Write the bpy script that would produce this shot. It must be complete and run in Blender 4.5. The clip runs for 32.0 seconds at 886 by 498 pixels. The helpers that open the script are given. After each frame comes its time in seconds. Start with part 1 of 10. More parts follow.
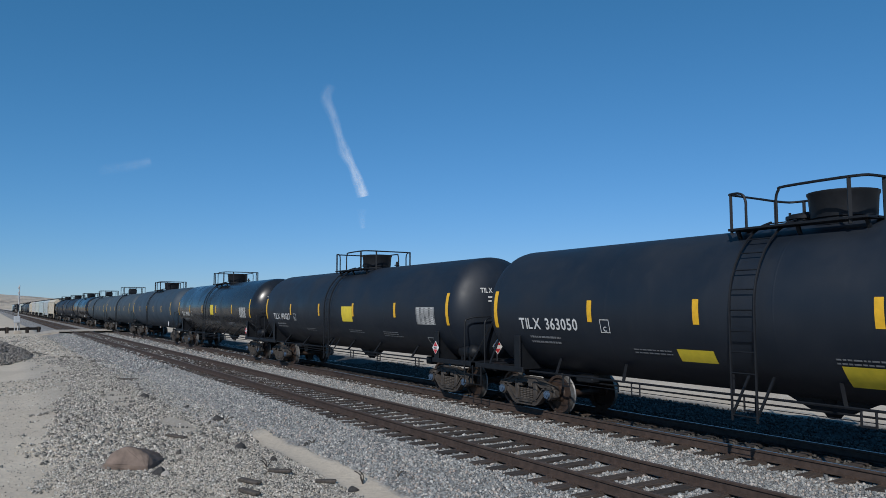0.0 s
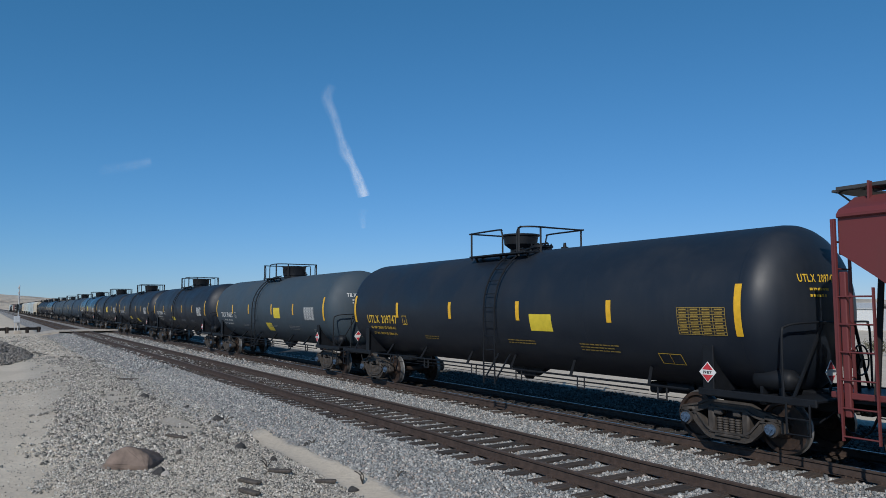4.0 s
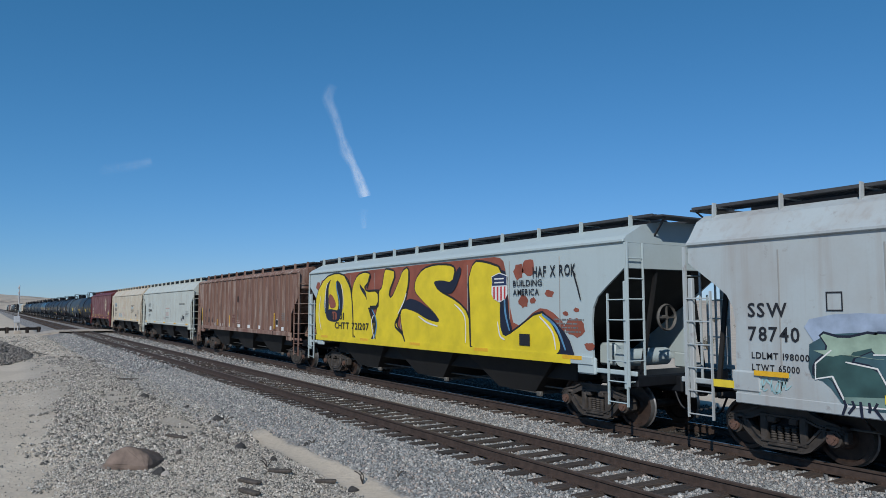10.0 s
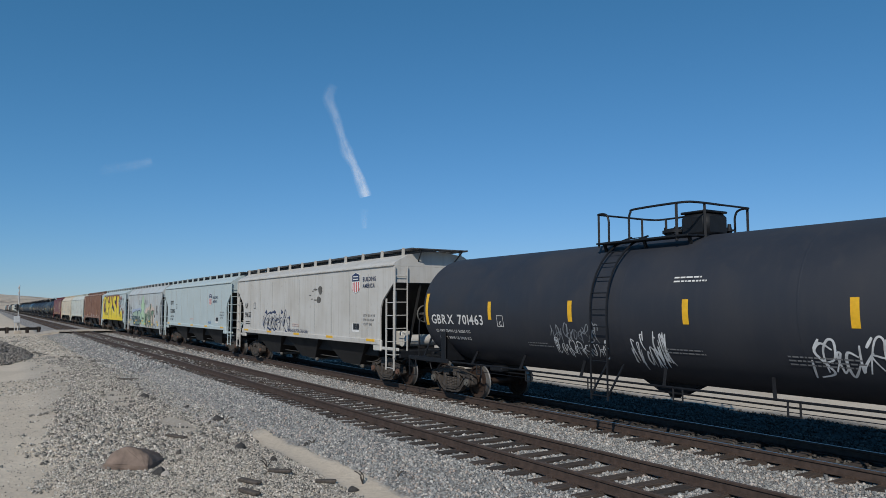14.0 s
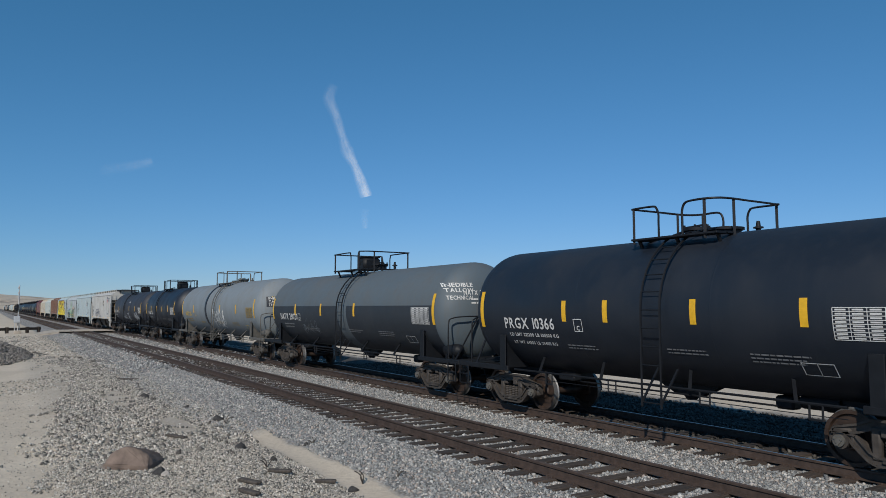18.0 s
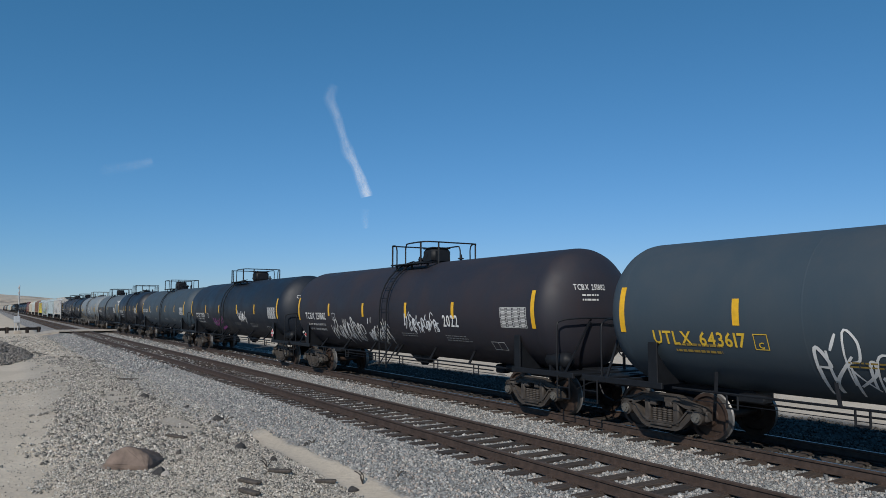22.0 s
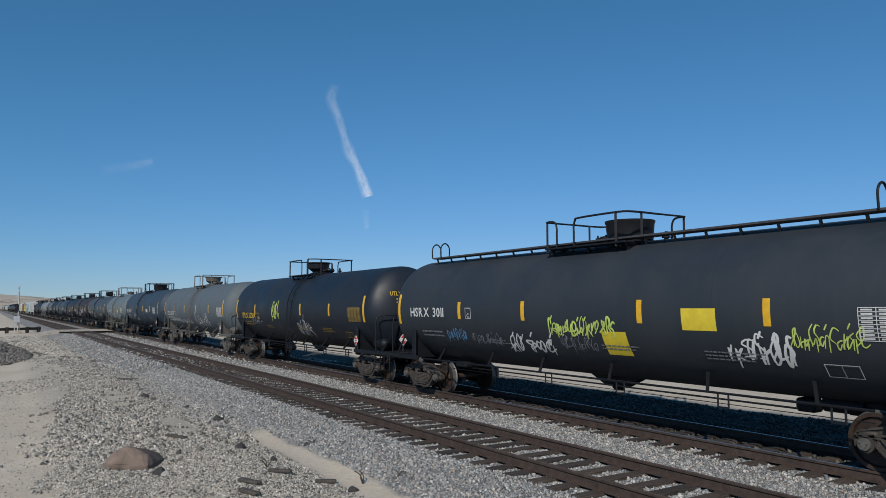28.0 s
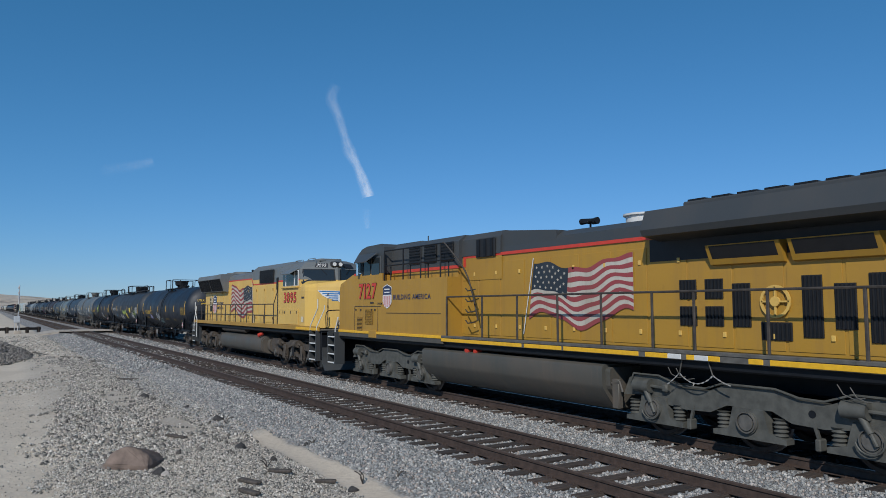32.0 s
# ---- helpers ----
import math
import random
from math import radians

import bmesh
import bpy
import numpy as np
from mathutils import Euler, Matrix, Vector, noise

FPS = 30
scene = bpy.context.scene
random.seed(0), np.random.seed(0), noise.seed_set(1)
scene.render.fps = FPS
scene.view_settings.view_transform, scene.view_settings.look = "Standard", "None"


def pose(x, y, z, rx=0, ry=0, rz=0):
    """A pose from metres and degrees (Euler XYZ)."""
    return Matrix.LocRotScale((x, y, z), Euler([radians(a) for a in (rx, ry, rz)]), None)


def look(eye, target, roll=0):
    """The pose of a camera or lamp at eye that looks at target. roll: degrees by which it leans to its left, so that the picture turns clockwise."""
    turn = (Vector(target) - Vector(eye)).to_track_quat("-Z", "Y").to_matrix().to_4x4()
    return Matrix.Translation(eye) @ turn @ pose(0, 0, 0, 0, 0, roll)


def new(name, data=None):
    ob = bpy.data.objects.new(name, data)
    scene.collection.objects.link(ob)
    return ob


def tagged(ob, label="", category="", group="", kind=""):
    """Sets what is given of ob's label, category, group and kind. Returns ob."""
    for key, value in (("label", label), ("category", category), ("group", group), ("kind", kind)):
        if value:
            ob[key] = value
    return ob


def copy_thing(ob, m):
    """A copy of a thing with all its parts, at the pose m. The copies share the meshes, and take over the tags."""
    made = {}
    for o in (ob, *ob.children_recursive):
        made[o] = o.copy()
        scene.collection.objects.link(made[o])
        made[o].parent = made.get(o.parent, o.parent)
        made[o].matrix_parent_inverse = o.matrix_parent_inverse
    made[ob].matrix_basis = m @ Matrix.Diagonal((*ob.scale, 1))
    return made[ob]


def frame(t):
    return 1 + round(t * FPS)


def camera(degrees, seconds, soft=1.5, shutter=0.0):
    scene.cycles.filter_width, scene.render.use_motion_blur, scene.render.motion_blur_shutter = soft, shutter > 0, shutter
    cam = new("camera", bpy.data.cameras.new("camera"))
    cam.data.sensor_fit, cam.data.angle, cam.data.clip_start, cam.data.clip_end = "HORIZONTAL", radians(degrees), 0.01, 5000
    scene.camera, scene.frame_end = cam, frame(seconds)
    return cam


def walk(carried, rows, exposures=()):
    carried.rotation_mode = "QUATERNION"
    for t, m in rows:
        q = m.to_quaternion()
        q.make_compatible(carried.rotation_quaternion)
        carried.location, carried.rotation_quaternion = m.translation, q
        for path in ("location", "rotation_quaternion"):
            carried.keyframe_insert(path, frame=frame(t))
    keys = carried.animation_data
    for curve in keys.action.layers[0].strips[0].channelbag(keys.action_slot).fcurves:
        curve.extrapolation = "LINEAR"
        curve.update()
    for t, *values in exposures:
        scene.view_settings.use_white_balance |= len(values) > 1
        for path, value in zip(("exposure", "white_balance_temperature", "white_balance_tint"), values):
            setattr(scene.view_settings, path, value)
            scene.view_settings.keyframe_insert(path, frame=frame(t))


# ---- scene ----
DURATION = 32.0
SPEED = 15.95          # train speed, metres a second, towards -X
LINE_Y = 12.60         # centre of the train's track
SIDING_Y = 8.60        # centre of the empty track
EYE = Vector((0.0, 0.0, 2.55))
YAW, PITCH = radians(32.27), radians(4.70)
cam = camera(63.55, DURATION, soft=0.55)
AIM = EYE + Vector((-math.cos(YAW) * math.cos(PITCH), math.sin(YAW) * math.cos(PITCH), math.sin(PITCH)))
BALANCE = [(0, 0, 6350, 10), (6, 0, 6300, 10), (9, 0, 6200, 10), (11, 0, 6500, 10), (12, 0, 6700, 10), (25, 0, 6650, 10), (28, 0, 6650, 10), (30, 0, 6450, 10), (32, 0, 6300, 10)]
walk(cam, [(0.0, look(EYE, AIM)), (DURATION, look(EYE, AIM))], BALANCE)

# ---- light ----
SUN_ELEV, SUN_AZ = radians(36), radians(310)     # azimuth of the sun, counter-clockwise from +X
sun_dir = Vector((math.cos(SUN_ELEV) * math.cos(SUN_AZ), math.cos(SUN_ELEV) * math.sin(SUN_AZ), math.sin(SUN_ELEV)))
world = bpy.data.worlds.new("desert_sky")
scene.world = world
world.use_nodes = True
wt = world.node_tree
sky = wt.nodes.new("ShaderNodeTexSky")
sky.sky_type = "NISHITA"
sky.sun_disc = False
sky.sun_elevation = SUN_ELEV
sky.sun_rotation = math.pi / 2 - SUN_AZ
sky.altitude = 600
sky.air_density, sky.dust_density, sky.ozone_density = 1.0, 0.0, 4.0
deep = wt.nodes.new("ShaderNodeMix")          # clear, dry air: a deeper blue than the model gives
deep.data_type, deep.blend_type = "RGBA", "MULTIPLY"
deep.inputs[0].default_value = 1.0
deep.inputs[7].default_value = (0.40, 0.72, 1.0, 1)
wt.links.new(sky.outputs[0], deep.inputs[6])
split, join = wt.nodes.new("ShaderNodeSeparateColor"), wt.nodes.new("ShaderNodeCombineColor")
wt.links.new(deep.outputs[2], split.inputs[0])
for _k, (_gain, _power) in enumerate(((1.07, 1.05), (1.39, 0.75), (1.329, 0.83))):     # thin haze evens out the sky from top to horizon
    _pw, _mu = wt.nodes.new("ShaderNodeMath"), wt.nodes.new("ShaderNodeMath")
    _pw.operation, _mu.operation = "POWER", "MULTIPLY"
    _pw.inputs[1].default_value, _mu.inputs[1].default_value = _power, _gain
    wt.links.new(split.outputs[_k], _pw.inputs[0])
    wt.links.new(_pw.outputs[0], _mu.inputs[0])
    wt.links.new(_mu.outputs[0], join.inputs[_k])
wt.links.new(join.outputs[0], wt.nodes["Background"].inputs[0])
wt.nodes["Background"].inputs[1].default_value = 0.089
sun_data = bpy.data.lights.new("sun", "SUN")
sun_data.energy, sun_data.angle, sun_data.color = 3.2, radians(0.5), (1.0, 0.95, 0.87)
sun = new("sun", sun_data)
sun.matrix_world = look((0, 0, 60), Vector((0, 0, 60)) - sun_dir)

# ---- mesh builder ----
class Shape:
    """Collects simple solids into one mesh."""

    def __init__(self):
        self.v, self.f, self.smooth = [], [], []

    def add(self, verts, faces, smooth=False):
        n = len(self.v)
        self.v += [tuple(p) for p in verts]
        self.f += [tuple(i + n for i in face) for face in faces]
        self.smooth += [smooth] * len(faces)
        return self

    def box(self, c, size, ch=0.0, m=None):
        hx, hy, hz = (s / 2 for s in size)
        ch = min(ch, hx * 0.9, hy * 0.9, hz * 0.9)
        if ch <= 0:
            vs = [(sx * hx, sy * hy, sz * hz) for sx in (-1, 1) for sy in (-1, 1) for sz in (-1, 1)]
            fs = [(0, 1, 3, 2), (4, 6, 7, 5), (0, 4, 5, 1), (2, 3, 7, 6), (0, 2, 6, 4), (1, 5, 7, 3)]
        else:
            vs, index = [], {}
            for sx in (-1, 1):
                for sy in (-1, 1):
                    for sz in (-1, 1):
                        for k in range(3):
                            q = [sx * (hx - ch), sy * (hy - ch), sz * (hz - ch)]
                            q[k] = (sx * hx, sy * hy, sz * hz)[k]
                            index[sx, sy, sz, k] = len(vs)
                            vs.append(tuple(q))
            fs = []
            for k in range(3):
                a, b = [(1, 2), (2, 0), (0, 1)][k]
                for s in (-1, 1):
                    ring = []
                    for sa, sb in ((-1, -1), (1, -1), (1, 1), (-1, 1)):
                        key = [0, 0, 0]
                        key[k], key[a], key[b] = s, sa, sb
                        ring.append(index[(*key, k)])
                    fs.append(tuple(ring if s > 0 else ring[::-1]))
                for sa in (-1, 1):
                    for sb in (-1, 1):
                        lo, hi = [0, 0, 0], [0, 0, 0]
                        lo[k], lo[a], lo[b] = -1, sa, sb
                        hi[k], hi[a], hi[b] = 1, sa, sb
                        ring = [index[(*lo, a)], index[(*hi, a)], index[(*hi, b)], index[(*lo, b)]]
                        fs.append(tuple(ring if sa * sb < 0 else ring[::-1]))
            for sx in (-1, 1):
                for sy in (-1, 1):
                    for sz in (-1, 1):
                        ring = [index[sx, sy, sz, k] for k in range(3)]
                        fs.append(tuple(ring if sx * sy * sz > 0 else ring[::-1]))
        c = Vector(c)
        if m is None:
            vs = [(p[0] + c.x, p[1] + c.y, p[2] + c.z) for p in vs]
        else:
            vs = [tuple(c + m @ Vector(p)) for p in vs]
        return self.add(vs, fs)

    def cyl(self, p0, p1, r, seg=12, r2=None, caps=True, smooth=True):
        p0, p1 = Vector(p0), Vector(p1)
        w = (p1 - p0).normalized()
        u = w.orthogonal().normalized()
        t = w.cross(u)
        r2 = r if r2 is None else r2
        vs = []
        for p, q in ((p0, r), (p1, r2)):
            for i in range(seg):
                a = 2 * math.pi * (i + 0.5) / seg
                vs.append(tuple(p + q * (math.cos(a) * u + math.sin(a) * t)))
        self.add(vs, [(i, (i + 1) % seg, seg + (i + 1) % seg, seg + i) for i in range(seg)], smooth)
        if caps:
            self.add(vs, [tuple(range(seg))[::-1], tuple(range(seg, 2 * seg))])
        return self

    def tube(self, pts, r, seg=6):
        """A round bar along a bent line."""
        pts = [Vector(p) for p in pts]
        n, rings, u = len(pts), [], None
        for i, p in enumerate(pts):
            d = (pts[min(i + 1, n - 1)] - pts[max(i - 1, 0)]).normalized()
            u = d.orthogonal() if u is None else u - d * u.dot(d)
            u.normalize()
            t = d.cross(u)
            rings.append([tuple(p + r * (math.cos(2 * math.pi * k / seg) * u + math.sin(2 * math.pi * k / seg) * t)) for k in range(seg)])
        vs = [q for ring in rings for q in ring]
        fs = [(i * seg + k, i * seg + (k + 1) % seg, (i + 1) * seg + (k + 1) % seg, (i + 1) * seg + k) for i in range(n - 1) for k in range(seg)]
        self.add(vs, fs, True)
        self.add(vs, [tuple(range(seg))[::-1], tuple(range((n - 1) * seg, n * seg))])
        return self

    def bar(self, p0, p1, w, h, up=(0, 0, 1)):
        """A flat bar from p0 to p1, w wide and h high."""
        p0, p1 = Vector(p0), Vector(p1)
        d = (p1 - p0).normalized()
        side = Vector(up).cross(d)
        side = side.normalized() if side.length > 1e-4 else d.orthogonal().normalized()
        t = d.cross(side)
        vs = [tuple(p + a * side * w / 2 + b * t * h / 2) for p in (p0, p1) for a, b in ((-1, -1), (1, -1), (1, 1), (-1, 1))]
        return self.add(vs, [(3, 2, 1, 0), (4, 5, 6, 7), (0, 1, 5, 4), (1, 2, 6, 5), (2, 3, 7, 6), (3, 0, 4, 7)])

    def lathe(self, profile, c=(0, 0, 0), axis="x", seg=24, smooth=True, close=True):
        """Turns (along, radius) pairs round an axis."""
        vs = []
        for a, r in profile:
            for k in range(seg):
                g = 2 * math.pi * k / seg
                p = {"x": (a, r * math.cos(g), r * math.sin(g)), "y": (r * math.sin(g), a, r * math.cos(g)), "z": (r * math.cos(g), r * math.sin(g), a)}[axis]
                vs.append((p[0] + c[0], p[1] + c[1], p[2] + c[2]))
        n = len(profile)
        fs = [(i * seg + k, i * seg + (k + 1) % seg, (i + 1) * seg + (k + 1) % seg, (i + 1) * seg + k) for i in range(n - 1) for k in range(seg)]
        self.add(vs, fs, smooth)
        if close:
            self.add(vs, [tuple(range(seg))[::-1], tuple(range((n - 1) * seg, n * seg))])
        return self

    def prism(self, poly, lo, hi, axis="y", smooth=False):
        """A flat outline drawn out between lo and hi; y: outline in x, z; x: in y, z; z: in x, y."""
        def place(a, b, q):
            return {"y": (a, q, b), "x": (q, a, b), "z": (a, b, q)}[axis]
        n = len(poly)
        vs = [place(a, b, lo) for a, b in poly] + [place(a, b, hi) for a, b in poly]
        self.add(vs, [(i, n + i, n + (i + 1) % n, (i + 1) % n) for i in range(n)], smooth)
        return self.add(vs, [tuple(range(n)), tuple(range(n, 2 * n))[::-1]])

    def mesh(self, name, material, angle=40):
        me = bpy.data.meshes.new(name)
        me.from_pydata(self.v, [], self.f)
        bm = bmesh.new()
        bm.from_mesh(me)
        bmesh.ops.recalc_face_normals(bm, faces=bm.faces)
        bm.to_mesh(me)
        bm.free()
        me.polygons.foreach_set("use_smooth", self.smooth)
        if any(self.smooth):
            me.set_sharp_from_angle(angle=radians(angle))
        if material:
            me.materials.append(material)
        return me


SMALL_MARKS = {"stencil_lines", "load_lines", "head_lines", "head_mark", "stencil_table", "stars", "slats", "screen_bars", "wire_mesh"}


def part(name, shape, material, parent, label="", at=None):
    """Links one mesh under a thing or a part."""
    me = shape.mesh(name, material) if isinstance(shape, Shape) else shape
    ob = new(name, me)
    ob.parent = parent
    if at is not None:
        ob.matrix_basis = at if isinstance(at, Matrix) else Matrix.Translation(at)
    return tagged(ob, label, kind="stuff" if name in SMALL_MARKS else "")


def thing(name, label, category, group="", kind="", m=None):
    ob = new(name)
    ob.empty_display_size = 0.5
    if m is not None:
        ob.matrix_basis = m
    return tagged(ob, label, category, group, kind)


# ---- materials ----
def nodes_of(name):
    ma = bpy.data.materials.new(name)
    ma.use_nodes = True
    return ma, ma.node_tree.nodes, ma.node_tree.links, ma.node_tree.nodes["Principled BSDF"]


def ramp(nodes, links, source, stops):
    node = nodes.new("ShaderNodeValToRGB")
    el = node.color_ramp.elements
    while len(el) < len(stops):
        el.new(0.5)
    for e, (p, c) in zip(el, stops):
        e.position, e.color = p, (*c, 1) if len(c) == 3 else c
    links.new(source, node.inputs[0])
    return node.outputs[0]


def noise_of(nodes, links, scale, detail=4, stretch=(1, 1, 1), coord="Object", rough=0.55):
    tc = nodes.new("ShaderNodeTexCoord")
    mp = nodes.new("ShaderNodeMapping")
    mp.inputs["Scale"].default_value = stretch
    nz = nodes.new("ShaderNodeTexNoise")
    nz.inputs["Scale"].default_value, nz.inputs["Detail"].default_value, nz.inputs["Roughness"].default_value = scale, detail, rough
    links.new(tc.outputs[coord], mp.inputs[0])
    links.new(mp.outputs[0], nz.inputs[0])
    return nz.outputs[0]


def mix(nodes, links, fac, a, b, kind="MIX"):
    node = nodes.new("ShaderNodeMix")
    node.data_type, node.blend_type = "RGBA", kind
    for socket, value in ((0, fac), (6, a), (7, b)):
        if isinstance(value, (int, float)):
            node.inputs[socket].default_value = value
        elif isinstance(value, (tuple, list)):
            node.inputs[socket].default_value = (*value, 1)
        else:
            links.new(value, node.inputs[socket])
    return node.outputs[2]


def bump(nodes, links, bsdf, height, strength, distance=0.01):
    b = nodes.new("ShaderNodeBump")
    b.inputs["Strength"].default_value, b.inputs["Distance"].default_value = strength, distance
    links.new(height, b.inputs["Height"])
    links.new(b.outputs[0], bsdf.inputs["Normal"])


def paint(name, color, rough=0.45, dirt=(0.16, 0.13, 0.10), amount=0.3, streak=0.25, metal=0.0, rust=None, grain=0.15, tint=0.0):
    """Weathered paint: blotches, streaks that run down, fine grain."""
    ma, nd, lk, bs = nodes_of(name)
    big = noise_of(nd, lk, 0.7, 6)
    run = noise_of(nd, lk, 1.6, 5, (4.0, 4.0, 0.22))
    fine = noise_of(nd, lk, 22, 4)
    f1 = ramp(nd, lk, big, [(0.42, (0, 0, 0)), (0.78, (amount,) * 3)])
    f2 = ramp(nd, lk, run, [(0.5, (0, 0, 0)), (0.8, (streak,) * 3)])
    col = mix(nd, lk, f1, color, dirt)
    col = mix(nd, lk, f2, col, dirt)
    if rust:
        spots = ramp(nd, lk, noise_of(nd, lk, 3.2, 8, rough=0.7), [(0.60, (0, 0, 0)), (0.70, (rust,) * 3)])
        col = mix(nd, lk, spots, col, (0.13, 0.045, 0.018))
    dark = tuple(c * 0.78 for c in color)
    col = mix(nd, lk, ramp(nd, lk, fine, [(0.35, (0, 0, 0)), (0.75, (grain,) * 3)]), col, dark)
    if tint:
        info = nd.new("ShaderNodeObjectInfo")
        shade = ramp(nd, lk, info.outputs["Random"], [(0, (1 - tint,) * 3), (1, (1 + tint * 0.3,) * 3)])
        col = mix(nd, lk, 1.0, col, shade, "MULTIPLY")
    lk.new(col, bs.inputs["Base Color"])
    rr = ramp(nd, lk, big, [(0.3, (max(rough - 0.08, 0.05),) * 3), (0.75, (min(rough + 0.2, 1),) * 3)])
    lk.new(rr, bs.inputs["Roughness"])
    bs.inputs["Metallic"].default_value = metal
    bump(nd, lk, bs, fine, 0.06, 0.004)
    return ma


def plain(name, color, rough=0.6, metal=0.0, vary=0.2, scale=6.0):
    ma, nd, lk, bs = nodes_of(name)
    nz = noise_of(nd, lk, scale, 5)
    lk.new(ramp(nd, lk, nz, [(0.3, tuple(c * (1 - vary) for c in color)), (0.7, tuple(min(1, c * (1 + vary)) for c in color))]), bs.inputs["Base Color"])
    bs.inputs["Roughness"].default_value, bs.inputs["Metallic"].default_value = rough, metal
    bump(nd, lk, bs, nz, 0.1, 0.004)
    return ma


TANK_BLACK = paint("tank_black", (0.009, 0.014, 0.023), 0.5, (0.035, 0.038, 0.044), 0.25, 0.2)
TANK_GLOSS = paint("tank_gloss_black", (0.012, 0.014, 0.018), 0.22, (0.05, 0.045, 0.04), 0.15, 0.1)
TANK_DULL = paint("tank_dull_black", (0.022, 0.026, 0.036), 0.6, (0.05, 0.048, 0.05), 0.35, 0.3)
TANK_BROWN = paint("tank_brown_black", (0.020, 0.020, 0.028), 0.6, (0.045, 0.024, 0.024), 0.4, 0.3)
TANK_SLATE = paint("tank_slate", (0.039, 0.060, 0.078), 0.62, (0.075, 0.08, 0.085), 0.3, 0.25)
TANK_GREY = paint("tank_grey", (0.092, 0.118, 0.136), 0.62, (0.12, 0.10, 0.08), 0.3, 0.35)
TANK_PALE = paint("tank_pale_grey", (0.19, 0.22, 0.24), 0.62, (0.16, 0.14, 0.11), 0.3, 0.4)
TANK_STEEL = paint("tank_steel_grey", (0.115, 0.155, 0.172), 0.62, (0.085, 0.090, 0.092), 0.35, 0.35)
TANK_BLUE = paint("tank_blue_slate", (0.027, 0.048, 0.072), 0.6, (0.05, 0.06, 0.07), 0.3, 0.25)
TANK_RUB = paint("tank_rubbed_patch", (0.042, 0.046, 0.052), 0.6, (0.015, 0.017, 0.02), 0.8, 0.7)
TANK_CHAR = paint("tank_charcoal", (0.022, 0.029, 0.038), 0.58, (0.05, 0.052, 0.056), 0.3, 0.25)
STEEL_BLACK = plain("black_underframe", (0.010, 0.0115, 0.0145), 0.55)
STEEL_BLACK.node_tree.nodes["Principled BSDF"].inputs["Specular IOR Level"].default_value = 0.25
STEEL_BROWN = plain("brown_truck_casting", (0.050, 0.042, 0.036), 0.75, vary=0.4)
STEEL_GREY = plain("grey_truck_casting", (0.10, 0.095, 0.085), 0.7, vary=0.3)
WHEEL = plain("rusty_wheel", (0.055, 0.035, 0.026), 0.6, 0.3, 0.4)
TREAD = plain("worn_tread", (0.22, 0.215, 0.21), 0.5, 0.7, 0.25)
RAIL_SIDE = plain("rusty_rail", (0.060, 0.040, 0.031), 0.75, 0.1, 0.35, 9)
RAIL_TOP = plain("worn_railhead", (0.20, 0.19, 0.185), 0.35, 0.8, 0.15, 9)
YELLOW_STRIPE = plain("yellow_reflector", (0.75, 0.42, 0.02), 0.4, vary=0.12, scale=9)
WHITE_MARK = plain("white_lettering", (0.62, 0.62, 0.60), 0.6, vary=0.12, scale=12)
YELLOW_MARK = plain("yellow_lettering", (0.70, 0.45, 0.04), 0.6, vary=0.1, scale=12)
BLACK_MARK = plain("black_lettering", (0.015, 0.016, 0.02), 0.6, vary=0.1, scale=12)
WHITE_DIM = plain("thin_white_print", (0.20, 0.205, 0.21), 0.6, vary=0.2, scale=12)
YELLOW_DIM = plain("thin_yellow_print", (0.30, 0.20, 0.04), 0.6, vary=0.2, scale=12)

# ---- lettering with the built-in font ----
GLYPHS = {}


def prepare_glyphs(chars):
    obs = {}
    for ch in chars:
        cu = bpy.data.curves.new("glyph", "FONT")
        cu.body, cu.size, cu.resolution_u, cu.offset = ch, 1.0, 2, 0.018
        obs[ch] = new("glyph", cu)
    bpy.context.view_layer.update()
    dg = bpy.context.evaluated_depsgraph_get()
    for ch, ob in obs.items():
        me = bpy.data.meshes.new_from_object(ob.evaluated_get(dg))
        xs = [v.co.x for v in me.vertices] or [0, 0.3]
        GLYPHS[ch] = ([(v.co.x - min(xs), v.co.y) for v in me.vertices], [tuple(p.vertices) for p in me.polygons], max(xs) - min(xs))
        bpy.data.meshes.remove(me)
        cu = ob.data
        bpy.data.objects.remove(ob)
        bpy.data.curves.remove(cu)


prepare_glyphs("ABCDEFGHIJKLMNOPQRSTUVWXYZabcdefghijklmnopqrstuvwxyz0123456789.:*!-")


def text_shape(body, width, height, place, gap=0.10, top_down=True):
    """Letters as thin flat shapes; place(u, h) gives the surface point u along and h up."""
    shape, run = Shape(), 0.0
    items = []
    for ch in body:
        if ch == " ":
            run += 0.42
            continue
        vs, fs, w = GLYPHS[ch]
        items.append((run, vs, fs))
        run += w + gap
    run = max(run - gap, 0.01)
    kx, ky = width / run, height / 0.72
    for at, vs, fs in items:
        shape.add([place((x + at) * kx, y * ky) for x, y in vs], fs)
    return shape


def letters(body, word, width, height, place, material, label):
    """Big lettering, one part a letter."""
    run, items = 0.0, []
    for ch in word:
        if ch == " ":
            run += 0.42
            continue
        items.append((ch, run))
        run += GLYPHS[ch][2] + 0.10
    kx, ky = width / max(run - 0.10, 0.01), height / 0.72
    for ch, at in items:
        vs, fs, w = GLYPHS[ch]
        part("letter", Shape().add([place((x + at) * kx, y * ky) for x, y in vs], fs), material, body, label)


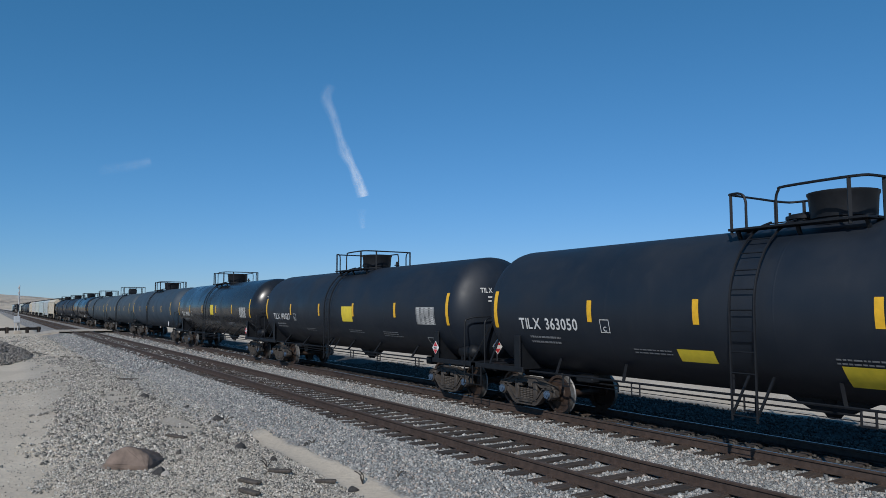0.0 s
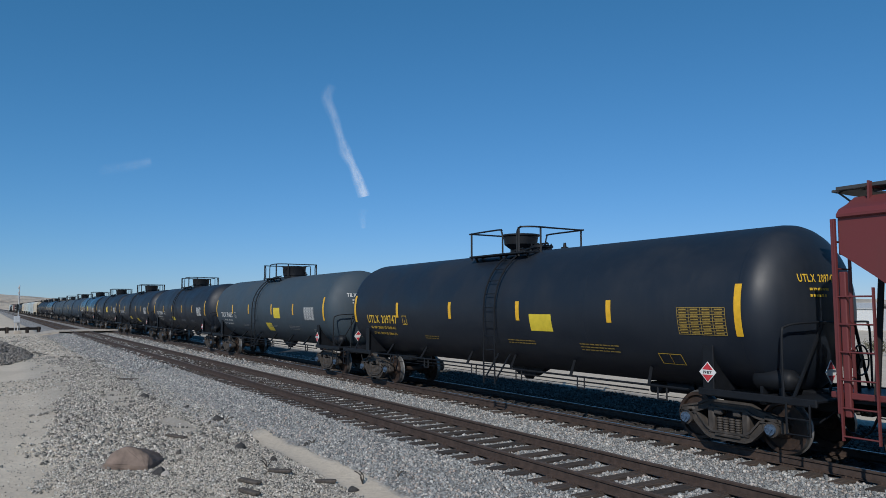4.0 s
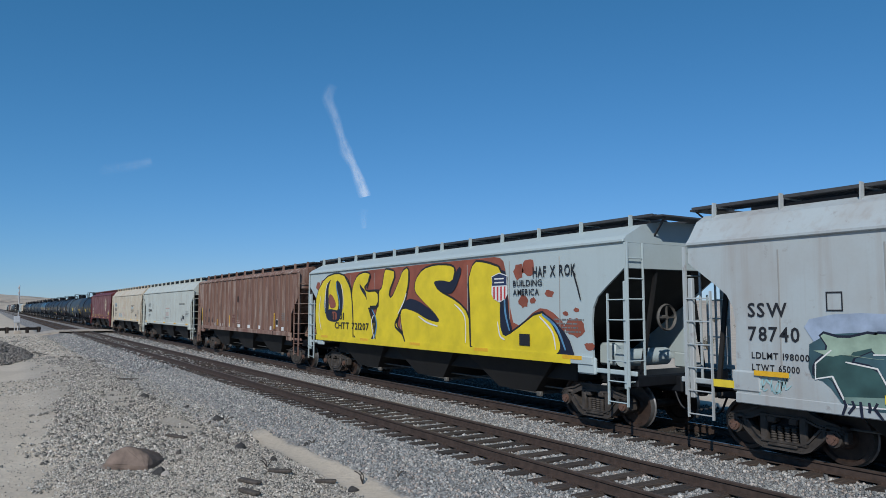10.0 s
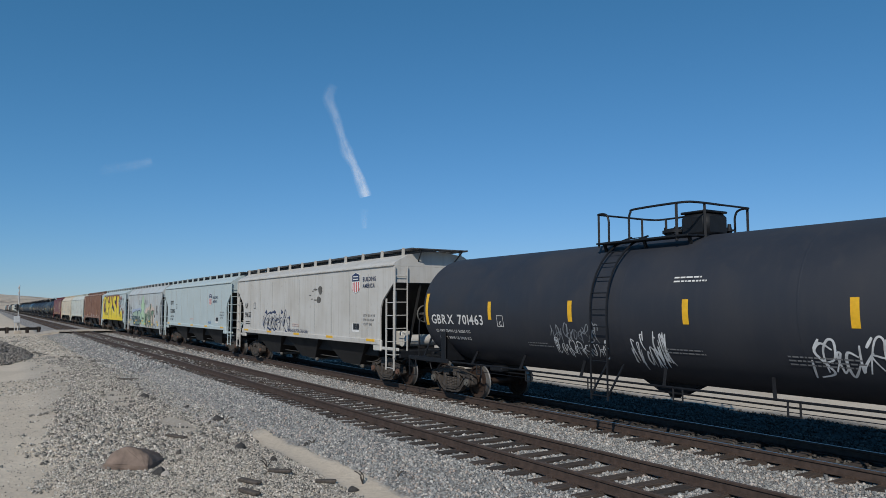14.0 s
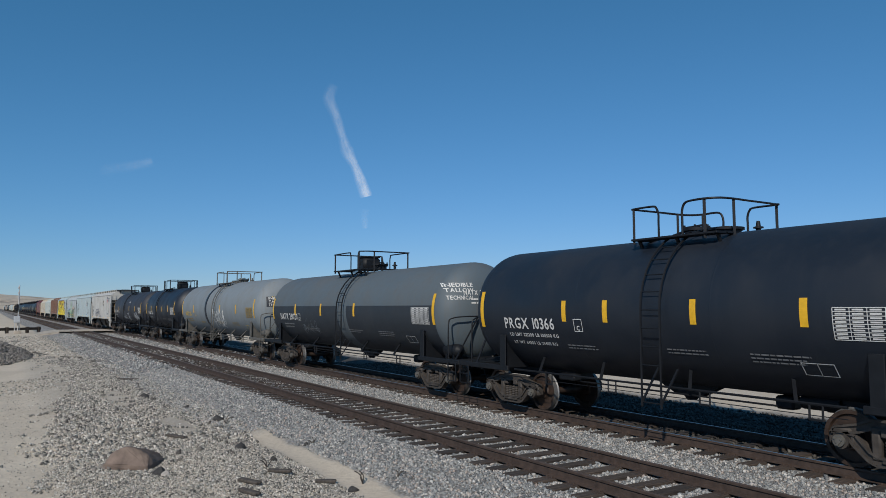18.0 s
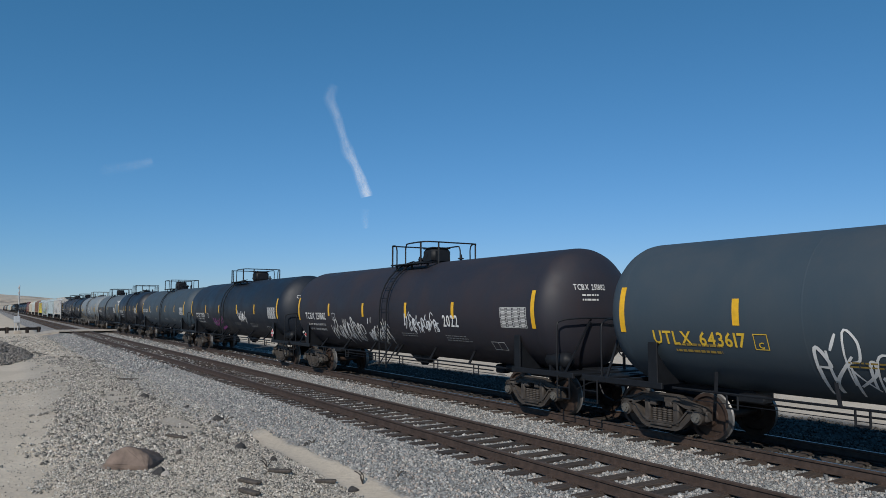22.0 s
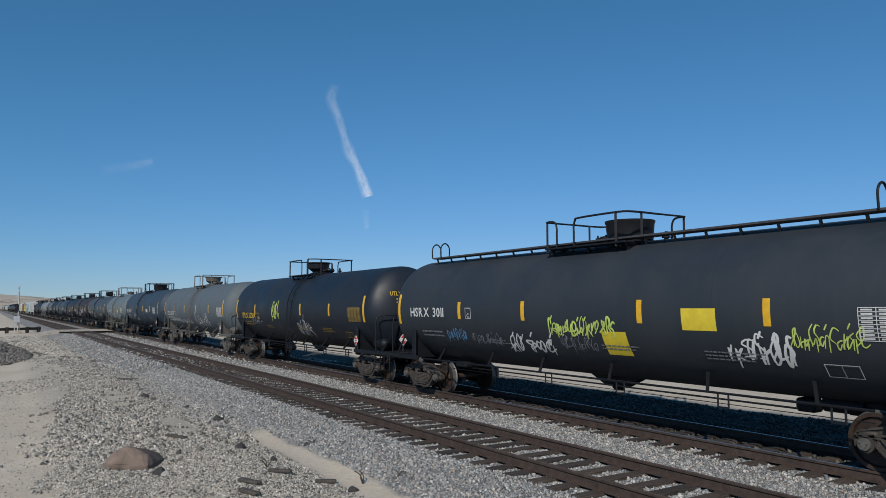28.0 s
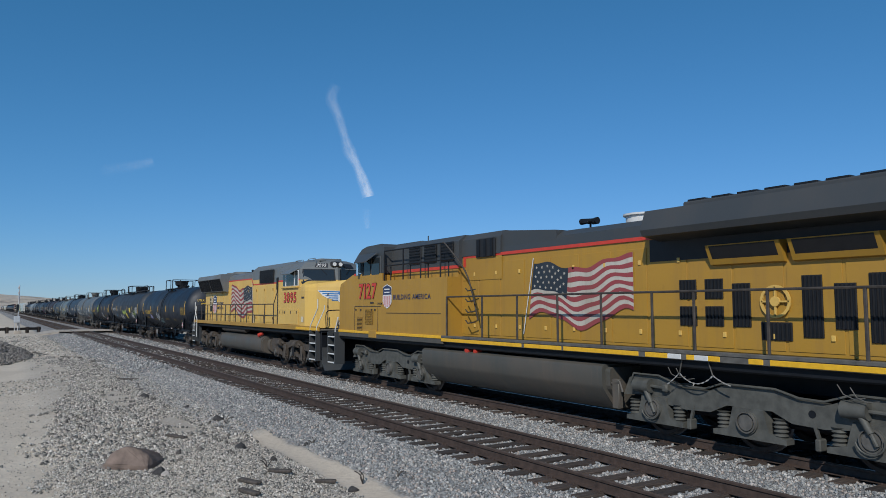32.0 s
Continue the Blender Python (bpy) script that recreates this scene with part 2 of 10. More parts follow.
def bars_shape(width, height, rows, place, rng, fill=0.85):
    """Writing too small to read: broken bars."""
    shape = Shape()
    pitch = height / rows
    for k in range(rows):
        u = 0.0
        end = width * rng.uniform(0.75, 1.0)
        while u < end:
            w = min(rng.uniform(0.035, 0.15), end - u)
            h0 = height - (k + 0.8) * pitch
            shape.add([place(u, h0), place(u + w, h0), place(u + w, h0 + pitch * 0.40), place(u, h0 + pitch * 0.40)], [(0, 1, 2, 3)])
            u += w + 0.022
    return shape


def table_shape(width, height, rows, cols, place, line=0.02):
    """A ruled stencil table: frame, lines and filled cells."""
    shape = Shape()

    def quad(u0, h0, u1, h1):
        shape.add([place(u0, h0), place(u1, h0), place(u1, h1), place(u0, h1)], [(0, 1, 2, 3)])
    for k in range(rows + 1):
        h = height * k / rows
        quad(0, h - line / 2, width, h + line / 2)
    for k in range(cols + 1):
        u = width * k / cols
        for j in range(rows):
            quad(u - line / 2, height * j / rows, u + line / 2, height * (j + 1) / rows)
    for j in range(rows):
        for k in range(cols):
            quad(width * (k + 0.15) / cols, height * (j + 0.3) / rows, width * (k + 0.8) / cols, height * (j + 0.7) / rows)
    return shape


def frame_shape(width, height, line, place):
    shape = Shape()
    for u0, h0, u1, h1 in ((0, 0, width, line), (0, height - line, width, height), (0, line, line, height - line), (width - line, line, width, height - line)):
        shape.add([place(u0, h0), place(u1, h0), place(u1, h1), place(u0, h1)], [(0, 1, 2, 3)])
    return shape


def ribbon_shape(points, width, place, taper=True):
    """A sprayed line of the given width along points (u, h)."""
    shape, n = Shape(), len(points)
    left, right = [], []
    for i, (u, h) in enumerate(points):
        a, b = points[max(i - 1, 0)], points[min(i + 1, n - 1)]
        dx, dy = b[0] - a[0], b[1] - a[1]
        m = math.hypot(dx, dy) or 1
        k = width / 2 * (0.55 + 0.45 * math.sin(math.pi * (i + 0.5) / n) if taper else 1)
        left.append(place(u - dy / m * k, h + dx / m * k))
        right.append(place(u + dy / m * k, h - dx / m * k))
    shape.add(left + right, [(i, i + 1, n + i + 1, n + i) for i in range(n - 1)])
    return shape


def spline(ctrl, steps=6):
    """A smooth line through the control points."""
    out = []
    for i in range(len(ctrl) - 1):
        p0, p1, p2, p3 = ctrl[max(i - 1, 0)], ctrl[i], ctrl[i + 1], ctrl[min(i + 2, len(ctrl) - 1)]
        for k in range(steps):
            t = k / steps
            out.append(tuple(0.5 * (2 * b + (c - a) * t + (2 * a - 5 * b + 4 * c - d) * t * t + (3 * b - a - 3 * c + d) * t ** 3) for a, b, c, d in zip(p0, p1, p2, p3)))
    out.append(tuple(ctrl[-1]))
    return out


TAG_FORMS = [
    [(0.0, 0.30), (0.50, 0.50), (0.70, 0.80), (0.40, 1.0), (0.10, 0.60), (0.30, 0.05), (0.90, 0.20)],
    [(0.0, 0.10), (0.50, 0.60), (0.60, 1.05), (0.35, 0.95), (0.35, 0.20), (0.70, 0.0), (1.0, 0.25)],
    [(0.80, 0.90), (0.40, 1.0), (0.15, 0.70), (0.60, 0.40), (0.70, 0.10), (0.20, 0.0)],
    [(0.80, 0.70), (0.40, 0.85), (0.10, 0.40), (0.40, 0.05), (0.75, 0.50), (0.80, 0.80), (0.75, 0.10), (1.0, 0.10)],
    [(0.0, 0.0), (0.10, 0.80), (0.15, 0.30), (0.50, 0.90), (0.65, 0.30), (0.70, 0.0), (1.0, 0.20)],
    [(0.10, 0.0), (0.15, 1.0), (0.60, 0.95), (0.65, 0.60), (0.20, 0.50), (0.90, -0.05)],
    [(0.10, 1.0), (0.15, 0.0), (0.15, 0.40), (0.80, 0.90), (0.30, 0.50), (0.90, 0.0)],
    [(0.50, 1.0), (0.10, 0.60), (0.30, 0.05), (0.80, 0.30), (0.70, 0.90), (0.35, 0.95)],
]


def tag_shape(width, height, line, place, rng, loops=5):
    """An unreadable sprayed tag: crossing, leaning strokes with spurs and drips."""
    shape = Shape()
    w = width / loops

    def stroke(ctrl, k):
        s = ribbon_shape(spline(ctrl, 5), line * k, place)
        shape.add(s.v, s.f)

    for k in range(loops):
        for again in range(2):
            form = rng.choice(TAG_FORMS)
            lean, tall, up = rng.uniform(0.05, 0.45), rng.uniform(0.55, 1.2), rng.uniform(-0.22, 0.16)
            wide = rng.uniform(0.55, 1.25)
            ctrl = [((k + again * 0.35 + a * wide + lean * b * 0.6 + rng.uniform(-0.1, 0.1)) * w, height * (up + b * tall + rng.uniform(-0.09, 0.09))) for a, b in form[:rng.randint(4, len(form))]]
            stroke(ctrl, rng.uniform(0.6, 1.05))
        if rng.random() < 0.6:
            u, h, q = (k + rng.uniform(0, 1)) * w, height * rng.uniform(-0.05, 0.3), rng.uniform(0.25, 0.5)
            stroke([(u + 0.05 * w, h + q * height), (u, h), (u - 0.08 * w, h - q * height)], rng.uniform(0.6, 0.9))
        if rng.random() < 0.35:
            u, h = (k + rng.uniform(0.2, 0.8)) * w, height * rng.uniform(0.8, 1.0)
            stroke([(u, h), (u + 0.12 * w, h + 0.12 * height), (u + 0.3 * w, h + 0.3 * height)], 0.8)
    return shape

# ---- ground ----
GREYS = [(0.0, (0.17, 0.168, 0.162)), (0.35, (0.30, 0.30, 0.295)), (0.6, (0.40, 0.39, 0.37)), (0.8, (0.35, 0.295, 0.25)), (1.0, (0.54, 0.52, 0.50))]


def ground_height(x, y):
    """Height of the ground over the railheads' plane."""
    def step(a, b, q):
        q = min(1, max(0, (q - a) / (b - a)))
        return q * q * (3 - 2 * q)
    z = -0.42
    z += 0.10 * step(1.0, 1.8, y) * (1 - step(4.2, 4.9, y))
    z += 0.22 * step(5.3, 6.7, y) * (1 - step(14.6, 16.4, y)) - 0.06 * step(9.9, 10.5, y) * (1 - step(10.7, 11.3, y))
    z += 0.12 * step(15.6, 18.5, y)                    # low sandy bank beyond the line
    for c in (SIDING_Y, LINE_Y):                       # ballast lies a little below the tops of the ties
        z -= 0.022 * (1 - step(1.15, 1.45, abs(y - c)))
    rough = 0.05 * noise.noise((x * 0.35, y * 0.35, 0)) + 0.03 * noise.noise((x * 1.3, y * 1.3, 4))
    track = step(5.6, 6.4, y) * (1 - step(14.4, 15.4, y))
    z += rough * (1 - 0.85 * track)
    z += 0.9 * step(22, 60, y) * noise.noise((x * 0.02, y * 0.02, 7)) * 0.5
    return z


def ground_material():
    ma, nd, lk, bs = nodes_of("desert_ground")
    geo = nd.new("ShaderNodeNewGeometry")
    sep = nd.new("ShaderNodeSeparateXYZ")
    lk.new(geo.outputs["Position"], sep.inputs[0])
    vo = nd.new("ShaderNodeTexVoronoi")
    vo.inputs["Scale"].default_value = 17
    lk.new(geo.outputs["Position"], vo.inputs[0])
    stone = ramp(nd, lk, vo.outputs["Color"], GREYS)
    # Cell edges darken: the shade between stones is painted into the colour.
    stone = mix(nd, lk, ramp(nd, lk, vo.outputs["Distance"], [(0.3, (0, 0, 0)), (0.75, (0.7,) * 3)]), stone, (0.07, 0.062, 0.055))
    n1 = noise_of(nd, lk, 0.5, 6, coord="Object")
    n2 = noise_of(nd, lk, 9, 5, coord="Object")
    sand = ramp(nd, lk, n1, [(0.3, (0.50, 0.42, 0.325)), (0.7, (0.62, 0.53, 0.415))])
    sand = mix(nd, lk, ramp(nd, lk, n2, [(0.45, (0, 0, 0)), (0.75, (0.5,) * 3)]), sand, (0.36, 0.30, 0.235))
    # stone lies on the track bed and the windrow, sand elsewhere
    wob = nd.new("ShaderNodeMath")
    wob.operation = "MULTIPLY_ADD"
    lk.new(noise_of(nd, lk, 0.8, 5), wob.inputs[0])
    wob.inputs[1].default_value = 0.5
    lk.new(sep.outputs["Y"], wob.inputs[2])
    scaled = nd.new("ShaderNodeMath")
    scaled.operation = "MULTIPLY"
    lk.new(wob.outputs[0], scaled.inputs[0])
    scaled.inputs[1].default_value = 1 / 30

    def band(*stops):
        return ramp(nd, lk, scaled.outputs[0], [(q / 30, (v,) * 3) for q, v in stops])

    def along(x0, x1):
        node = nd.new("ShaderNodeMapRange")
        lk.new(sep.outputs["X"], node.inputs[0])
        for k, q in ((1, x0), (2, x1), (3, 0), (4, 1)):
            node.inputs[k].default_value = q
        return node.outputs[0]
    rubble = mix(nd, lk, 1.0, band((1.2, 0), (1.8, 0.30), (5.0, 0.35), (5.3, 0)), along(-60, -34), "MULTIPLY")
    bed = mix(nd, lk, 1.0, band((5.0, 0), (5.3, 1), (18.2, 1), (18.9, 0)), rubble, "ADD")
    bare = mix(nd, lk, 1.0, band((5.27, 0), (5.42, 1), (5.85, 1), (6.0, 0)), along(-18.0, -16.6), "MULTIPLY")      # strip of bare sand
    bed = mix(nd, lk, 1.0, bed, bare, "SUBTRACT")
    train_shade = band((12.1, 0), (12.4, 0.92), (17.9, 0.92), (18.7, 0))          # the train's shadow painted as a dark band along the main line
    stone = mix(nd, lk, train_shade, stone, (0.024, 0.022, 0.019))
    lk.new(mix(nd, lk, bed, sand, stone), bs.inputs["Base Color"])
    bs.inputs["Roughness"].default_value = 0.95
    bump(nd, lk, bs, mix(nd, lk, bed, n2, vo.outputs["Distance"]), 0.7, 0.03)
    return ma


def build_ground():
    xs = sorted({*[-4500, -3000, -2000, -1300, -900, -600, -420, -300, -230, -180, -150], *[-130 + 4 * i for i in range(20)], *[-50 + 0.5 * i for i in range(150)], *[26 + 4 * i for i in range(20)], 130, 200, 320, 600, 1200, 2500, 4500})
    ys = sorted({*[-4500, -2500, -1200, -600, -300, -150, -80, -40, -20, -10], *[-5 + 0.25 * i for i in range(100)], *[20.5 + 1.5 * i for i in range(20)], 55, 70, 100, 150, 250, 400, 700, 1200, 2200, 4500})
    verts = [(x, y, ground_height(x, y)) for y in ys for x in xs]
    w = len(xs)
    me = bpy.data.meshes.new("ground")
    me.from_pydata(verts, [], [(j * w + i, j * w + i + 1, (j + 1) * w + i + 1, (j + 1) * w + i) for j in range(len(ys) - 1) for i in range(w - 1)])
    me.polygons.foreach_set("use_smooth", [True] * len(me.polygons))
    me.materials.append(ground_material())
    tagged(new("ground", me), "dry tan desert ground with grey crushed stone along the tracks", "ground", kind="structure")


build_ground()

RAIL_PROFILE = [(-0.075, -0.171), (0.075, -0.171), (0.075, -0.158), (0.013, -0.142), (0.010, -0.050), (0.036, -0.036), (0.036, -0.006), (0.030, 0.0), (-0.030, 0.0), (-0.036, -0.006), (-0.036, -0.036), (-0.010, -0.050), (-0.013, -0.142), (-0.075, -0.158)]


RAIL_DULL = plain("dull_railhead", (0.10, 0.072, 0.058), 0.6, 0.2, 0.2, 9)


def build_track(y, name, label):
    track = thing(name, label, "railway track", kind="structure")
    for s in (-1, 1):
        rail = part("rail", Shape().prism([(a + y + s * 0.7525, b) for a, b in RAIL_PROFILE], -1500, 400, "x"), RAIL_SIDE, track)
        part("railhead", Shape().prism([(y + s * 0.7525 + a, b) for a, b in ((-0.028, -0.002), (0.028, -0.002), (0.024, 0.0015), (-0.024, 0.0015))], -1500, 400, "x"), RAIL_TOP if y == LINE_Y else RAIL_DULL, rail, "worn running surface")
    return track


near_track = build_track(SIDING_Y, "empty_track", "empty railway track with rusty rails on wooden ties")
far_track = build_track(LINE_Y, "main_track", "railway track with worn rails under the passing train")

# ---- ties and loose stone ----
def wood_material():
    ma, nd, lk, bs = nodes_of("weathered_tie_wood")
    grain = noise_of(nd, lk, 5, 6, (14, 0.6, 8))
    info = nd.new("ShaderNodeObjectInfo")
    col = ramp(nd, lk, grain, [(0.3, (0.018, 0.014, 0.012)), (0.55, (0.055, 0.043, 0.036)), (0.75, (0.11, 0.09, 0.075))])
    tone = ramp(nd, lk, info.outputs["Random"], [(0.0, (0.7, 0.7, 0.7)), (1.0, (1.45, 1.35, 1.25))])
    lk.new(mix(nd, lk, 1.0, col, tone, "MULTIPLY"), bs.inputs["Base Color"])
    bs.inputs["Roughness"].default_value = 0.9
    bump(nd, lk, bs, grain, 0.6, 0.01)
    return ma


TIE_WOOD = wood_material()
TIE_STEP = 0.533


def tie_shape(rng):
    s = Shape().box((0, 0, -0.27), (0.225 + rng.uniform(-0.01, 0.015), 2.60, 0.19), 0.012)
    return s


TIE_MESHES = []
for _i in range(4):
    TIE_MESHES.append(tie_shape(random.Random(_i)).mesh("tie", TIE_WOOD))
PLATE = Shape()
for _y in (-0.7525, 0.7525):
    PLATE.box((0, _y, -0.172), (0.19, 0.36, 0.016), 0.004)
    for _a in (-0.06, 0.06):
        for _b in (-0.105, 0.105):
            PLATE.box((_a, _y + _b, -0.155), (0.03, 0.035, 0.03), 0.006)
PLATE = PLATE.mesh("tie_plate", RAIL_SIDE)


def tie_offset(track, i):
    rng = random.Random(track * 10007 + i)
    return rng.uniform(-0.035, 0.035), rng.uniform(-1.2, 1.2), rng.uniform(-0.05, 0.05)


def lay_ties(track_ob, track, y):
    far = Shape()
    for i in range(-560, 60):
        x = i * TIE_STEP
        dx, turn, dy = tie_offset(track, i)
        if -92 < x < 12:
            ob = part("tie", TIE_MESHES[(i * 7) % 4], None, track_ob, at=pose(x + dx, y + dy, 0, 0, 0, turn))
            if x > -45:
                part("tie_plate", PLATE, None, ob, at=pose(0, -dy, 0))
        else:
            far.box((x + dx, y + dy, -0.27), (0.23, 2.6, 0.19))
    tagged(part("distant_ties", far, TIE_WOOD, track_ob), kind="stuff")


lay_ties(near_track, 0, SIDING_Y)
lay_ties(far_track, 1, LINE_Y)


def stone_material(name, stops):
    ma, nd, lk, bs = nodes_of(name)
    geo = nd.new("ShaderNodeNewGeometry")
    col = ramp(nd, lk, geo.outputs["Random Per Island"], stops)
    grain = noise_of(nd, lk, 60, 3)
    lk.new(mix(nd, lk, ramp(nd, lk, grain, [(0.4, (0, 0, 0)), (0.7, (0.35,) * 3)]), col, (0.12, 0.11, 0.10)), bs.inputs["Base Color"])
    bs.inputs["Roughness"].default_value = 0.85
    return ma


STONE_GREY = stone_material("crushed_stone", [(0.0, (0.10, 0.104, 0.106)), (0.22, (0.20, 0.208, 0.210)), (0.50, (0.315, 0.322, 0.312)), (0.76, (0.42, 0.413, 0.388)), (0.85, (0.40, 0.325, 0.28)), (1.0, (0.66, 0.65, 0.61))])
STONE_TAN = stone_material("dusty_rubble", [(0.0, (0.045, 0.042, 0.038)), (0.25, (0.19, 0.18, 0.16)), (0.5, (0.44, 0.42, 0.37)), (0.75, (0.48, 0.42, 0.345)), (1.0, (0.76, 0.72, 0.65))])
# Stones coloured dark to carry the shade under and behind the train.
STONE_SHADED = stone_material("shaded_crushed_stone", [(0.0, (0.016, 0.014, 0.012)), (0.3, (0.035, 0.032, 0.028)), (0.7, (0.07, 0.064, 0.056)), (1.0, (0.15, 0.14, 0.122))])
STONE_DARK = stone_material("dark_gravel", [(0.0, (0.06, 0.054, 0.048)), (0.5, (0.19, 0.17, 0.15)), (1.0, (0.40, 0.36, 0.31))])
G = (1 + 5 ** 0.5) / 2
ICO_V = np.array([(-1, G, 0), (1, G, 0), (-1, -G, 0), (1, -G, 0), (0, -1, G), (0, 1, G), (0, -1, -G), (0, 1, -G), (G, 0, -1), (G, 0, 1), (-G, 0, -1), (-G, 0, 1)]) / np.hypot(1, G)
ICO_F = np.array([(0, 11, 5), (0, 5, 1), (0, 1, 7), (0, 7, 10), (0, 10, 11), (1, 5, 9), (5, 11, 4), (11, 10, 2), (10, 7, 6), (7, 1, 8), (3, 9, 4), (3, 4, 2), (3, 2, 6), (3, 6, 8), (3, 8, 9), (4, 9, 5), (2, 4, 11), (6, 2, 10), (8, 6, 7), (9, 8, 1)])
OCT_V = np.array([(1, 0, 0), (-1, 0, 0), (0, 1, 0), (0, -1, 0), (0, 0, 1), (0, 0, -1)], float)
OCT_F = np.array([(4, 0, 2), (4, 2, 1), (4, 1, 3), (4, 3, 0), (5, 2, 0), (5, 1, 2), (5, 3, 1), (5, 0, 3)])


def scatter(name, points, sizes, material, label, category, seed, coarse=False, sink=0.25):
    """Many loose stones in one mesh."""
    rng = np.random.default_rng(seed)
    bv, bf = (OCT_V, OCT_F) if coarse else (ICO_V, ICO_F)
    n, k = len(points), len(bv)
    v = np.repeat(bv[None], n, 0) * rng.uniform(0.62, 1.22, (n, k, 1))
    v *= rng.uniform(0.65, 1.15, (n, 1, 3)) * sizes[:, None, None]
    q = rng.normal(size=(n, 4))
    q /= np.linalg.norm(q, axis=1)[:, None]
    w, x, y, z = q.T
    rot = np.stack([1 - 2 * (y * y + z * z), 2 * (x * y - w * z), 2 * (x * z + w * y), 2 * (x * y + w * z), 1 - 2 * (x * x + z * z), 2 * (y * z - w * x), 2 * (x * z - w * y), 2 * (y * z + w * x), 1 - 2 * (x * x + y * y)], 1).reshape(n, 3, 3)
    v = np.einsum("nij,nkj->nki", rot, v)
    v += points[:, None, :]
    v[:, :, 2] += (sizes * (0.5 - sink))[:, None]
    f = (bf[None] + (np.arange(n) * k)[:, None, None]).reshape(-1, 3)
    me = bpy.data.meshes.new(name)
    me.vertices.add(n * k)
    me.vertices.foreach_set("co", v.reshape(-1).astype(np.float32))
    me.loops.add(f.size)
    me.loops.foreach_set("vertex_index", f.reshape(-1).astype(np.int32))
    me.polygons.add(len(f))
    me.polygons.foreach_set("loop_start", np.arange(0, f.size, 3, dtype=np.int32))
    me.update(calc_edges=True)
    me.materials.append(material)
    return tagged(new(name, me), label, category, kind="stuff")


def clear_of_track(x, y):
    for track, yc in ((0, SIDING_Y), (1, LINE_Y)):
        if abs(abs(y - yc) - 0.7525) < 0.10:
            return False
        if abs(y - yc) < 1.30:
            i = round(x / TIE_STEP)
            dx = tie_offset(track, i)[0]
            if abs(x - i * TIE_STEP - dx) < 0.135:
                return False
    return True


def spread(x0, x1, y0, y1, density, seed, keep=None):
    rng = np.random.default_rng(seed)
    n = int((x1 - x0) * (y1 - y0) * density)
    pts = []
    for x, y in zip(rng.uniform(x0, x1, n), rng.uniform(y0, y1, n)):
        if (keep is None or keep(x, y)) and clear_of_track(x, y):
            pts.append((x, y, ground_height(x, y)))
    return np.array(pts)


def windrow(x, y):
    """Where rubble lies thick beside the road; bare sand shows between."""
    edge = 1.05 + 1.6 * min(1, max(0, (-x - 18) / 12)) + 0.30 * noise.noise((x * 0.45, 3.0, 0)) + 0.22 * noise.noise((x * 1.6, 9.0, 0))
    if y < edge:
        return noise.noise((x * 2.0, y * 2.0, 5)) > 0.12 + 0.5 * (edge - y)
    if y > strip_edge(x):
        return False
    for cx, cy, rx, ry in ((-18.9, 4.05, 1.5, 0.35), (-25.0, 3.6, 2.2, 0.40), (-37.0, 2.6, 5.0, 0.5)):
        if ((x - cx) / rx) ** 2 + ((y - cy) / ry) ** 2 < 1:
            return noise.noise((x * 2.0, y * 2.0, 6)) > 0.2
    return noise.noise((x * 0.55, y * 0.8, 2)) > -0.66


def strip_edge(x):
    """Near side of the strip of bare sand at the foot of the ballast; the strip runs out at -17.3."""
    return 5.08 + 0.10 * noise.noise((x * 0.8, 1.0, 0)) + 0.05 * noise.noise((x * 4, 2.0, 0)) + max(0, -x - 15.3) * 0.16


def shoulder(x, y):
    """Foot of the ballast shoulder."""
    foot = 5.70 if x > -17.2 else 4.95 if x > -19 else 4.75
    return y > foot + 0.09 * noise.noise((x * 1.2, 0, 0)) + 0.07 * noise.noise((x * 5, y * 5, 0))


def sizes_for(points, lo, hi, seed):
    return np.random.default_rng(seed).uniform(lo, hi, len(points)) * np.random.default_rng(seed + 1).choice([1, 1, 1, 1.35], len(points))


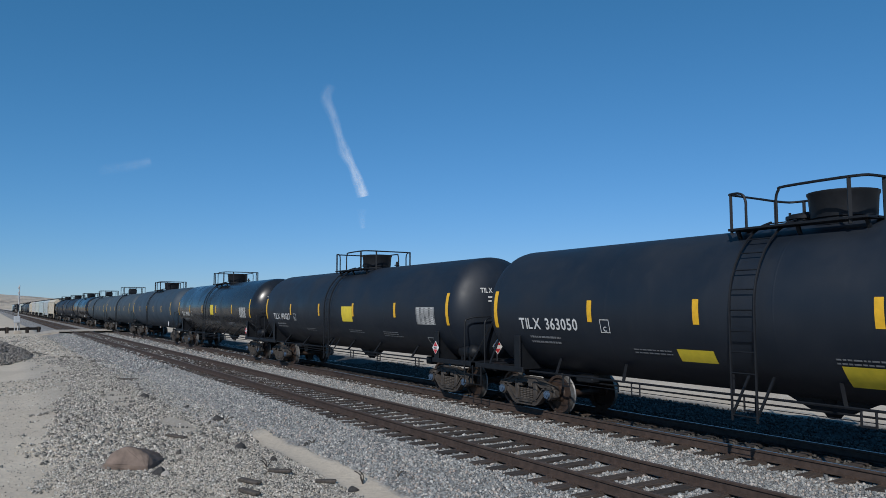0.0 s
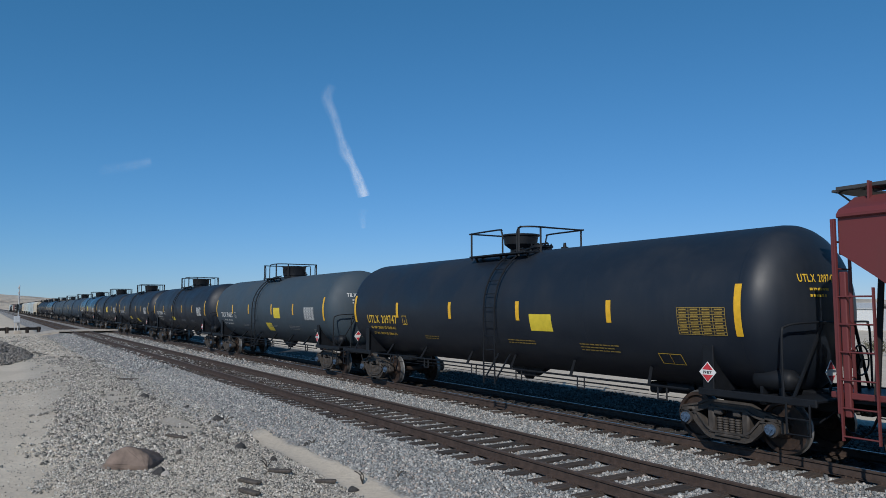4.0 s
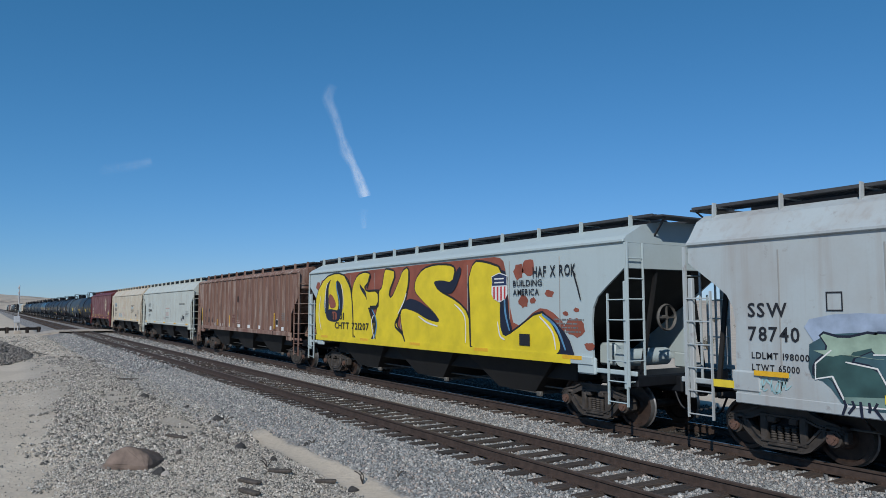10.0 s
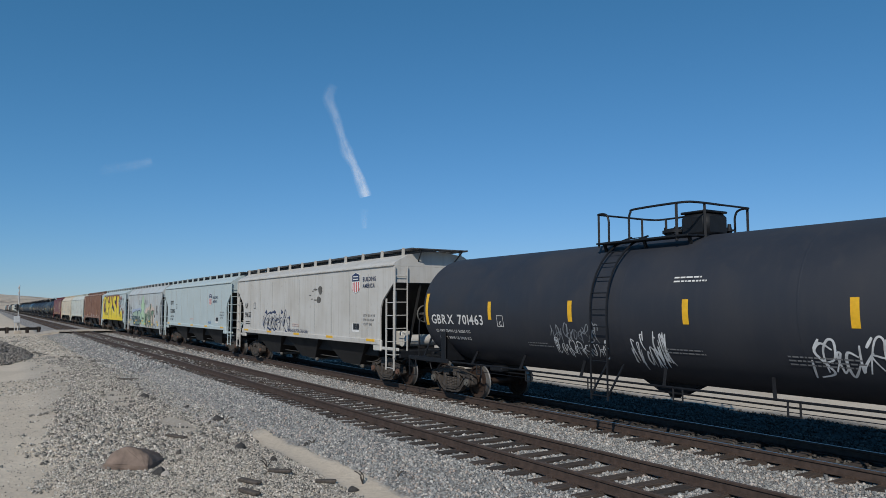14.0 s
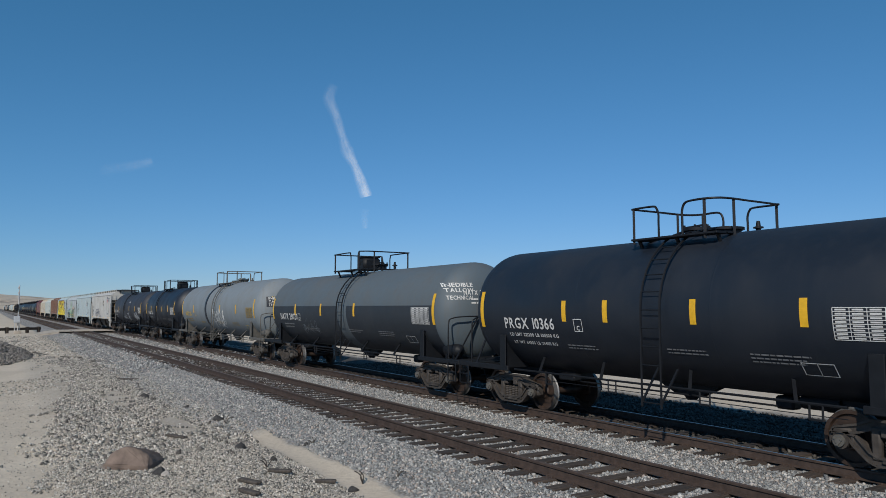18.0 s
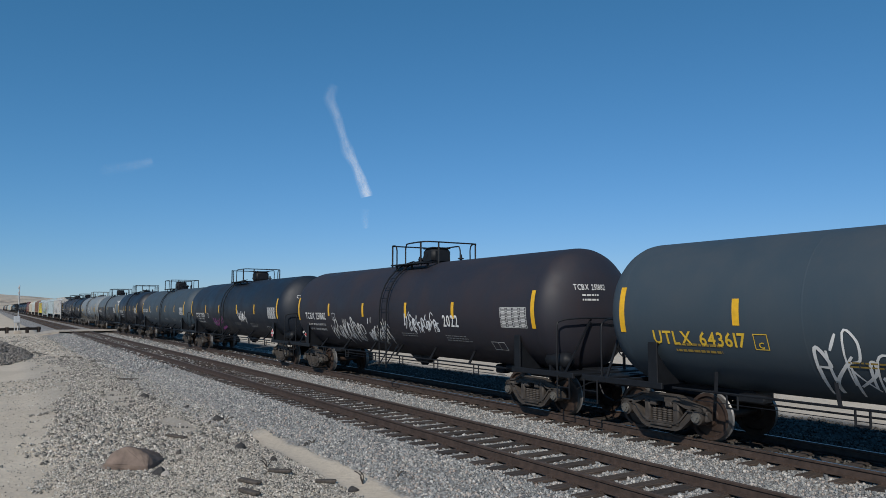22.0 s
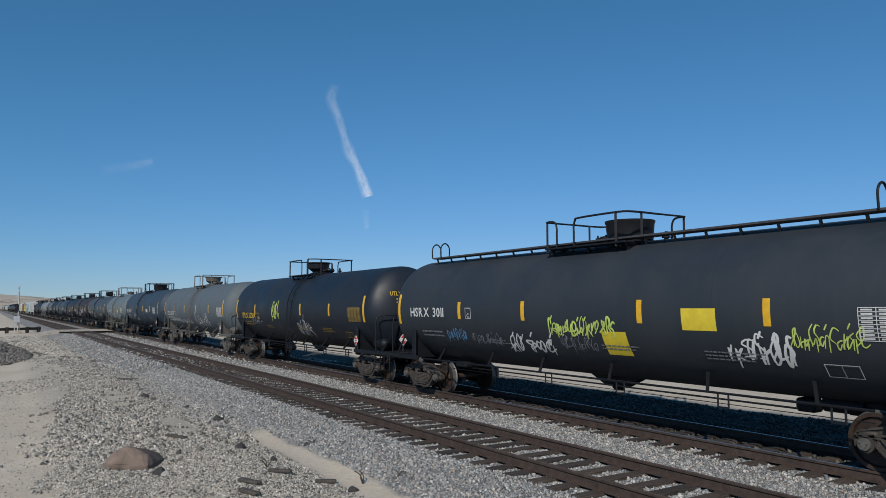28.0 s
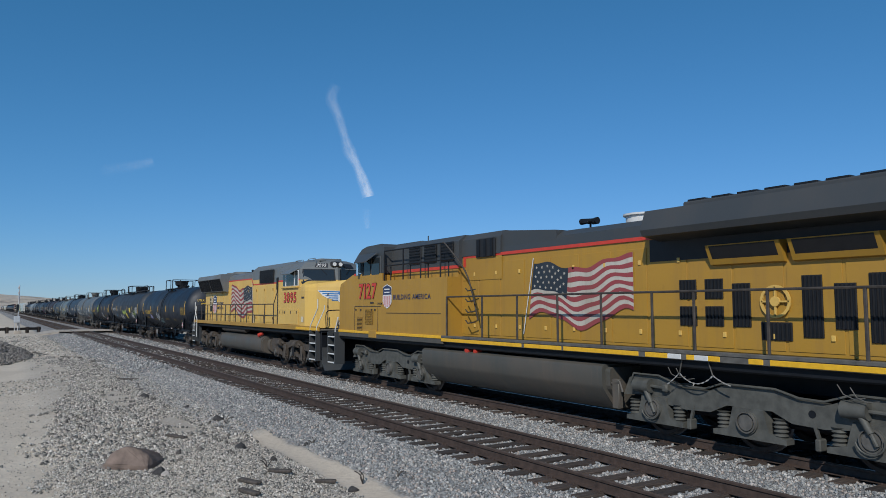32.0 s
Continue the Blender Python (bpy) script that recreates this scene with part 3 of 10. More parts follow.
def lay_stones():
    a = spread(-15, -2.0, 5.5, 11.35, 480, 1, shoulder)
    scatter("track_ballast", a, sizes_for(a, 0.019, 0.037, 1), STONE_GREY, "grey crushed stone ballast heaped between wooden ties", "ballast", 1, True)
    a = spread(-34, -15, 4.6, 11.35, 290, 2, shoulder)
    scatter("track_ballast", a, sizes_for(a, 0.023, 0.040, 3), STONE_GREY, "grey crushed stone ballast heaped between wooden ties", "ballast", 2, True)
    a = spread(-34, -4, 11.35, 11.9, 210, 29)
    scatter("track_ballast", a, sizes_for(a, 0.028, 0.046, 14), STONE_GREY, "grey crushed stone ballast at the foot of the main rails", "ballast", 13, True)
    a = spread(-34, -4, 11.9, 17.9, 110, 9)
    scatter("track_ballast", a, sizes_for(a, 0.030, 0.050, 4), STONE_SHADED, "ballast under the main track with the train's shade in its colour", "ballast", 3, True)
    a = spread(-85, -34, 4.9, 15.6, 30, 4)
    scatter("track_ballast", a, sizes_for(a, 0.045, 0.075, 5), STONE_GREY, "grey crushed stone ballast far along the tracks", "ballast", 4, True)
    a = spread(-15.5, -2.0, 0.4, 5.5, 900, 5, windrow)
    scatter("rubble_windrow", a, sizes_for(a, 0.011, 0.028, 6), STONE_TAN, "dusty tan and grey rubble spread beside the dirt road", "rubble", 5, True)
    a = spread(-15.5, -3.0, 0.9, 5.1, 520, 15)
    scatter("fine_gravel", a, sizes_for(a, 0.007, 0.016, 16), STONE_TAN, "fine gravel between the rubble", "gravel", 15, True)
    a = spread(-85, -44, -1.0, 5.3, 16, 17)
    scatter("scattered_gravel", a, sizes_for(a, 0.03, 0.07, 18), STONE_TAN, "thin gravel scattered over the dirt road", "gravel", 19, True)
    a = spread(-54, -15.5, 0.2, 5.6, 270, 6, lambda x, y: windrow(x, y) and noise.noise((x * 0.3, y * 0.3, 3)) > (-x - 46) / 9)
    scatter("rubble_windrow", a, sizes_for(a, 0.020, 0.042, 7), STONE_TAN, "dusty tan and grey rubble spread beside the dirt road", "rubble", 6, True)
    a = spread(-33.5, -28.5, -1.2, 2.6, 60, 31)
    scatter("scattered_gravel", a, sizes_for(a, 0.020, 0.045, 32), STONE_TAN, "thin gravel drifted across the sandy road", "gravel", 33, True)
    a = spread(-48, -14, 1.2, 5.2, 13, 41, windrow)
    scatter("dark_rubble", a, sizes_for(a, 0.035, 0.065, 42), STONE_DARK, "dark broken stones strewn through the rubble", "rubble", 43, True)
    rng = np.random.default_rng(7)
    a = np.array([(x, y, ground_height(x, y)) for x, y in zip(rng.uniform(-34, -6, 9000), rng.uniform(-3, 1.8, 9000))])
    scatter("road_pebbles", a, rng.uniform(0.007, 0.020, len(a)), STONE_TAN, "small pebbles on the sandy road", "pebbles", 8, True)


lay_stones()


def boulder(name, x, y, size, seed, material, label, squash=(1, 1, 1), category="rock"):
    bm = bmesh.new()
    bmesh.ops.create_icosphere(bm, subdivisions=3, radius=1)
    for v in bm.verts:
        p = v.co.copy()
        d = 0.30 * noise.noise(p * 0.9 + Vector((seed, 0, 0))) + 0.10 * noise.noise(p * 2.6 + Vector((0, seed, 0)))
        v.co = p * (1 + d)
        for n, lim in ((Vector((0.3, -0.9, 0.45)), 0.80), (Vector((-0.7, 0.1, 0.75)), 0.78), (Vector((0.9, -0.2, 0.5)), 0.82), (Vector((-0.2, -0.5, 0.85)), 0.72), (Vector((-0.95, -0.3, 0.1)), 0.85)):
            n = n.normalized()
            over = v.co.dot(n) - lim * 0.76
            if over > 0:
                v.co -= n * over * 0.9
        v.co = Vector((v.co.x * squash[0], v.co.y * squash[1], v.co.z * squash[2])) * size
    me = bpy.data.meshes.new(name)
    bm.to_mesh(me)
    bm.free()
    me.polygons.foreach_set("use_smooth", [True] * len(me.polygons))
    me.set_sharp_from_angle(angle=radians(28))
    me.materials.append(material)
    ob = new(name, me)
    ob.matrix_basis = pose(x, y, ground_height(x, y) + size * squash[2] * 0.35, 0, 0, seed * 40)
    return tagged(ob, label, category)


ROCK_PALE = plain("pale_rock", (0.40, 0.365, 0.32), 0.85, vary=0.2, scale=9)
ROCK_BROWN = plain("brown_rock", (0.165, 0.122, 0.098), 0.85, vary=0.35, scale=5)
ROCK_DARK = plain("dark_rock", (0.045, 0.042, 0.04), 0.8, vary=0.35, scale=9)
WOOD_GREY = plain("grey_splintered_wood", (0.075, 0.063, 0.053), 0.9, vary=0.4, scale=18)


def on_ground(px, py):
    """Meets the line of sight of a spot on the ground (right and down from the picture's corner) with the ground."""
    k = (py - 545) / (px + 18)
    z = -0.38
    for _ in range(4):
        d = (EYE.z - z) * math.cos(YAW) / k
        x = -d / math.tan(YAW + math.atan((px - 784) / 1270))
        z = ground_height(x, d)
    return x, d


# ---- running gear ----
TRAIN = []         # (thing, place along the train at 0 s, half length)
SPIN = []          # (wheelset, place along the train at 0 s)
AXLE_R = 0.457
BLUE_CAP = plain("blue_bearing_cap", (0.06, 0.095, 0.15), 0.5, vary=0.5, scale=20)
RUST_CAP = plain("rusty_bearing_cap", (0.11, 0.062, 0.045), 0.7, vary=0.4)


def wheelset_mesh():
    s = Shape()
    for k in (-1, 1):
        y = k * 0.72
        prof = [(y + k * 0.07, 0.10), (y + k * 0.07, 0.17), (y + k * 0.02, 0.20), (y + k * 0.01, 0.37), (y + k * 0.065, 0.39), (y + k * 0.065, 0.45), (y - k * 0.045, 0.462), (y - k * 0.065, 0.487), (y - k * 0.075, 0.487), (y - k * 0.075, 0.39), (y - k * 0.02, 0.37), (y - k * 0.02, 0.19), (y - k * 0.07, 0.16), (y - k * 0.07, 0.10)]
        s.lathe(prof, (0, 0, 0), "y", 28)
    s.cyl((0, -1.12, 0), (0, 1.12, 0), 0.085, 12)
    return s.mesh("wheelset", WHEEL)


WHEELSET = wheelset_mesh()
WHEELSET.materials.append(TREAD)
for _p in WHEELSET.polygons:                             # the tread is worn bright
    if all(math.hypot(WHEELSET.vertices[_i].co.x, WHEELSET.vertices[_i].co.z) > 0.44 for _i in _p.vertices):
        _p.material_index = 1


def side_frame_mesh(y, material):
    s = Shape()
    k = 1 if y > 0 else -1
    top = [(-1.06, 0.56), (-0.98, 0.66), (-0.62, 0.74), (-0.42, 0.83), (0.42, 0.83), (0.62, 0.74), (0.98, 0.66), (1.06, 0.56), (0.90, 0.57), (0.60, 0.62), (0.40, 0.70), (-0.40, 0.70), (-0.60, 0.62), (-0.90, 0.57)]
    low = [(-0.84, 0.58), (-0.70, 0.40), (-0.48, 0.20), (-0.36, 0.15), (0.36, 0.15), (0.48, 0.20), (0.70, 0.40), (0.84, 0.58), (0.66, 0.56), (0.46, 0.34), (0.32, 0.27), (-0.32, 0.27), (-0.46, 0.34), (-0.66, 0.56)]
    for ring in (top, low):
        n = len(ring)
        s.prism(ring, y - 0.07, y + 0.07, "y")
        for i in range(n):                                # raised lip round the casting
            a, b = ring[i], ring[(i + 1) % n]
            s.bar((a[0], y + k * 0.07, a[1]), (b[0], y + k * 0.07, b[1]), 0.08, 0.035)
    for x in (-0.36, 0.36):
        s.box((x, y, 0.48), (0.15, 0.20, 0.52), 0.03)
        s.box((x * 0.55, y + k * 0.02, 0.64), (0.16, 0.20, 0.12), 0.02)
    for x in (-0.889, 0.889):
        s.box((x, y, 0.60), (0.34, 0.22, 0.14), 0.04)
        s.box((x - 0.17, y, 0.49), (0.07, 0.18, 0.20), 0.02)
        s.box((x + 0.17, y, 0.49), (0.07, 0.18, 0.20), 0.02)
        s.cyl((x, y - k * 0.10, AXLE_R), (x, y + k * 0.13, AXLE_R), 0.135, 14)
    s.box((0, y + k * 0.06, 0.22), (0.52, 0.14, 0.05), 0.01)
    return s.mesh("side_frame", material)


def spring_mesh(y):
    s = Shape()
    for x in (-0.19, -0.065, 0.065, 0.19):
        for dy in (-0.05, 0.06):
            s.lathe([(0.27 + 0.022 * i, 0.055 if i % 2 else 0.040) for i in range(13)], (x, y + dy, 0), "z", 8)
    return s.mesh("spring_nest", STEEL_BROWN)


def cap_mesh(x, y, material):
    k = 1 if y > 0 else -1
    s = Shape().cyl((0, 0, 0), (0, k * 0.05, 0), 0.095, 14)
    s.cyl((0, k * 0.05, 0), (0, k * 0.065, 0), 0.05, 10)
    for i in range(3):
        a = 2.1 * i + 0.4
        s.cyl((0.062 * math.cos(a), k * 0.04, 0.062 * math.sin(a)), (0.062 * math.cos(a), k * 0.075, 0.062 * math.sin(a)), 0.018, 6)
    return s.mesh("bearing_cap", material)


BOLSTER = Shape().box((0, 0, 0.60), (0.42, 1.86, 0.26), 0.04).box((0, 0, 0.76), (0.36, 0.42, 0.10), 0.03).bar((-0.45, -0.75, 0.42), (-0.45, 0.75, 0.42), 0.10, 0.10).bar((0.45, -0.75, 0.42), (0.45, 0.75, 0.42), 0.10, 0.10)
for _k in (-1, 1):
    for _y in (-0.72, 0.72):
        BOLSTER.box((_k * 0.40, _y, 0.47), (0.07, 0.10, 0.28), 0.02)
BOLSTER = BOLSTER.mesh("truck", STEEL_BLACK)
FRAMES = {m.name: (side_frame_mesh(-1.0, m), side_frame_mesh(1.0, m)) for m in (STEEL_BROWN, STEEL_GREY, STEEL_BLACK)}
SPRINGS = (spring_mesh(-1.0), spring_mesh(1.0))
CAPS = {m.name: (cap_mesh(0, -1, m), cap_mesh(0, 1, m)) for m in (BLUE_CAP, RUST_CAP, STEEL_GREY)}


def build_truck(car, x, casting, cap, spin=True):
    truck = part("truck", BOLSTER, None, car, at=(x, 0, 0))
    for k in (0, 1):
        part("side_frame", FRAMES[casting.name][k], None, truck)
        part("spring_nest", SPRINGS[k], None, truck)
    for a in (-0.889, 0.889):
        ws = part("wheelset", WHEELSET, None, truck, "rusty steel wheels on an axle", at=(a, 0, AXLE_R))
        if spin:
            SPIN.append((ws, car, x + a))
        for k in (0, 1):
            part("bearing_cap", CAPS[cap.name][k], None, truck, at=(a, (-1.13, 1.13)[k], AXLE_R))
    return truck


def build_coupler(car, x, k):
    """Coupler at an end; k is the way it points."""
    s = Shape().box((x - k * 0.30, 0, 0.86), (0.60, 0.15, 0.17), 0.03)
    s.box((x + k * 0.03, 0.03, 0.86), (0.22, 0.28, 0.27), 0.06).box((x + k * 0.10, -0.10, 0.86), (0.10, 0.10, 0.24), 0.03)
    part("coupler", s, STEEL_BROWN, car)
    hose = Shape().tube(spline([(x - k * 0.35, -0.35, 0.80), (x - k * 0.20, -0.34, 0.52), (x + k * 0.05, -0.28, 0.40)], 5), 0.022, 6)
    part("air_hose", hose, STEEL_BLACK, car)

# ---- tank cars ----
PLACARD_RED = plain("placard_red", (0.55, 0.04, 0.05), 0.5, vary=0.1)
PLACARD_WHITE = plain("placard_white", (0.75, 0.74, 0.72), 0.5, vary=0.05)
LABEL_YELLOW = plain("label_yellow", (0.72, 0.55, 0.04), 0.5, vary=0.1)
GRATE = plain("grey_grating", (0.05, 0.05, 0.052), 0.6)
TAG_WHITE = plain("sprayed_white", (0.60, 0.62, 0.63), 0.7, vary=0.3, scale=5)
TAG_LIME = plain("sprayed_lime", (0.50, 0.62, 0.14), 0.7, vary=0.25, scale=5)
TAG_PINK = plain("sprayed_pink", (0.45, 0.10, 0.36), 0.7, vary=0.25, scale=5)
TAG_BLUE = plain("sprayed_blue", (0.10, 0.25, 0.42), 0.7, vary=0.25, scale=5)
TAG_TEAL = plain("sprayed_pale_teal", (0.30, 0.48, 0.50), 0.7, vary=0.25, scale=5)
TAG_TEAL_DIM = plain("sprayed_faded_teal", (0.10, 0.19, 0.21), 0.7, vary=0.3, scale=5)
TAG_LILAC = plain("sprayed_lilac", (0.40, 0.38, 0.60), 0.7, vary=0.25, scale=5)
TAG_PALE = plain("sprayed_pale_grey", (0.20, 0.22, 0.24), 0.7, vary=0.3, scale=5)
TANK_R, TANK_Z = 1.55, 2.50


def on_tank(x0, z0, off=0.012):
    """Places flat shapes on the near flank of a tank."""
    r, middle = TANK_R, TANK_Z
    base = math.asin(max(-1, min(1, (z0 - middle) / r)))

    def place(u, h):
        a = base + h / r
        return (x0 + u, -(r + off) * math.cos(a), middle + (r + off) * math.sin(a))
    return place


def tank_patch(x0, x1, z0, z1, off=0.006, rows=4):
    s = Shape()
    a0, a1 = (math.asin(max(-1, min(1, (z - TANK_Z) / TANK_R))) for z in (z0, z1))
    vs = []
    for i in range(rows + 1):
        a = a0 + (a1 - a0) * i / rows
        for x in (x0, x1):
            vs.append((x, -(TANK_R + off) * math.cos(a), TANK_Z + (TANK_R + off) * math.sin(a)))
    return s.add(vs, [(2 * i, 2 * i + 1, 2 * i + 3, 2 * i + 2) for i in range(rows)], True)


def tank_ladder(car, x, z_bottom, gear, y_off=0.12):
    s = Shape()
    rungs, braces = [], []
    line = []
    for k in range(0, 9):
        a = radians(78 - 78 * k / 8)
        line.append((-(TANK_R + y_off) * math.cos(a), TANK_Z + (TANK_R + y_off) * math.sin(a)))
    line += [(-(TANK_R + y_off), z) for z in (2.0, 1.5, 1.0, z_bottom)]
    for dx in (-0.24, 0.24):
        s.tube([(x + dx, y, z) for y, z in line], 0.024)
    total = [0.0]
    for (y0, z0), (y1, z1) in zip(line, line[1:]):
        total.append(total[-1] + math.hypot(y1 - y0, z1 - z0))
    q = 0.1
    while q < total[-1]:
        i = max(j for j in range(len(total) - 1) if total[j] <= q)
        f = (q - total[i]) / (total[i + 1] - total[i])
        y = line[i][0] + f * (line[i + 1][0] - line[i][0])
        z = line[i][1] + f * (line[i + 1][1] - line[i][1])
        rungs.append((y, z))
        q += 0.36
    for dx in (-0.24, 0.24):
        braces.append(Shape().bar((x + dx, -1.66, 0.72), (x + dx + 0.04, -1.22, 1.36), 0.045, 0.025))
    ladder = part("ladder", s, gear, car, "steel side ladder")
    rung = Shape().cyl((-0.24, 0, 0), (0.24, 0, 0), 0.013, 6).mesh("rung", gear)
    for brace in braces:
        part("ladder_brace", brace, gear, ladder)
    for y, z in rungs:
        part("rung", rung, None, ladder, at=pose(x, y, z))


TOP_A = (-1.18, -0.82, -0.22, 1.35, 0.75)      # left end, gap for the ladder, right end, housing
TOP_B = (-1.32, 0.20, 0.82, 1.20, -0.25)


def tank_platform(car, top, material, style, long_walk=0.0):
    """Walkway on top with rails, manway housing and valves."""
    x0, g0, g1, x1, x = top
    mid = (x0 + x1) / 2
    deck = Shape()
    for y in (-0.86, 0.86):
        deck.box((mid, y, 3.99), (x1 - x0, 0.34, 0.045), 0.008)
        for q in (x0 + 0.1, mid, x1 - 0.1):
            deck.bar((q, y, 3.97), (q, y * 0.85, 3.70), 0.06, 0.05)
    for q in (x0 + 0.07, x1 - 0.07):
        deck.box((q, 0, 4.0), (0.14, 1.5, 0.045), 0.008)
    platform = part("platform", deck, material, car, "steel walkway deck")
    z, r = 4.66, 0.024
    for s in (-1, 1):                                  # near side, then its mirror image on the far side
        a0, a1, b0, b1 = (x0, g0, g1, x1) if s < 0 else (x0 + x1 - q for q in (x0, g0, g1, x1))
        d0, d1 = (1 if a1 > a0 else -1), (1 if b1 > b0 else -1)
        y = 0.98 * s
        short = spline([(a0, 0, z), (a0, y * 0.86, z), (a0 + 0.04 * d0, y, z), (a1 - 0.16 * d0, y, z), (a1 - 0.05 * d0, y, z - 0.05), (a1, y, z - 0.18), (a1, y, z - 0.3)], 4) + [(a1, y, 3.98)]
        part("handrail", Shape().tube(short, r).bar((a0 + 0.05 * d0, y, z), (a0 + 0.05 * d0, y, 3.9), 0.05, 0.03), material, platform)
        long_ = [(b0, y, 3.98)] + spline([(b0, y, z - 0.3), (b0, y, z - 0.18), (b0 + 0.05 * d1, y, z - 0.05), (b0 + 0.18 * d1, y, z), (b1 - 0.22 * d1, y, z), (b1, y * 0.72, z), (b1, 0, z)], 4)
        rail = Shape().tube(long_, r).bar((b1 - 0.30 * d1, y, z), (b1 - 0.30 * d1, y, 3.9), 0.055, 0.035)
        rail.bar((b1, y * 0.5, z), (b1, y * 0.5, 3.9), 0.05, 0.03)
        part("handrail", rail, material, platform)
    manx = x + (0.78 if x < 0.3 else -0.78)
    dome = Shape()
    if style == "cone":
        dome.lathe([(4.0, 0.25), (4.18, 0.28), (4.24, 0.36), (4.32, 0.46), (4.54, 0.49), (4.56, 0.54), (4.60, 0.54), (4.61, 0.1)], (x, 0, 0), "z", 20)
    elif style == "box":
        dome.box((x, 0, 4.26), (0.70, 0.74, 0.52), 0.10).box((x, 0, 4.53), (0.66, 0.70, 0.05), 0.02).box((x - 0.37, 0, 4.2), (0.06, 0.3, 0.08), 0.01).cyl((x - 0.1, -0.38, 4.3), (x - 0.1, -0.36, 4.3), 0.1, 12)
    elif style == "round":
        dome.lathe([(3.98, 0.30), (4.10, 0.30), (4.12, 0.36), (4.17, 0.36), (4.19, 0.2)], (x, 0, 0), "z", 18)
    else:
        dome.lathe([(3.98, 0.50), (4.10, 0.50), (4.12, 0.53), (4.50, 0.56), (4.53, 0.58), (4.57, 0.58), (4.60, 0.2)], (x, 0, 0), "z", 20)
    part("manway_housing", dome, material, car, "domed valve housing")
    valve = Shape().lathe([(4.0, 0.26), (4.16, 0.26), (4.18, 0.32), (4.24, 0.32), (4.25, 0.1)], (manx, 0.1, 0), "z", 14)
    for i in range(6):
        a = i * math.pi / 3
        valve.cyl((manx + 0.27 * math.cos(a), 0.1 + 0.27 * math.sin(a), 4.14), (manx + 0.27 * math.cos(a), 0.1 + 0.27 * math.sin(a), 4.30), 0.025, 6)
    valve.bar((manx - 0.22, 0.1, 4.28), (manx + 0.24, 0.1, 4.30), 0.06, 0.04)
    part("manway", valve, material, car)
    small = Shape().lathe([(4.02, 0.05), (4.14, 0.05), (4.15, 0.10), (4.18, 0.10), (4.19, 0.05), (4.30, 0.035)], (x1 - 0.12, 0.45, 0), "z", 10)
    part("relief_valve", small, material, car)
    if long_walk:
        for y in (-0.62, 0.62):
            w = Shape().box((0, y, 4.10), (2 * long_walk, 0.34, 0.05), 0.01)
            n = int(2 * long_walk / 0.75)
            for i in range(n + 1):
                w.bar((-long_walk + 2 * long_walk * i / n, y, 4.09), (-long_walk + 2 * long_walk * i / n, y * 0.85, 3.86), 0.05, 0.03)
            part("roof_walk", w, GRATE, car)
        for dx in (-1, 1):
            hoop = Shape()
            for q in (0, 0.5):
                hoop.tube(spline([(dx * (long_walk - q), -0.8, 4.1), (dx * (long_walk - q), -0.8, 4.42), (dx * (long_walk - q), -0.65, 4.55), (dx * (long_walk - q), -0.5, 4.42), (dx * (long_walk - q), -0.5, 4.1)], 4), 0.022)
            part("grab_hoop", hoop, material, car)


def diamond_placard(car, x, y, z, size=0.19):
    p = part("placard", Shape().prism([(x - size * 0.95, z), (x, z - size), (x + size * 0.95, z), (x, z + size)], y - 0.012, y, "y"), PLACARD_WHITE, car, "red and white diamond placard")
    q = size * 0.90
    for s in (-1, 1):
        part("red_field", Shape().prism([(x - q * 0.66, z + s * q * 0.27), (x, z + s * q), (x + q * 0.66, z + s * q * 0.27)], y - 0.017, y - 0.012, "y"), PLACARD_RED, p)
    part("lettering", text_shape("1987", size * 0.95, size * 0.28, lambda u, h: (x - size * 0.47 + u, y - 0.019, z - size * 0.14 + h)), BLACK_MARK, p)


def end_placard(car, x, y, z, size=0.21):
    p = part("placard", Shape().prism([(y - size * 0.8, z), (y, z - size), (y + size * 0.8, z), (y, z + size)], x, x + 0.012, "x"), PLACARD_WHITE, car, "red and white diamond placard")
    part("placard_bracket", Shape().bar((x - 0.012, y, z + 0.1), (x - 0.012, y, 1.03), 0.04, 0.02), STEEL_BLACK, car)
    q = size * 0.86
    for s in (-1, 1):
        part("red_field", Shape().prism([(y - q * 0.55, z + s * q * 0.30), (y, z + s * q), (y + q * 0.55, z + s * q * 0.30)], x + 0.012, x + 0.017, "x"), PLACARD_RED, p)


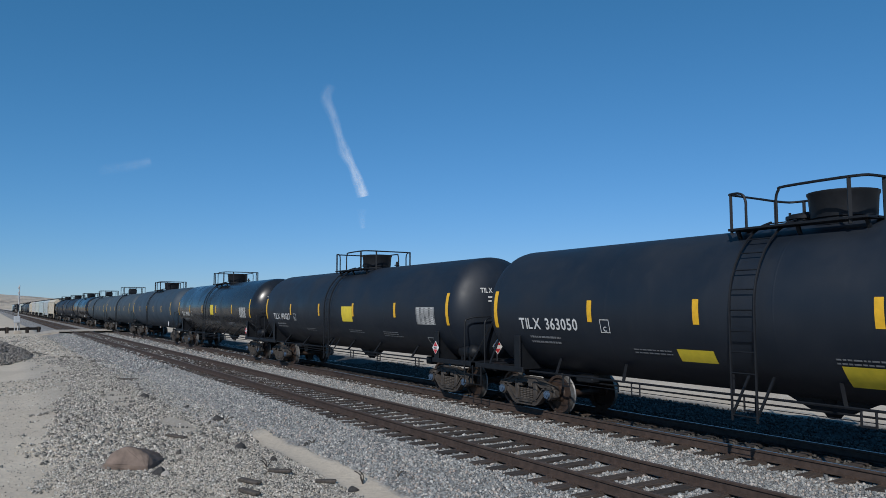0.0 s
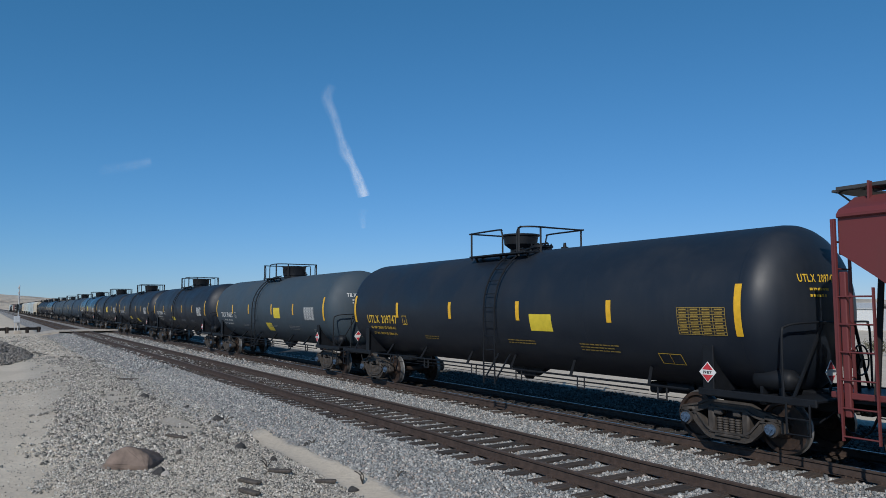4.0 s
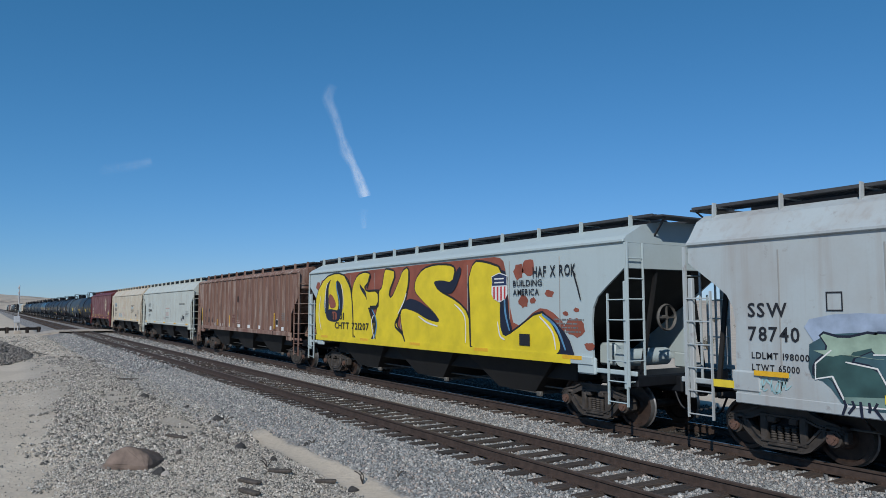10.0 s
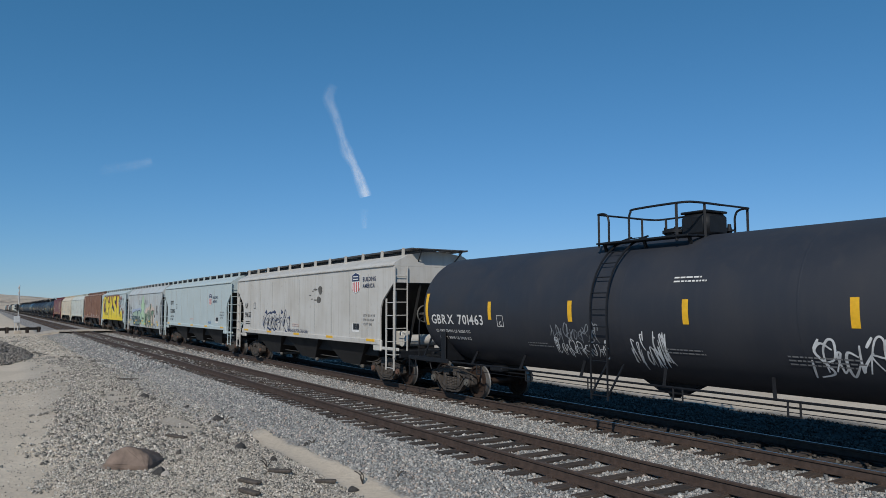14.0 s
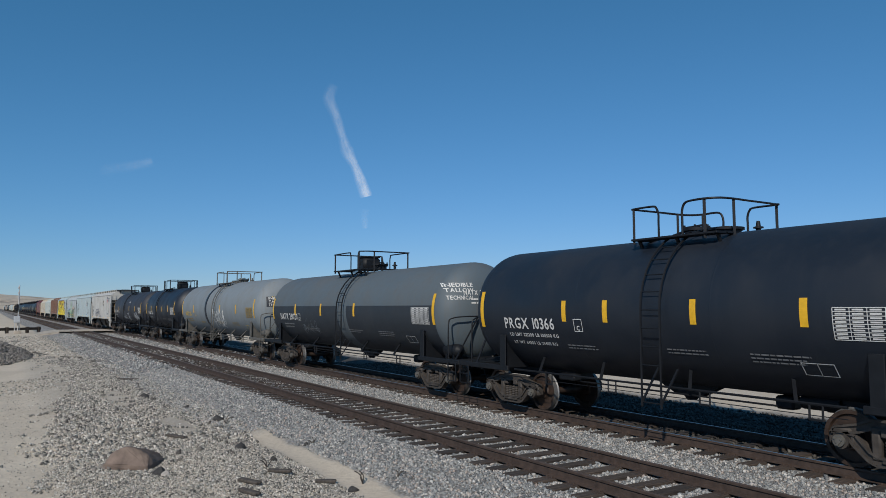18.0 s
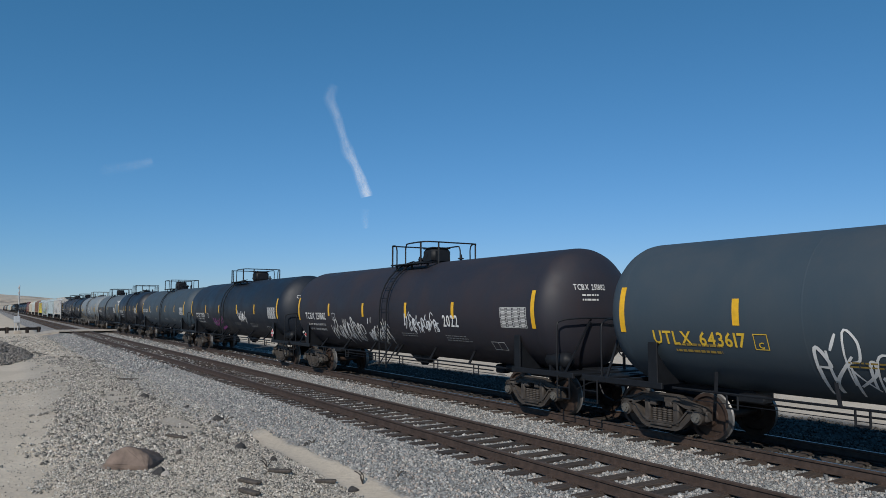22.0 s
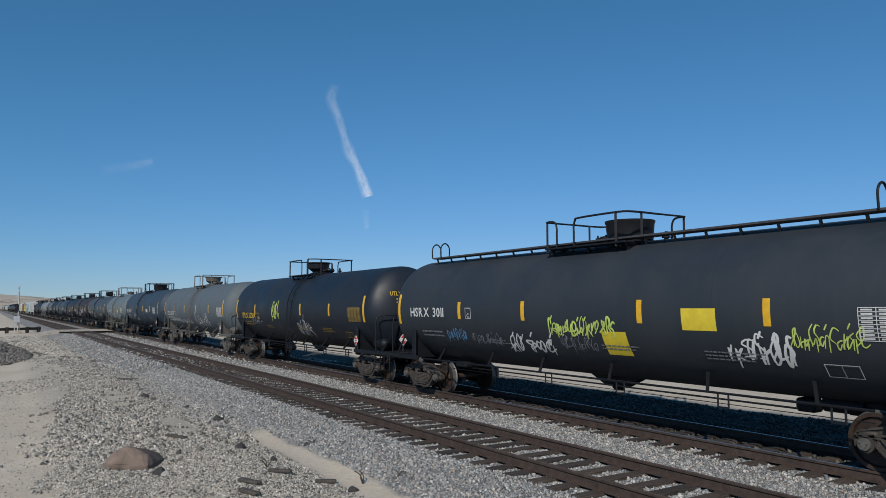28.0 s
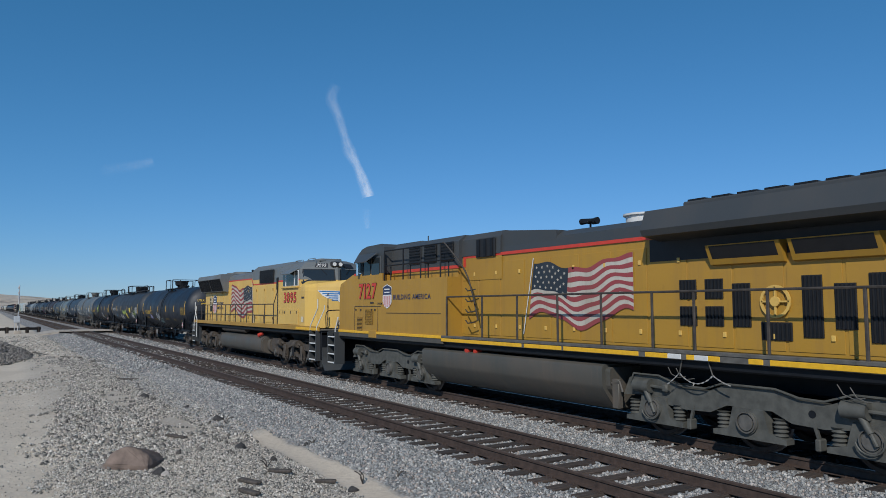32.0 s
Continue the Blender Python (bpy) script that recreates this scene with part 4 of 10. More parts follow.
def build_tank(at0, at1, paint_m, mark, mark_m, label, top=TOP_A, style="drum", gear=None, seed=1, frac=(0.2, 0.4, 0.6, 0.8), casting=None, cap=None, text=None, band=None, long_walk=0.0, hazard=True, ring=False, text_w=None, loads=None, text_x=0.95, text_z=2.05, radius=1.55, table=-1.30, window=-2.0):
    """A tank car whose end reflectors stand at at0 and at1 along the train."""
    global TANK_R, TANK_Z
    TANK_R, TANK_Z = radius, 0.95 + radius
    rng = random.Random(seed)
    half = (at1 - at0) / 2
    gear = gear or STEEL_BLACK
    casting, cap = casting or STEEL_BROWN, cap or STEEL_GREY
    print_m = YELLOW_DIM if mark_m == YELLOW_MARK else WHITE_DIM
    car = thing("tank_car", label, "tank car", "tank cars of the train")
    shell = [(-half - 0.85 + 0.80 * (1 - math.cos(q)), TANK_R * math.sin(q) ** 0.92) for q in np.linspace(0.02, math.pi / 2, 11)]
    shell += [(-a, b) for a, b in shell[::-1]]
    body = part("tank_shell", Shape().lathe(shell, (0, 0, TANK_Z), "x", 56), paint_m, car)
    n = max(3, round(half * 2 / 4.2))
    for i in range(n + 1):
        x = -half + 2 * half * i / n
        part("weld_seam", Shape().lathe([(x - 0.02, TANK_R), (x - 0.012, TANK_R + 0.0015), (x + 0.012, TANK_R + 0.0015), (x + 0.02, TANK_R)], (0, 0, TANK_Z), "x", 56, close=False), paint_m, body)
    if band:
        for x0, x1, m in ((-half - 0.05, top[1] - 0.1, band), (top[2] + 0.1, half + 0.05, band)):
            part("dark_band", tank_patch(x0, x1, 1.05, 2.62, 0.004, 10), m, body, "dark painted lower band")
    if ring:
        part("jacket_ring", Shape().lathe([(-1.75, TANK_R), (-1.75, TANK_R + 0.03), (-1.45, TANK_R + 0.03), (-1.45, TANK_R)], (0, 0, TANK_Z), "x", 56, close=False), TANK_BLACK, body, "black ring round the shell")
    # reflectors
    for k, x in ((-1, -half), (1, half)):
        part("reflector", tank_patch(x - 0.07, x + 0.07, 2.05, 2.97, 0.008, 6), YELLOW_STRIPE, body, "yellow reflective strip")
    for f in frac:
        x = -half + 2 * half * f
        part("reflector", tank_patch(x - 0.07, x + 0.07, 2.24, 2.71), YELLOW_STRIPE, body, "yellow reflective strip")
    # lettering
    width = text_w or 0.187 * len(mark)
    letters(body, mark, width, 0.27, on_tank(-half + text_x, text_z), mark_m, "letter of the reporting mark")
    if loads:
        for i, line in enumerate(loads):
            part("lettering", text_shape(line, 0.070 * len(line), 0.088, on_tank(-half + text_x + 0.12 + 0.06 * i, 1.86 - 0.19 * i)), mark_m, body, "load limit figures")
    else:
        part("load_lines", bars_shape(1.35, 0.26, 2, on_tank(-half + 1.25, 1.70), rng), print_m, body)
    bx = -half + 2 * half * frac[0] + 0.30
    box = part("plate_box", frame_shape(0.27, 0.29, 0.016, on_tank(bx, text_z - 0.03)), mark_m, body)
    part("lettering", text_shape("C", 0.10, 0.11, on_tank(bx + 0.085, text_z + 0.0)), mark_m, box)
    part("stencil_table", table_shape(1.05, 0.50, 8, 4, on_tank(half + table, 2.06), 0.012), YELLOW_DIM if mark_m == YELLOW_MARK else mark_m, body)
    for du in (0, 0.275):
        part("stencil_frame", frame_shape(0.29, 0.27, 0.015, on_tank(half + window + du, 1.45)), mark_m, body)
    for x, z, w, r in ((-half * 0.42, 1.62, 1.0, 2), (half * 0.12, 1.66, 1.2, 2), (half * 0.46, 1.60, 1.3, 3), (half * 0.52, 2.95, 0.0, 0)):
        if w:
            part("stencil_lines", bars_shape(w, 0.075 * r, r, on_tank(x, z), rng), print_m, body)
    part("head_mark", text_shape(mark, 0.90, 0.14, lambda u, h: head_place(half, u, h + 0.48)), mark_m, body)
    part("head_lines", bars_shape(0.50, 0.22, 2, lambda u, h: head_place(half, u + 0.2, h + 0.20), rng), mark_m, body)
    # ladder and top
    if not long_walk:
        tank_ladder(car, (top[1] + top[2]) / 2 + 0.02, 0.62, gear)
    tank_platform(car, top, gear, style, long_walk)
    # underframe
    for k in (-1, 1):
        part("centre_sill", Shape().box((k * (half - 0.6), 0, 0.92), (3.2, 0.62, 0.34), 0.03), gear, car)
    for k in (-1, 1):
        tx = k * (half - 0.62)
        for y in (-1, 1):
            sx0 = k * (half - 0.74)
            curve = [(y * 1.53 * math.sin(q), TANK_Z - 1.53 * math.cos(q)) for q in (1.18, 1.0, 0.82, 0.64, 0.46, 0.30)]
            sad = Shape().prism([(y * 1.415, 1.02), (y * 1.415, 1.84)] + curve[:-1] + [(y * 0.30, 1.06), (y * 0.30, 1.02)], sx0 - 0.03, sx0 + 0.03, "x")
            sad.box((sx0, y * 1.43, 1.43), (0.24, 0.035, 0.84), 0.012).box((sx0, y * 1.36, 1.85), (0.24, 0.16, 0.035), 0.012)
            part("saddle", sad, gear, car)
            part("end_sill", Shape().box((k * (half + 0.16), y * 1.42, 1.02), (2.25, 0.07, 0.13), 0.015), gear, car)
            step = Shape().tube([(k * (half + 0.78), y * 1.47, 1.0), (k * (half + 0.78), y * 1.47, 0.50), (k * (half + 1.18), y * 1.47, 0.50), (k * (half + 1.18), y * 1.47, 1.0)], 0.02)
            step.tube([(k * (half + 0.78), y * 1.47, 0.75), (k * (half + 1.18), y * 1.47, 0.75)], 0.016)
            part("sill_step", step, gear, car)
        deck = Shape().box((k * (half + 0.95), 0, 1.04), (0.62, 2.80, 0.05), 0.01).box((k * (half + 0.3), 0, 0.98), (0.14, 2.75, 0.16), 0.02)
        part("end_platform", deck, gear, car)
        rail = Shape().tube(spline([(k * (half + 0.70), -1.40, 1.0), (k * (half + 0.70), -1.40, 2.05), (k * (half + 0.72), -1.30, 2.24), (k * (half + 0.9), -0.9, 2.30), (k * (half + 0.98), 0, 2.30), (k * (half + 0.9), 0.9, 2.30), (k * (half + 0.72), 1.30, 2.24), (k * (half + 0.70), 1.40, 2.05), (k * (half + 0.70), 1.40, 1.0)], 4), 0.021)
        rail.bar((k * (half + 0.9), -0.5, 2.28), (k * (half + 0.75), -1.2, 1.05), 0.05, 0.03).bar((k * (half + 0.9), 0.5, 2.28), (k * (half + 0.75), 1.2, 1.05), 0.05, 0.03)
        part("end_rail", rail, gear, car)
        if k > 0:
            wheel = Shape().tube([(half + 0.92, 0.62 + 0.27 * math.cos(q), 1.62 + 0.27 * math.sin(q)) for q in [i * math.pi / 8 for i in range(17)]], 0.016)
            for i in range(3):
                q = i * 2 * math.pi / 3
                wheel.bar((half + 0.92, 0.62, 1.62), (half + 0.92, 0.62 + 0.27 * math.cos(q), 1.62 + 0.27 * math.sin(q)), 0.02, 0.02)
            part("brake_wheel", wheel.bar((half + 0.86, 0.62, 1.62), (half + 0.86, 0.62, 1.05), 0.07, 0.05).box((half + 0.84, 0.62, 1.62), (0.14, 0.2, 0.3), 0.02), gear, car)
            part("air_reservoir", Shape().lathe([(-0.42, 0.05), (-0.36, 0.15), (-0.30, 0.19), (0.30, 0.19), (0.36, 0.15), (0.42, 0.05)], (half + 0.28, -0.95, 1.30), "x", 16).box((half + 0.1, -0.95, 1.1), (0.06, 0.3, 0.16)).box((half + 0.46, -0.95, 1.1), (0.06, 0.3, 0.16)), gear, car)
            part("uncoupling_lever", Shape().tube([(half + 1.24, -1.3, 0.72), (half + 1.24, -0.9, 0.84), (half + 1.24, -0.2, 0.86), (half + 1.3, 0, 0.84)], 0.016), gear, car)
        build_truck(car, tx, casting, cap)
        build_coupler(car, k * (half + 1.33), k)
    if hazard:
        diamond_placard(car, half - 0.72, -1.47, 1.38)
        end_placard(car, half + 1.0, -0.50, 1.46)
    # piping under the tank
    for z, r in ((1.02, 0.024), (0.84, 0.008)):
        part("side_pipe", Shape().tube([(-half + 1.2, -1.42, z), (half - 1.2, -1.42, z)], r), gear, car)
    x = -half + 1.9
    while x < half - 1.6:
        part("pipe_bracket", Shape().bar((x, -1.02, 1.34), (x + 0.28, -1.42, 1.02), 0.06, 0.04).bar((x + 0.5, -1.42, 1.03), (x + 0.5, -1.42, 0.76), 0.03, 0.03).bar((x + 0.72, -1.42, 1.03), (x + 0.72, -1.42, 0.76), 0.03, 0.03).bar((x + 0.5, -1.42, 0.77), (x + 0.72, -1.42, 0.77), 0.03, 0.03), gear, car)
        x += rng.uniform(1.9, 2.6)
    out = Shape().lathe([(0.62, 0.10), (0.70, 0.16), (0.78, 0.12), (1.0, 0.20)], (0.1, 0, 0), "z", 12).prism([(-0.7, 0.96), (0.9, 0.96), (0.4, 0.72), (-0.2, 0.72)], -0.12, 0.12, "y")
    part("bottom_outlet", out, gear, car)
    brake = Shape().cyl((half - 2.6, -0.25, 0.90), (half - 1.9, -0.25, 0.90), 0.14, 14).box((half - 2.9, -0.25, 0.84), (0.36, 0.3, 0.24), 0.04).box((-half + 2.5, -0.75, 0.90), (0.55, 0.25, 0.16), 0.03).tube([(-half + 2.6, -0.6, 0.80), (half - 2.9, -0.6, 0.80)], 0.02)
    part("brake_gear", brake, gear, car)
    TRAIN.append((car, (at0 + at1) / 2, half + 1.45))
    return car, body, half, rng


def head_place(half, u, h):
    """A point on a tank's end: u across from the near side, h over the middle."""
    y = -0.85 + u
    q = math.asin(min(1, math.hypot(y, h) / TANK_R) ** (1 / 0.92))
    return (half + 0.862 - 0.80 * (1 - math.cos(q)), y, TANK_Z + h)


def tag(body, x, z, w, h, m, seed, line=0.035, loops=5, place=None):
    part("sprayed_tag", tag_shape(w, h, line, (place or on_tank)(x, z, 0.011), random.Random(seed), loops), m, body, "unreadable sprayed tag")

# ---- covered hopper cars ----
HOP_WHITE = paint("hopper_white", (0.52, 0.555, 0.505), 0.5, (0.33, 0.30, 0.26), 0.35, 0.4, rust=0.25)
HOP_GREY = paint("hopper_grey", (0.43, 0.51, 0.52), 0.55, (0.33, 0.36, 0.35), 0.3, 0.18, rust=0.12)
HOP_LIGHT = paint("hopper_light", (0.52, 0.51, 0.48), 0.5, (0.30, 0.27, 0.22), 0.45, 0.5, rust=0.3)
HOP_CREAM = paint("hopper_cream", (0.58, 0.525, 0.41), 0.5, (0.40, 0.24, 0.13), 0.4, 0.55, rust=0.5)
HOP_RED = paint("hopper_oxide_red", (0.145, 0.030, 0.030), 0.5, (0.10, 0.04, 0.035), 0.4, 0.4)
HOP_PATCH = paint("hopper_patched_grey", (0.43, 0.48, 0.49), 0.55, (0.30, 0.24, 0.20), 0.5, 0.5, rust=0.4)
HOP_SEAM = paint("hopper_dirty_seam", (0.33, 0.335, 0.32), 0.7, (0.22, 0.215, 0.20), 0.6, 0.6)
FAINT_MARK = plain("faded_black_lettering", (0.17, 0.17, 0.17), 0.6, vary=0.3)
RUST_POST = paint("hopper_rust_post", (0.155, 0.085, 0.062), 0.8, (0.10, 0.055, 0.045), 0.6, 0.6, rust=0.5)
RUST_SEAM = paint("hopper_rusty_seam", (0.36, 0.25, 0.15), 0.7, (0.48, 0.41, 0.30), 0.9, 0.8)
# Black paint of the pockets; also painted shade for end slopes and struts.
BLACK_PAINT_AND_SHADE = paint("black_paint_and_shade", (0.012, 0.012, 0.0125), 0.65, (0.035, 0.032, 0.028), 0.3, 0.2)
BLACK_PAINT_AND_SHADE.node_tree.nodes["Principled BSDF"].inputs["Specular IOR Level"].default_value = 0.35      # weak sheen, dull


def rust_paint():
    """Red-brown car, bleached and streaked with rust down its panels."""
    ma, nd, lk, bs = nodes_of("hopper_rust")
    run = noise_of(nd, lk, 1.1, 8, (3.0, 3.0, 0.6), rough=0.72)
    patch = noise_of(nd, lk, 0.8, 6, (1.0, 1.0, 0.6))
    col = ramp(nd, lk, run, [(0.28, (0.08, 0.042, 0.030)), (0.42, (0.175, 0.097, 0.070)), (0.54, (0.27, 0.185, 0.145)), (0.70, (0.44, 0.37, 0.32))])
    col = mix(nd, lk, ramp(nd, lk, patch, [(0.45, (0, 0, 0)), (0.7, (0.5,) * 3)]), col, (0.20, 0.085, 0.065))
    stains = ramp(nd, lk, noise_of(nd, lk, 2.4, 8, (2.2, 2.2, 0.3), rough=0.7), [(0.58, (0, 0, 0)), (0.67, (0.85,) * 3)])
    lk.new(mix(nd, lk, stains, col, (0.03, 0.018, 0.015)), bs.inputs["Base Color"])
    bs.inputs["Roughness"].default_value = 0.8
    bump(nd, lk, bs, noise_of(nd, lk, 20, 4), 0.15, 0.004)
    return ma


HOP_RUST = rust_paint()
LOGO_CREAM = plain("logo_cream", (0.62, 0.55, 0.40), 0.6, vary=0.1)
LOGO_BLUE = plain("logo_blue", (0.022, 0.035, 0.09), 0.5, vary=0.1)
LOGO_SKY = plain("logo_sky_blue", (0.03, 0.17, 0.42), 0.5, vary=0.1)
LOGO_RED = plain("logo_red", (0.50, 0.05, 0.05), 0.5, vary=0.1)
LOGO_WHITE = plain("logo_white", (0.72, 0.72, 0.70), 0.5, vary=0.06)
PATCH_BLUE = plain("faded_blue_patch", (0.36, 0.44, 0.46), 0.6, vary=0.15)
GRAF_YELLOW = plain("sprayed_yellow", (0.72, 0.56, 0.02), 0.55, vary=0.12, scale=2)
GRAF_NAVY = plain("sprayed_navy", (0.010, 0.014, 0.032), 0.6, vary=0.2, scale=2)
GRAF_BROWN = plain("sprayed_rust_red", (0.26, 0.075, 0.045), 0.6, vary=0.2, scale=2)
GRAF_GREEN = plain("sprayed_green", (0.115, 0.195, 0.125), 0.6, vary=0.35, scale=2)
GRAF_PALE = plain("sprayed_pale_green", (0.38, 0.55, 0.36), 0.6, vary=0.15, scale=2)
GRAF_TEAL = plain("sprayed_teal", (0.045, 0.10, 0.12), 0.6, vary=0.35, scale=2)
GRAF_DEEP = plain("sprayed_deep_green", (0.035, 0.085, 0.082), 0.6, vary=0.35, scale=2)
GRAF_LICHEN = plain("sprayed_lichen_green", (0.30, 0.40, 0.31), 0.6, vary=0.25, scale=3)
GRAF_MOSS = plain("sprayed_moss", (0.16, 0.24, 0.21), 0.6, vary=0.3, scale=3)
GRAF_SAGE = plain("sprayed_sage", (0.13, 0.25, 0.15), 0.6, vary=0.2, scale=3)
GRAF_HAZE = plain("sprayed_haze", (0.32, 0.39, 0.50), 0.6, vary=0.25, scale=3)
GHOST_MARK = plain("ghost_lettering", (0.21, 0.245, 0.26), 0.6, vary=0.4, scale=9)
GRAF_PEACH = plain("sprayed_peach", (0.53, 0.43, 0.36), 0.6, vary=0.2, scale=2)
FADED_RED = plain("faded_red_lettering", (0.56, 0.38, 0.34), 0.6, vary=0.15)
HALF_W = 1.60


def on_side(x0, z0, off=0.012, y=None):
    def place(u, h):
        return (x0 + u, -(y or HALF_W) - off, z0 + h)
    return place


def flat(x0, x1, z0, z1, off=0.008, y=None):
    p = on_side(x0, z0, off, y)
    return Shape().add([p(0, 0), p(x1 - x0, 0), p(x1 - x0, z1 - z0), p(0, z1 - z0)], [(0, 1, 2, 3)])


def shield(parent, x, z, w, h, y=None, off=0.014):
    """A heraldic shield: blue top, red and white stripes below."""
    def outline(k):
        return [(-0.5 * k, 0.62 * k), (-0.25 * k, 0.72 * k), (0, 0.80 * k), (0.25 * k, 0.72 * k), (0.5 * k, 0.62 * k), (0.46 * k, 0.30 * k), (0.5 * k, 0.0), (0.5 * k, -0.35 * k), (0.36 * k, -0.60 * k), (0, -0.78 * k), (-0.36 * k, -0.60 * k), (-0.5 * k, -0.35 * k), (-0.5 * k, 0.0), (-0.46 * k, 0.30 * k)]
    sx, sz = w, h / 1.58
    p = on_side(x, z, off, y)
    base = part("shield_logo", Shape().add([p(a * sx, b * sz) for a, b in outline(1.0)], [tuple(range(14))]), LOGO_WHITE, parent, "shield logo with blue top and red stripes")
    p = on_side(x, z, off + 0.004, y)
    top = [(-0.46, 0.12), (0.46, 0.12), (0.44, 0.30), (0.46, 0.58), (0.24, 0.67), (0, 0.75), (-0.24, 0.67), (-0.46, 0.58), (-0.44, 0.30)]
    part("blue_field", Shape().add([p(a * sx, b * sz) for a, b in top], [tuple(range(9))]), LOGO_BLUE, base)
    for i in range(4):
        a = -0.38 + i * 0.22
        low = -0.52 - 0.2 * (1 - abs(a + 0.05) / 0.5)
        part("red_stripe", Shape().add([p(a * sx, low * sz), p((a + 0.10) * sx, low * sz), p((a + 0.10) * sx, 0.06 * sz), p(a * sx, 0.06 * sz)], [(0, 1, 2, 3)]), LOGO_RED, base)
    part("name_bars", Shape().add([p(a * sx, b * sz) for b0 in (0.24, 0.44) for a, b in ((-0.30, b0), (0.30, b0), (0.30, b0 + 0.07), (-0.30, b0 + 0.07))], [(0, 1, 2, 3), (4, 5, 6, 7)]).add([], []), LOGO_WHITE, base).location.y = -0.004


def build_hopper(at0, at1, paint_m, mark, number, label, mark_m=None, sill_m=None, ribs=0, black=True, seams=9, seed=1, yellow=True, eave=3.88, text=(1.9, 1.15, 1.4, 0.27), rows=(2.66, 2.18), casting=None, cap=None, low=1.48, exact=None, posts=None, sizes=None, loads=None, seam_m=None):
    """A covered hopper whose side sheets end at at0 and at1 along the train."""
    rng = random.Random(seed)
    half = (at1 - at0) / 2
    car = thing("hopper_car", label, "hopper car", "covered hopper cars of the train")
    mark_m, casting, cap = mark_m or BLACK_MARK, casting or STEEL_BROWN, cap or RUST_CAP
    sill_m = sill_m or paint_m
    slope = half - 2.75
    # Black core: the shade on the sloped ends is put into its colour.
    core = Shape().prism([(-half, eave), (-half, 3.36), (-slope, 1.50), (slope, 1.50), (half, 3.36), (half, eave)], -HALF_W + 0.05, HALF_W - 0.05, "y")
    body = part("body", core, BLACK_PAINT_AND_SHADE if black else paint_m, car, "hopper body with sloped ends")
    edge = [(half, 3.38), (half - 0.55, 2.98), (half - 0.80, 2.78), (half - 0.93, 2.55), (half - 0.97, 2.25), (half - 0.95, low)] if not ribs else [(half, 3.05), (half - 0.95, 2.25), (half - 1.0, low)]
    outline = [(-half, eave + 0.02)] + [(-a, b) for a, b in edge] + edge[::-1] + [(half, eave + 0.02)]
    for y in (-1, 1):
        part("side_sheet", Shape().prism(outline, y * HALF_W, y * (HALF_W - 0.05), "y"), paint_m, body)
        part("side_sill", Shape().box((0, y * (HALF_W + 0.005 if low > 1.4 else HALF_W - 0.035), low - 0.07), (2 * half - 1.85, 0.11 if low > 1.4 else 0.09, 0.18), 0.015), sill_m, body)
        eave_bar = Shape().box((0, y * (HALF_W + 0.012), eave + 0.04), (2 * half + 0.02, 0.09, 0.07), 0.015)
        part("eave", eave_bar, paint_m, body)
    # upper end sheets
    for k in (-1, 1):
        part("end_sheet", Shape().box((k * (half - 0.01), 0, (3.36 + eave) / 2), (0.06, 2 * HALF_W - 0.02, eave - 3.36), 0.01), paint_m, body)
    # panel seams or ribs
    n = ribs or seams
    for x in exact or [-half + 0.12 + (2 * half - 0.24) * i / n for i in range(n + 1)]:
        foot = 1.53
        if abs(x) > half - 0.95:
            foot = 3.42
        for y in (-1, 1):
            if ribs:
                part("side_post", Shape().prism([(x - 0.09, y * HALF_W), (x - 0.045, y * (HALF_W + 0.07)), (x + 0.045, y * (HALF_W + 0.07)), (x + 0.09, y * HALF_W)], foot, eave, "z"), posts or paint_m, body)
            elif foot < 3:
                part("panel_seam", Shape().box((x, y * (HALF_W + 0.001), (foot + eave) / 2 - 0.05), (0.03, 0.012, eave - foot - 0.25), 0.003), seam_m or HOP_SEAM, body, "dirty weld seam")
    # roof
    roof = Shape().prism([(-HALF_W - 0.02, eave + 0.07), (-HALF_W + 0.06, eave + 0.15), (-1.30, 4.17), (-1.06, 4.30), (-0.4, 4.40), (0.4, 4.40), (1.06, 4.30), (1.30, 4.17), (HALF_W - 0.06, eave + 0.15), (HALF_W + 0.02, eave + 0.07), (HALF_W - 0.03, eave), (-HALF_W + 0.03, eave)], -half - 0.02, half + 0.02, "x")
    part("roof", roof, paint_m, body)
    part("hatch_trough", Shape().box((0, 0, 4.44), (2 * half - 0.9, 0.62, 0.17), 0.03), STEEL_BLACK, car, "dark trough hatch covers")
    for i in range(10):
        x = -half + 1.2 + (2 * half - 2.4) * i / 9
        part("hatch_clamp", Shape().bar((x, -0.45, 4.53), (x, 0.45, 4.53), 0.05, 0.05), STEEL_GREY, car)
    for y in (-1, 1):
        walk_way = Shape().box((0, y * 1.06, 4.47), (2 * half + 0.6, 0.05, 0.06), 0.005)
        for q in range(9):
            walk_way.box((0, y * (0.47 + 0.068 * q), 4.47), (2 * half + 0.6, 0.030, 0.045))
        x = -half - 0.25
        while x < half + 0.28:
            walk_way.box((x, y * 0.76, 4.465), (0.022, 0.62, 0.035))
            x += 0.10
        part("running_board", walk_way, GRATE, car, "open steel grating walk along the roof")
        for i in range(12):
            x = -half + 0.25 + (2 * half - 0.5) * i / 11
            post = Shape().bar((x, y * 1.14, 4.18), (x, y * 1.12, 4.52), 0.10, 0.03, up=(1, 0, 0)).bar((x, y * 1.02, 4.45), (x, y * 0.55, 4.44), 0.05, 0.03)
            part("walk_bracket", post, paint_m, car)
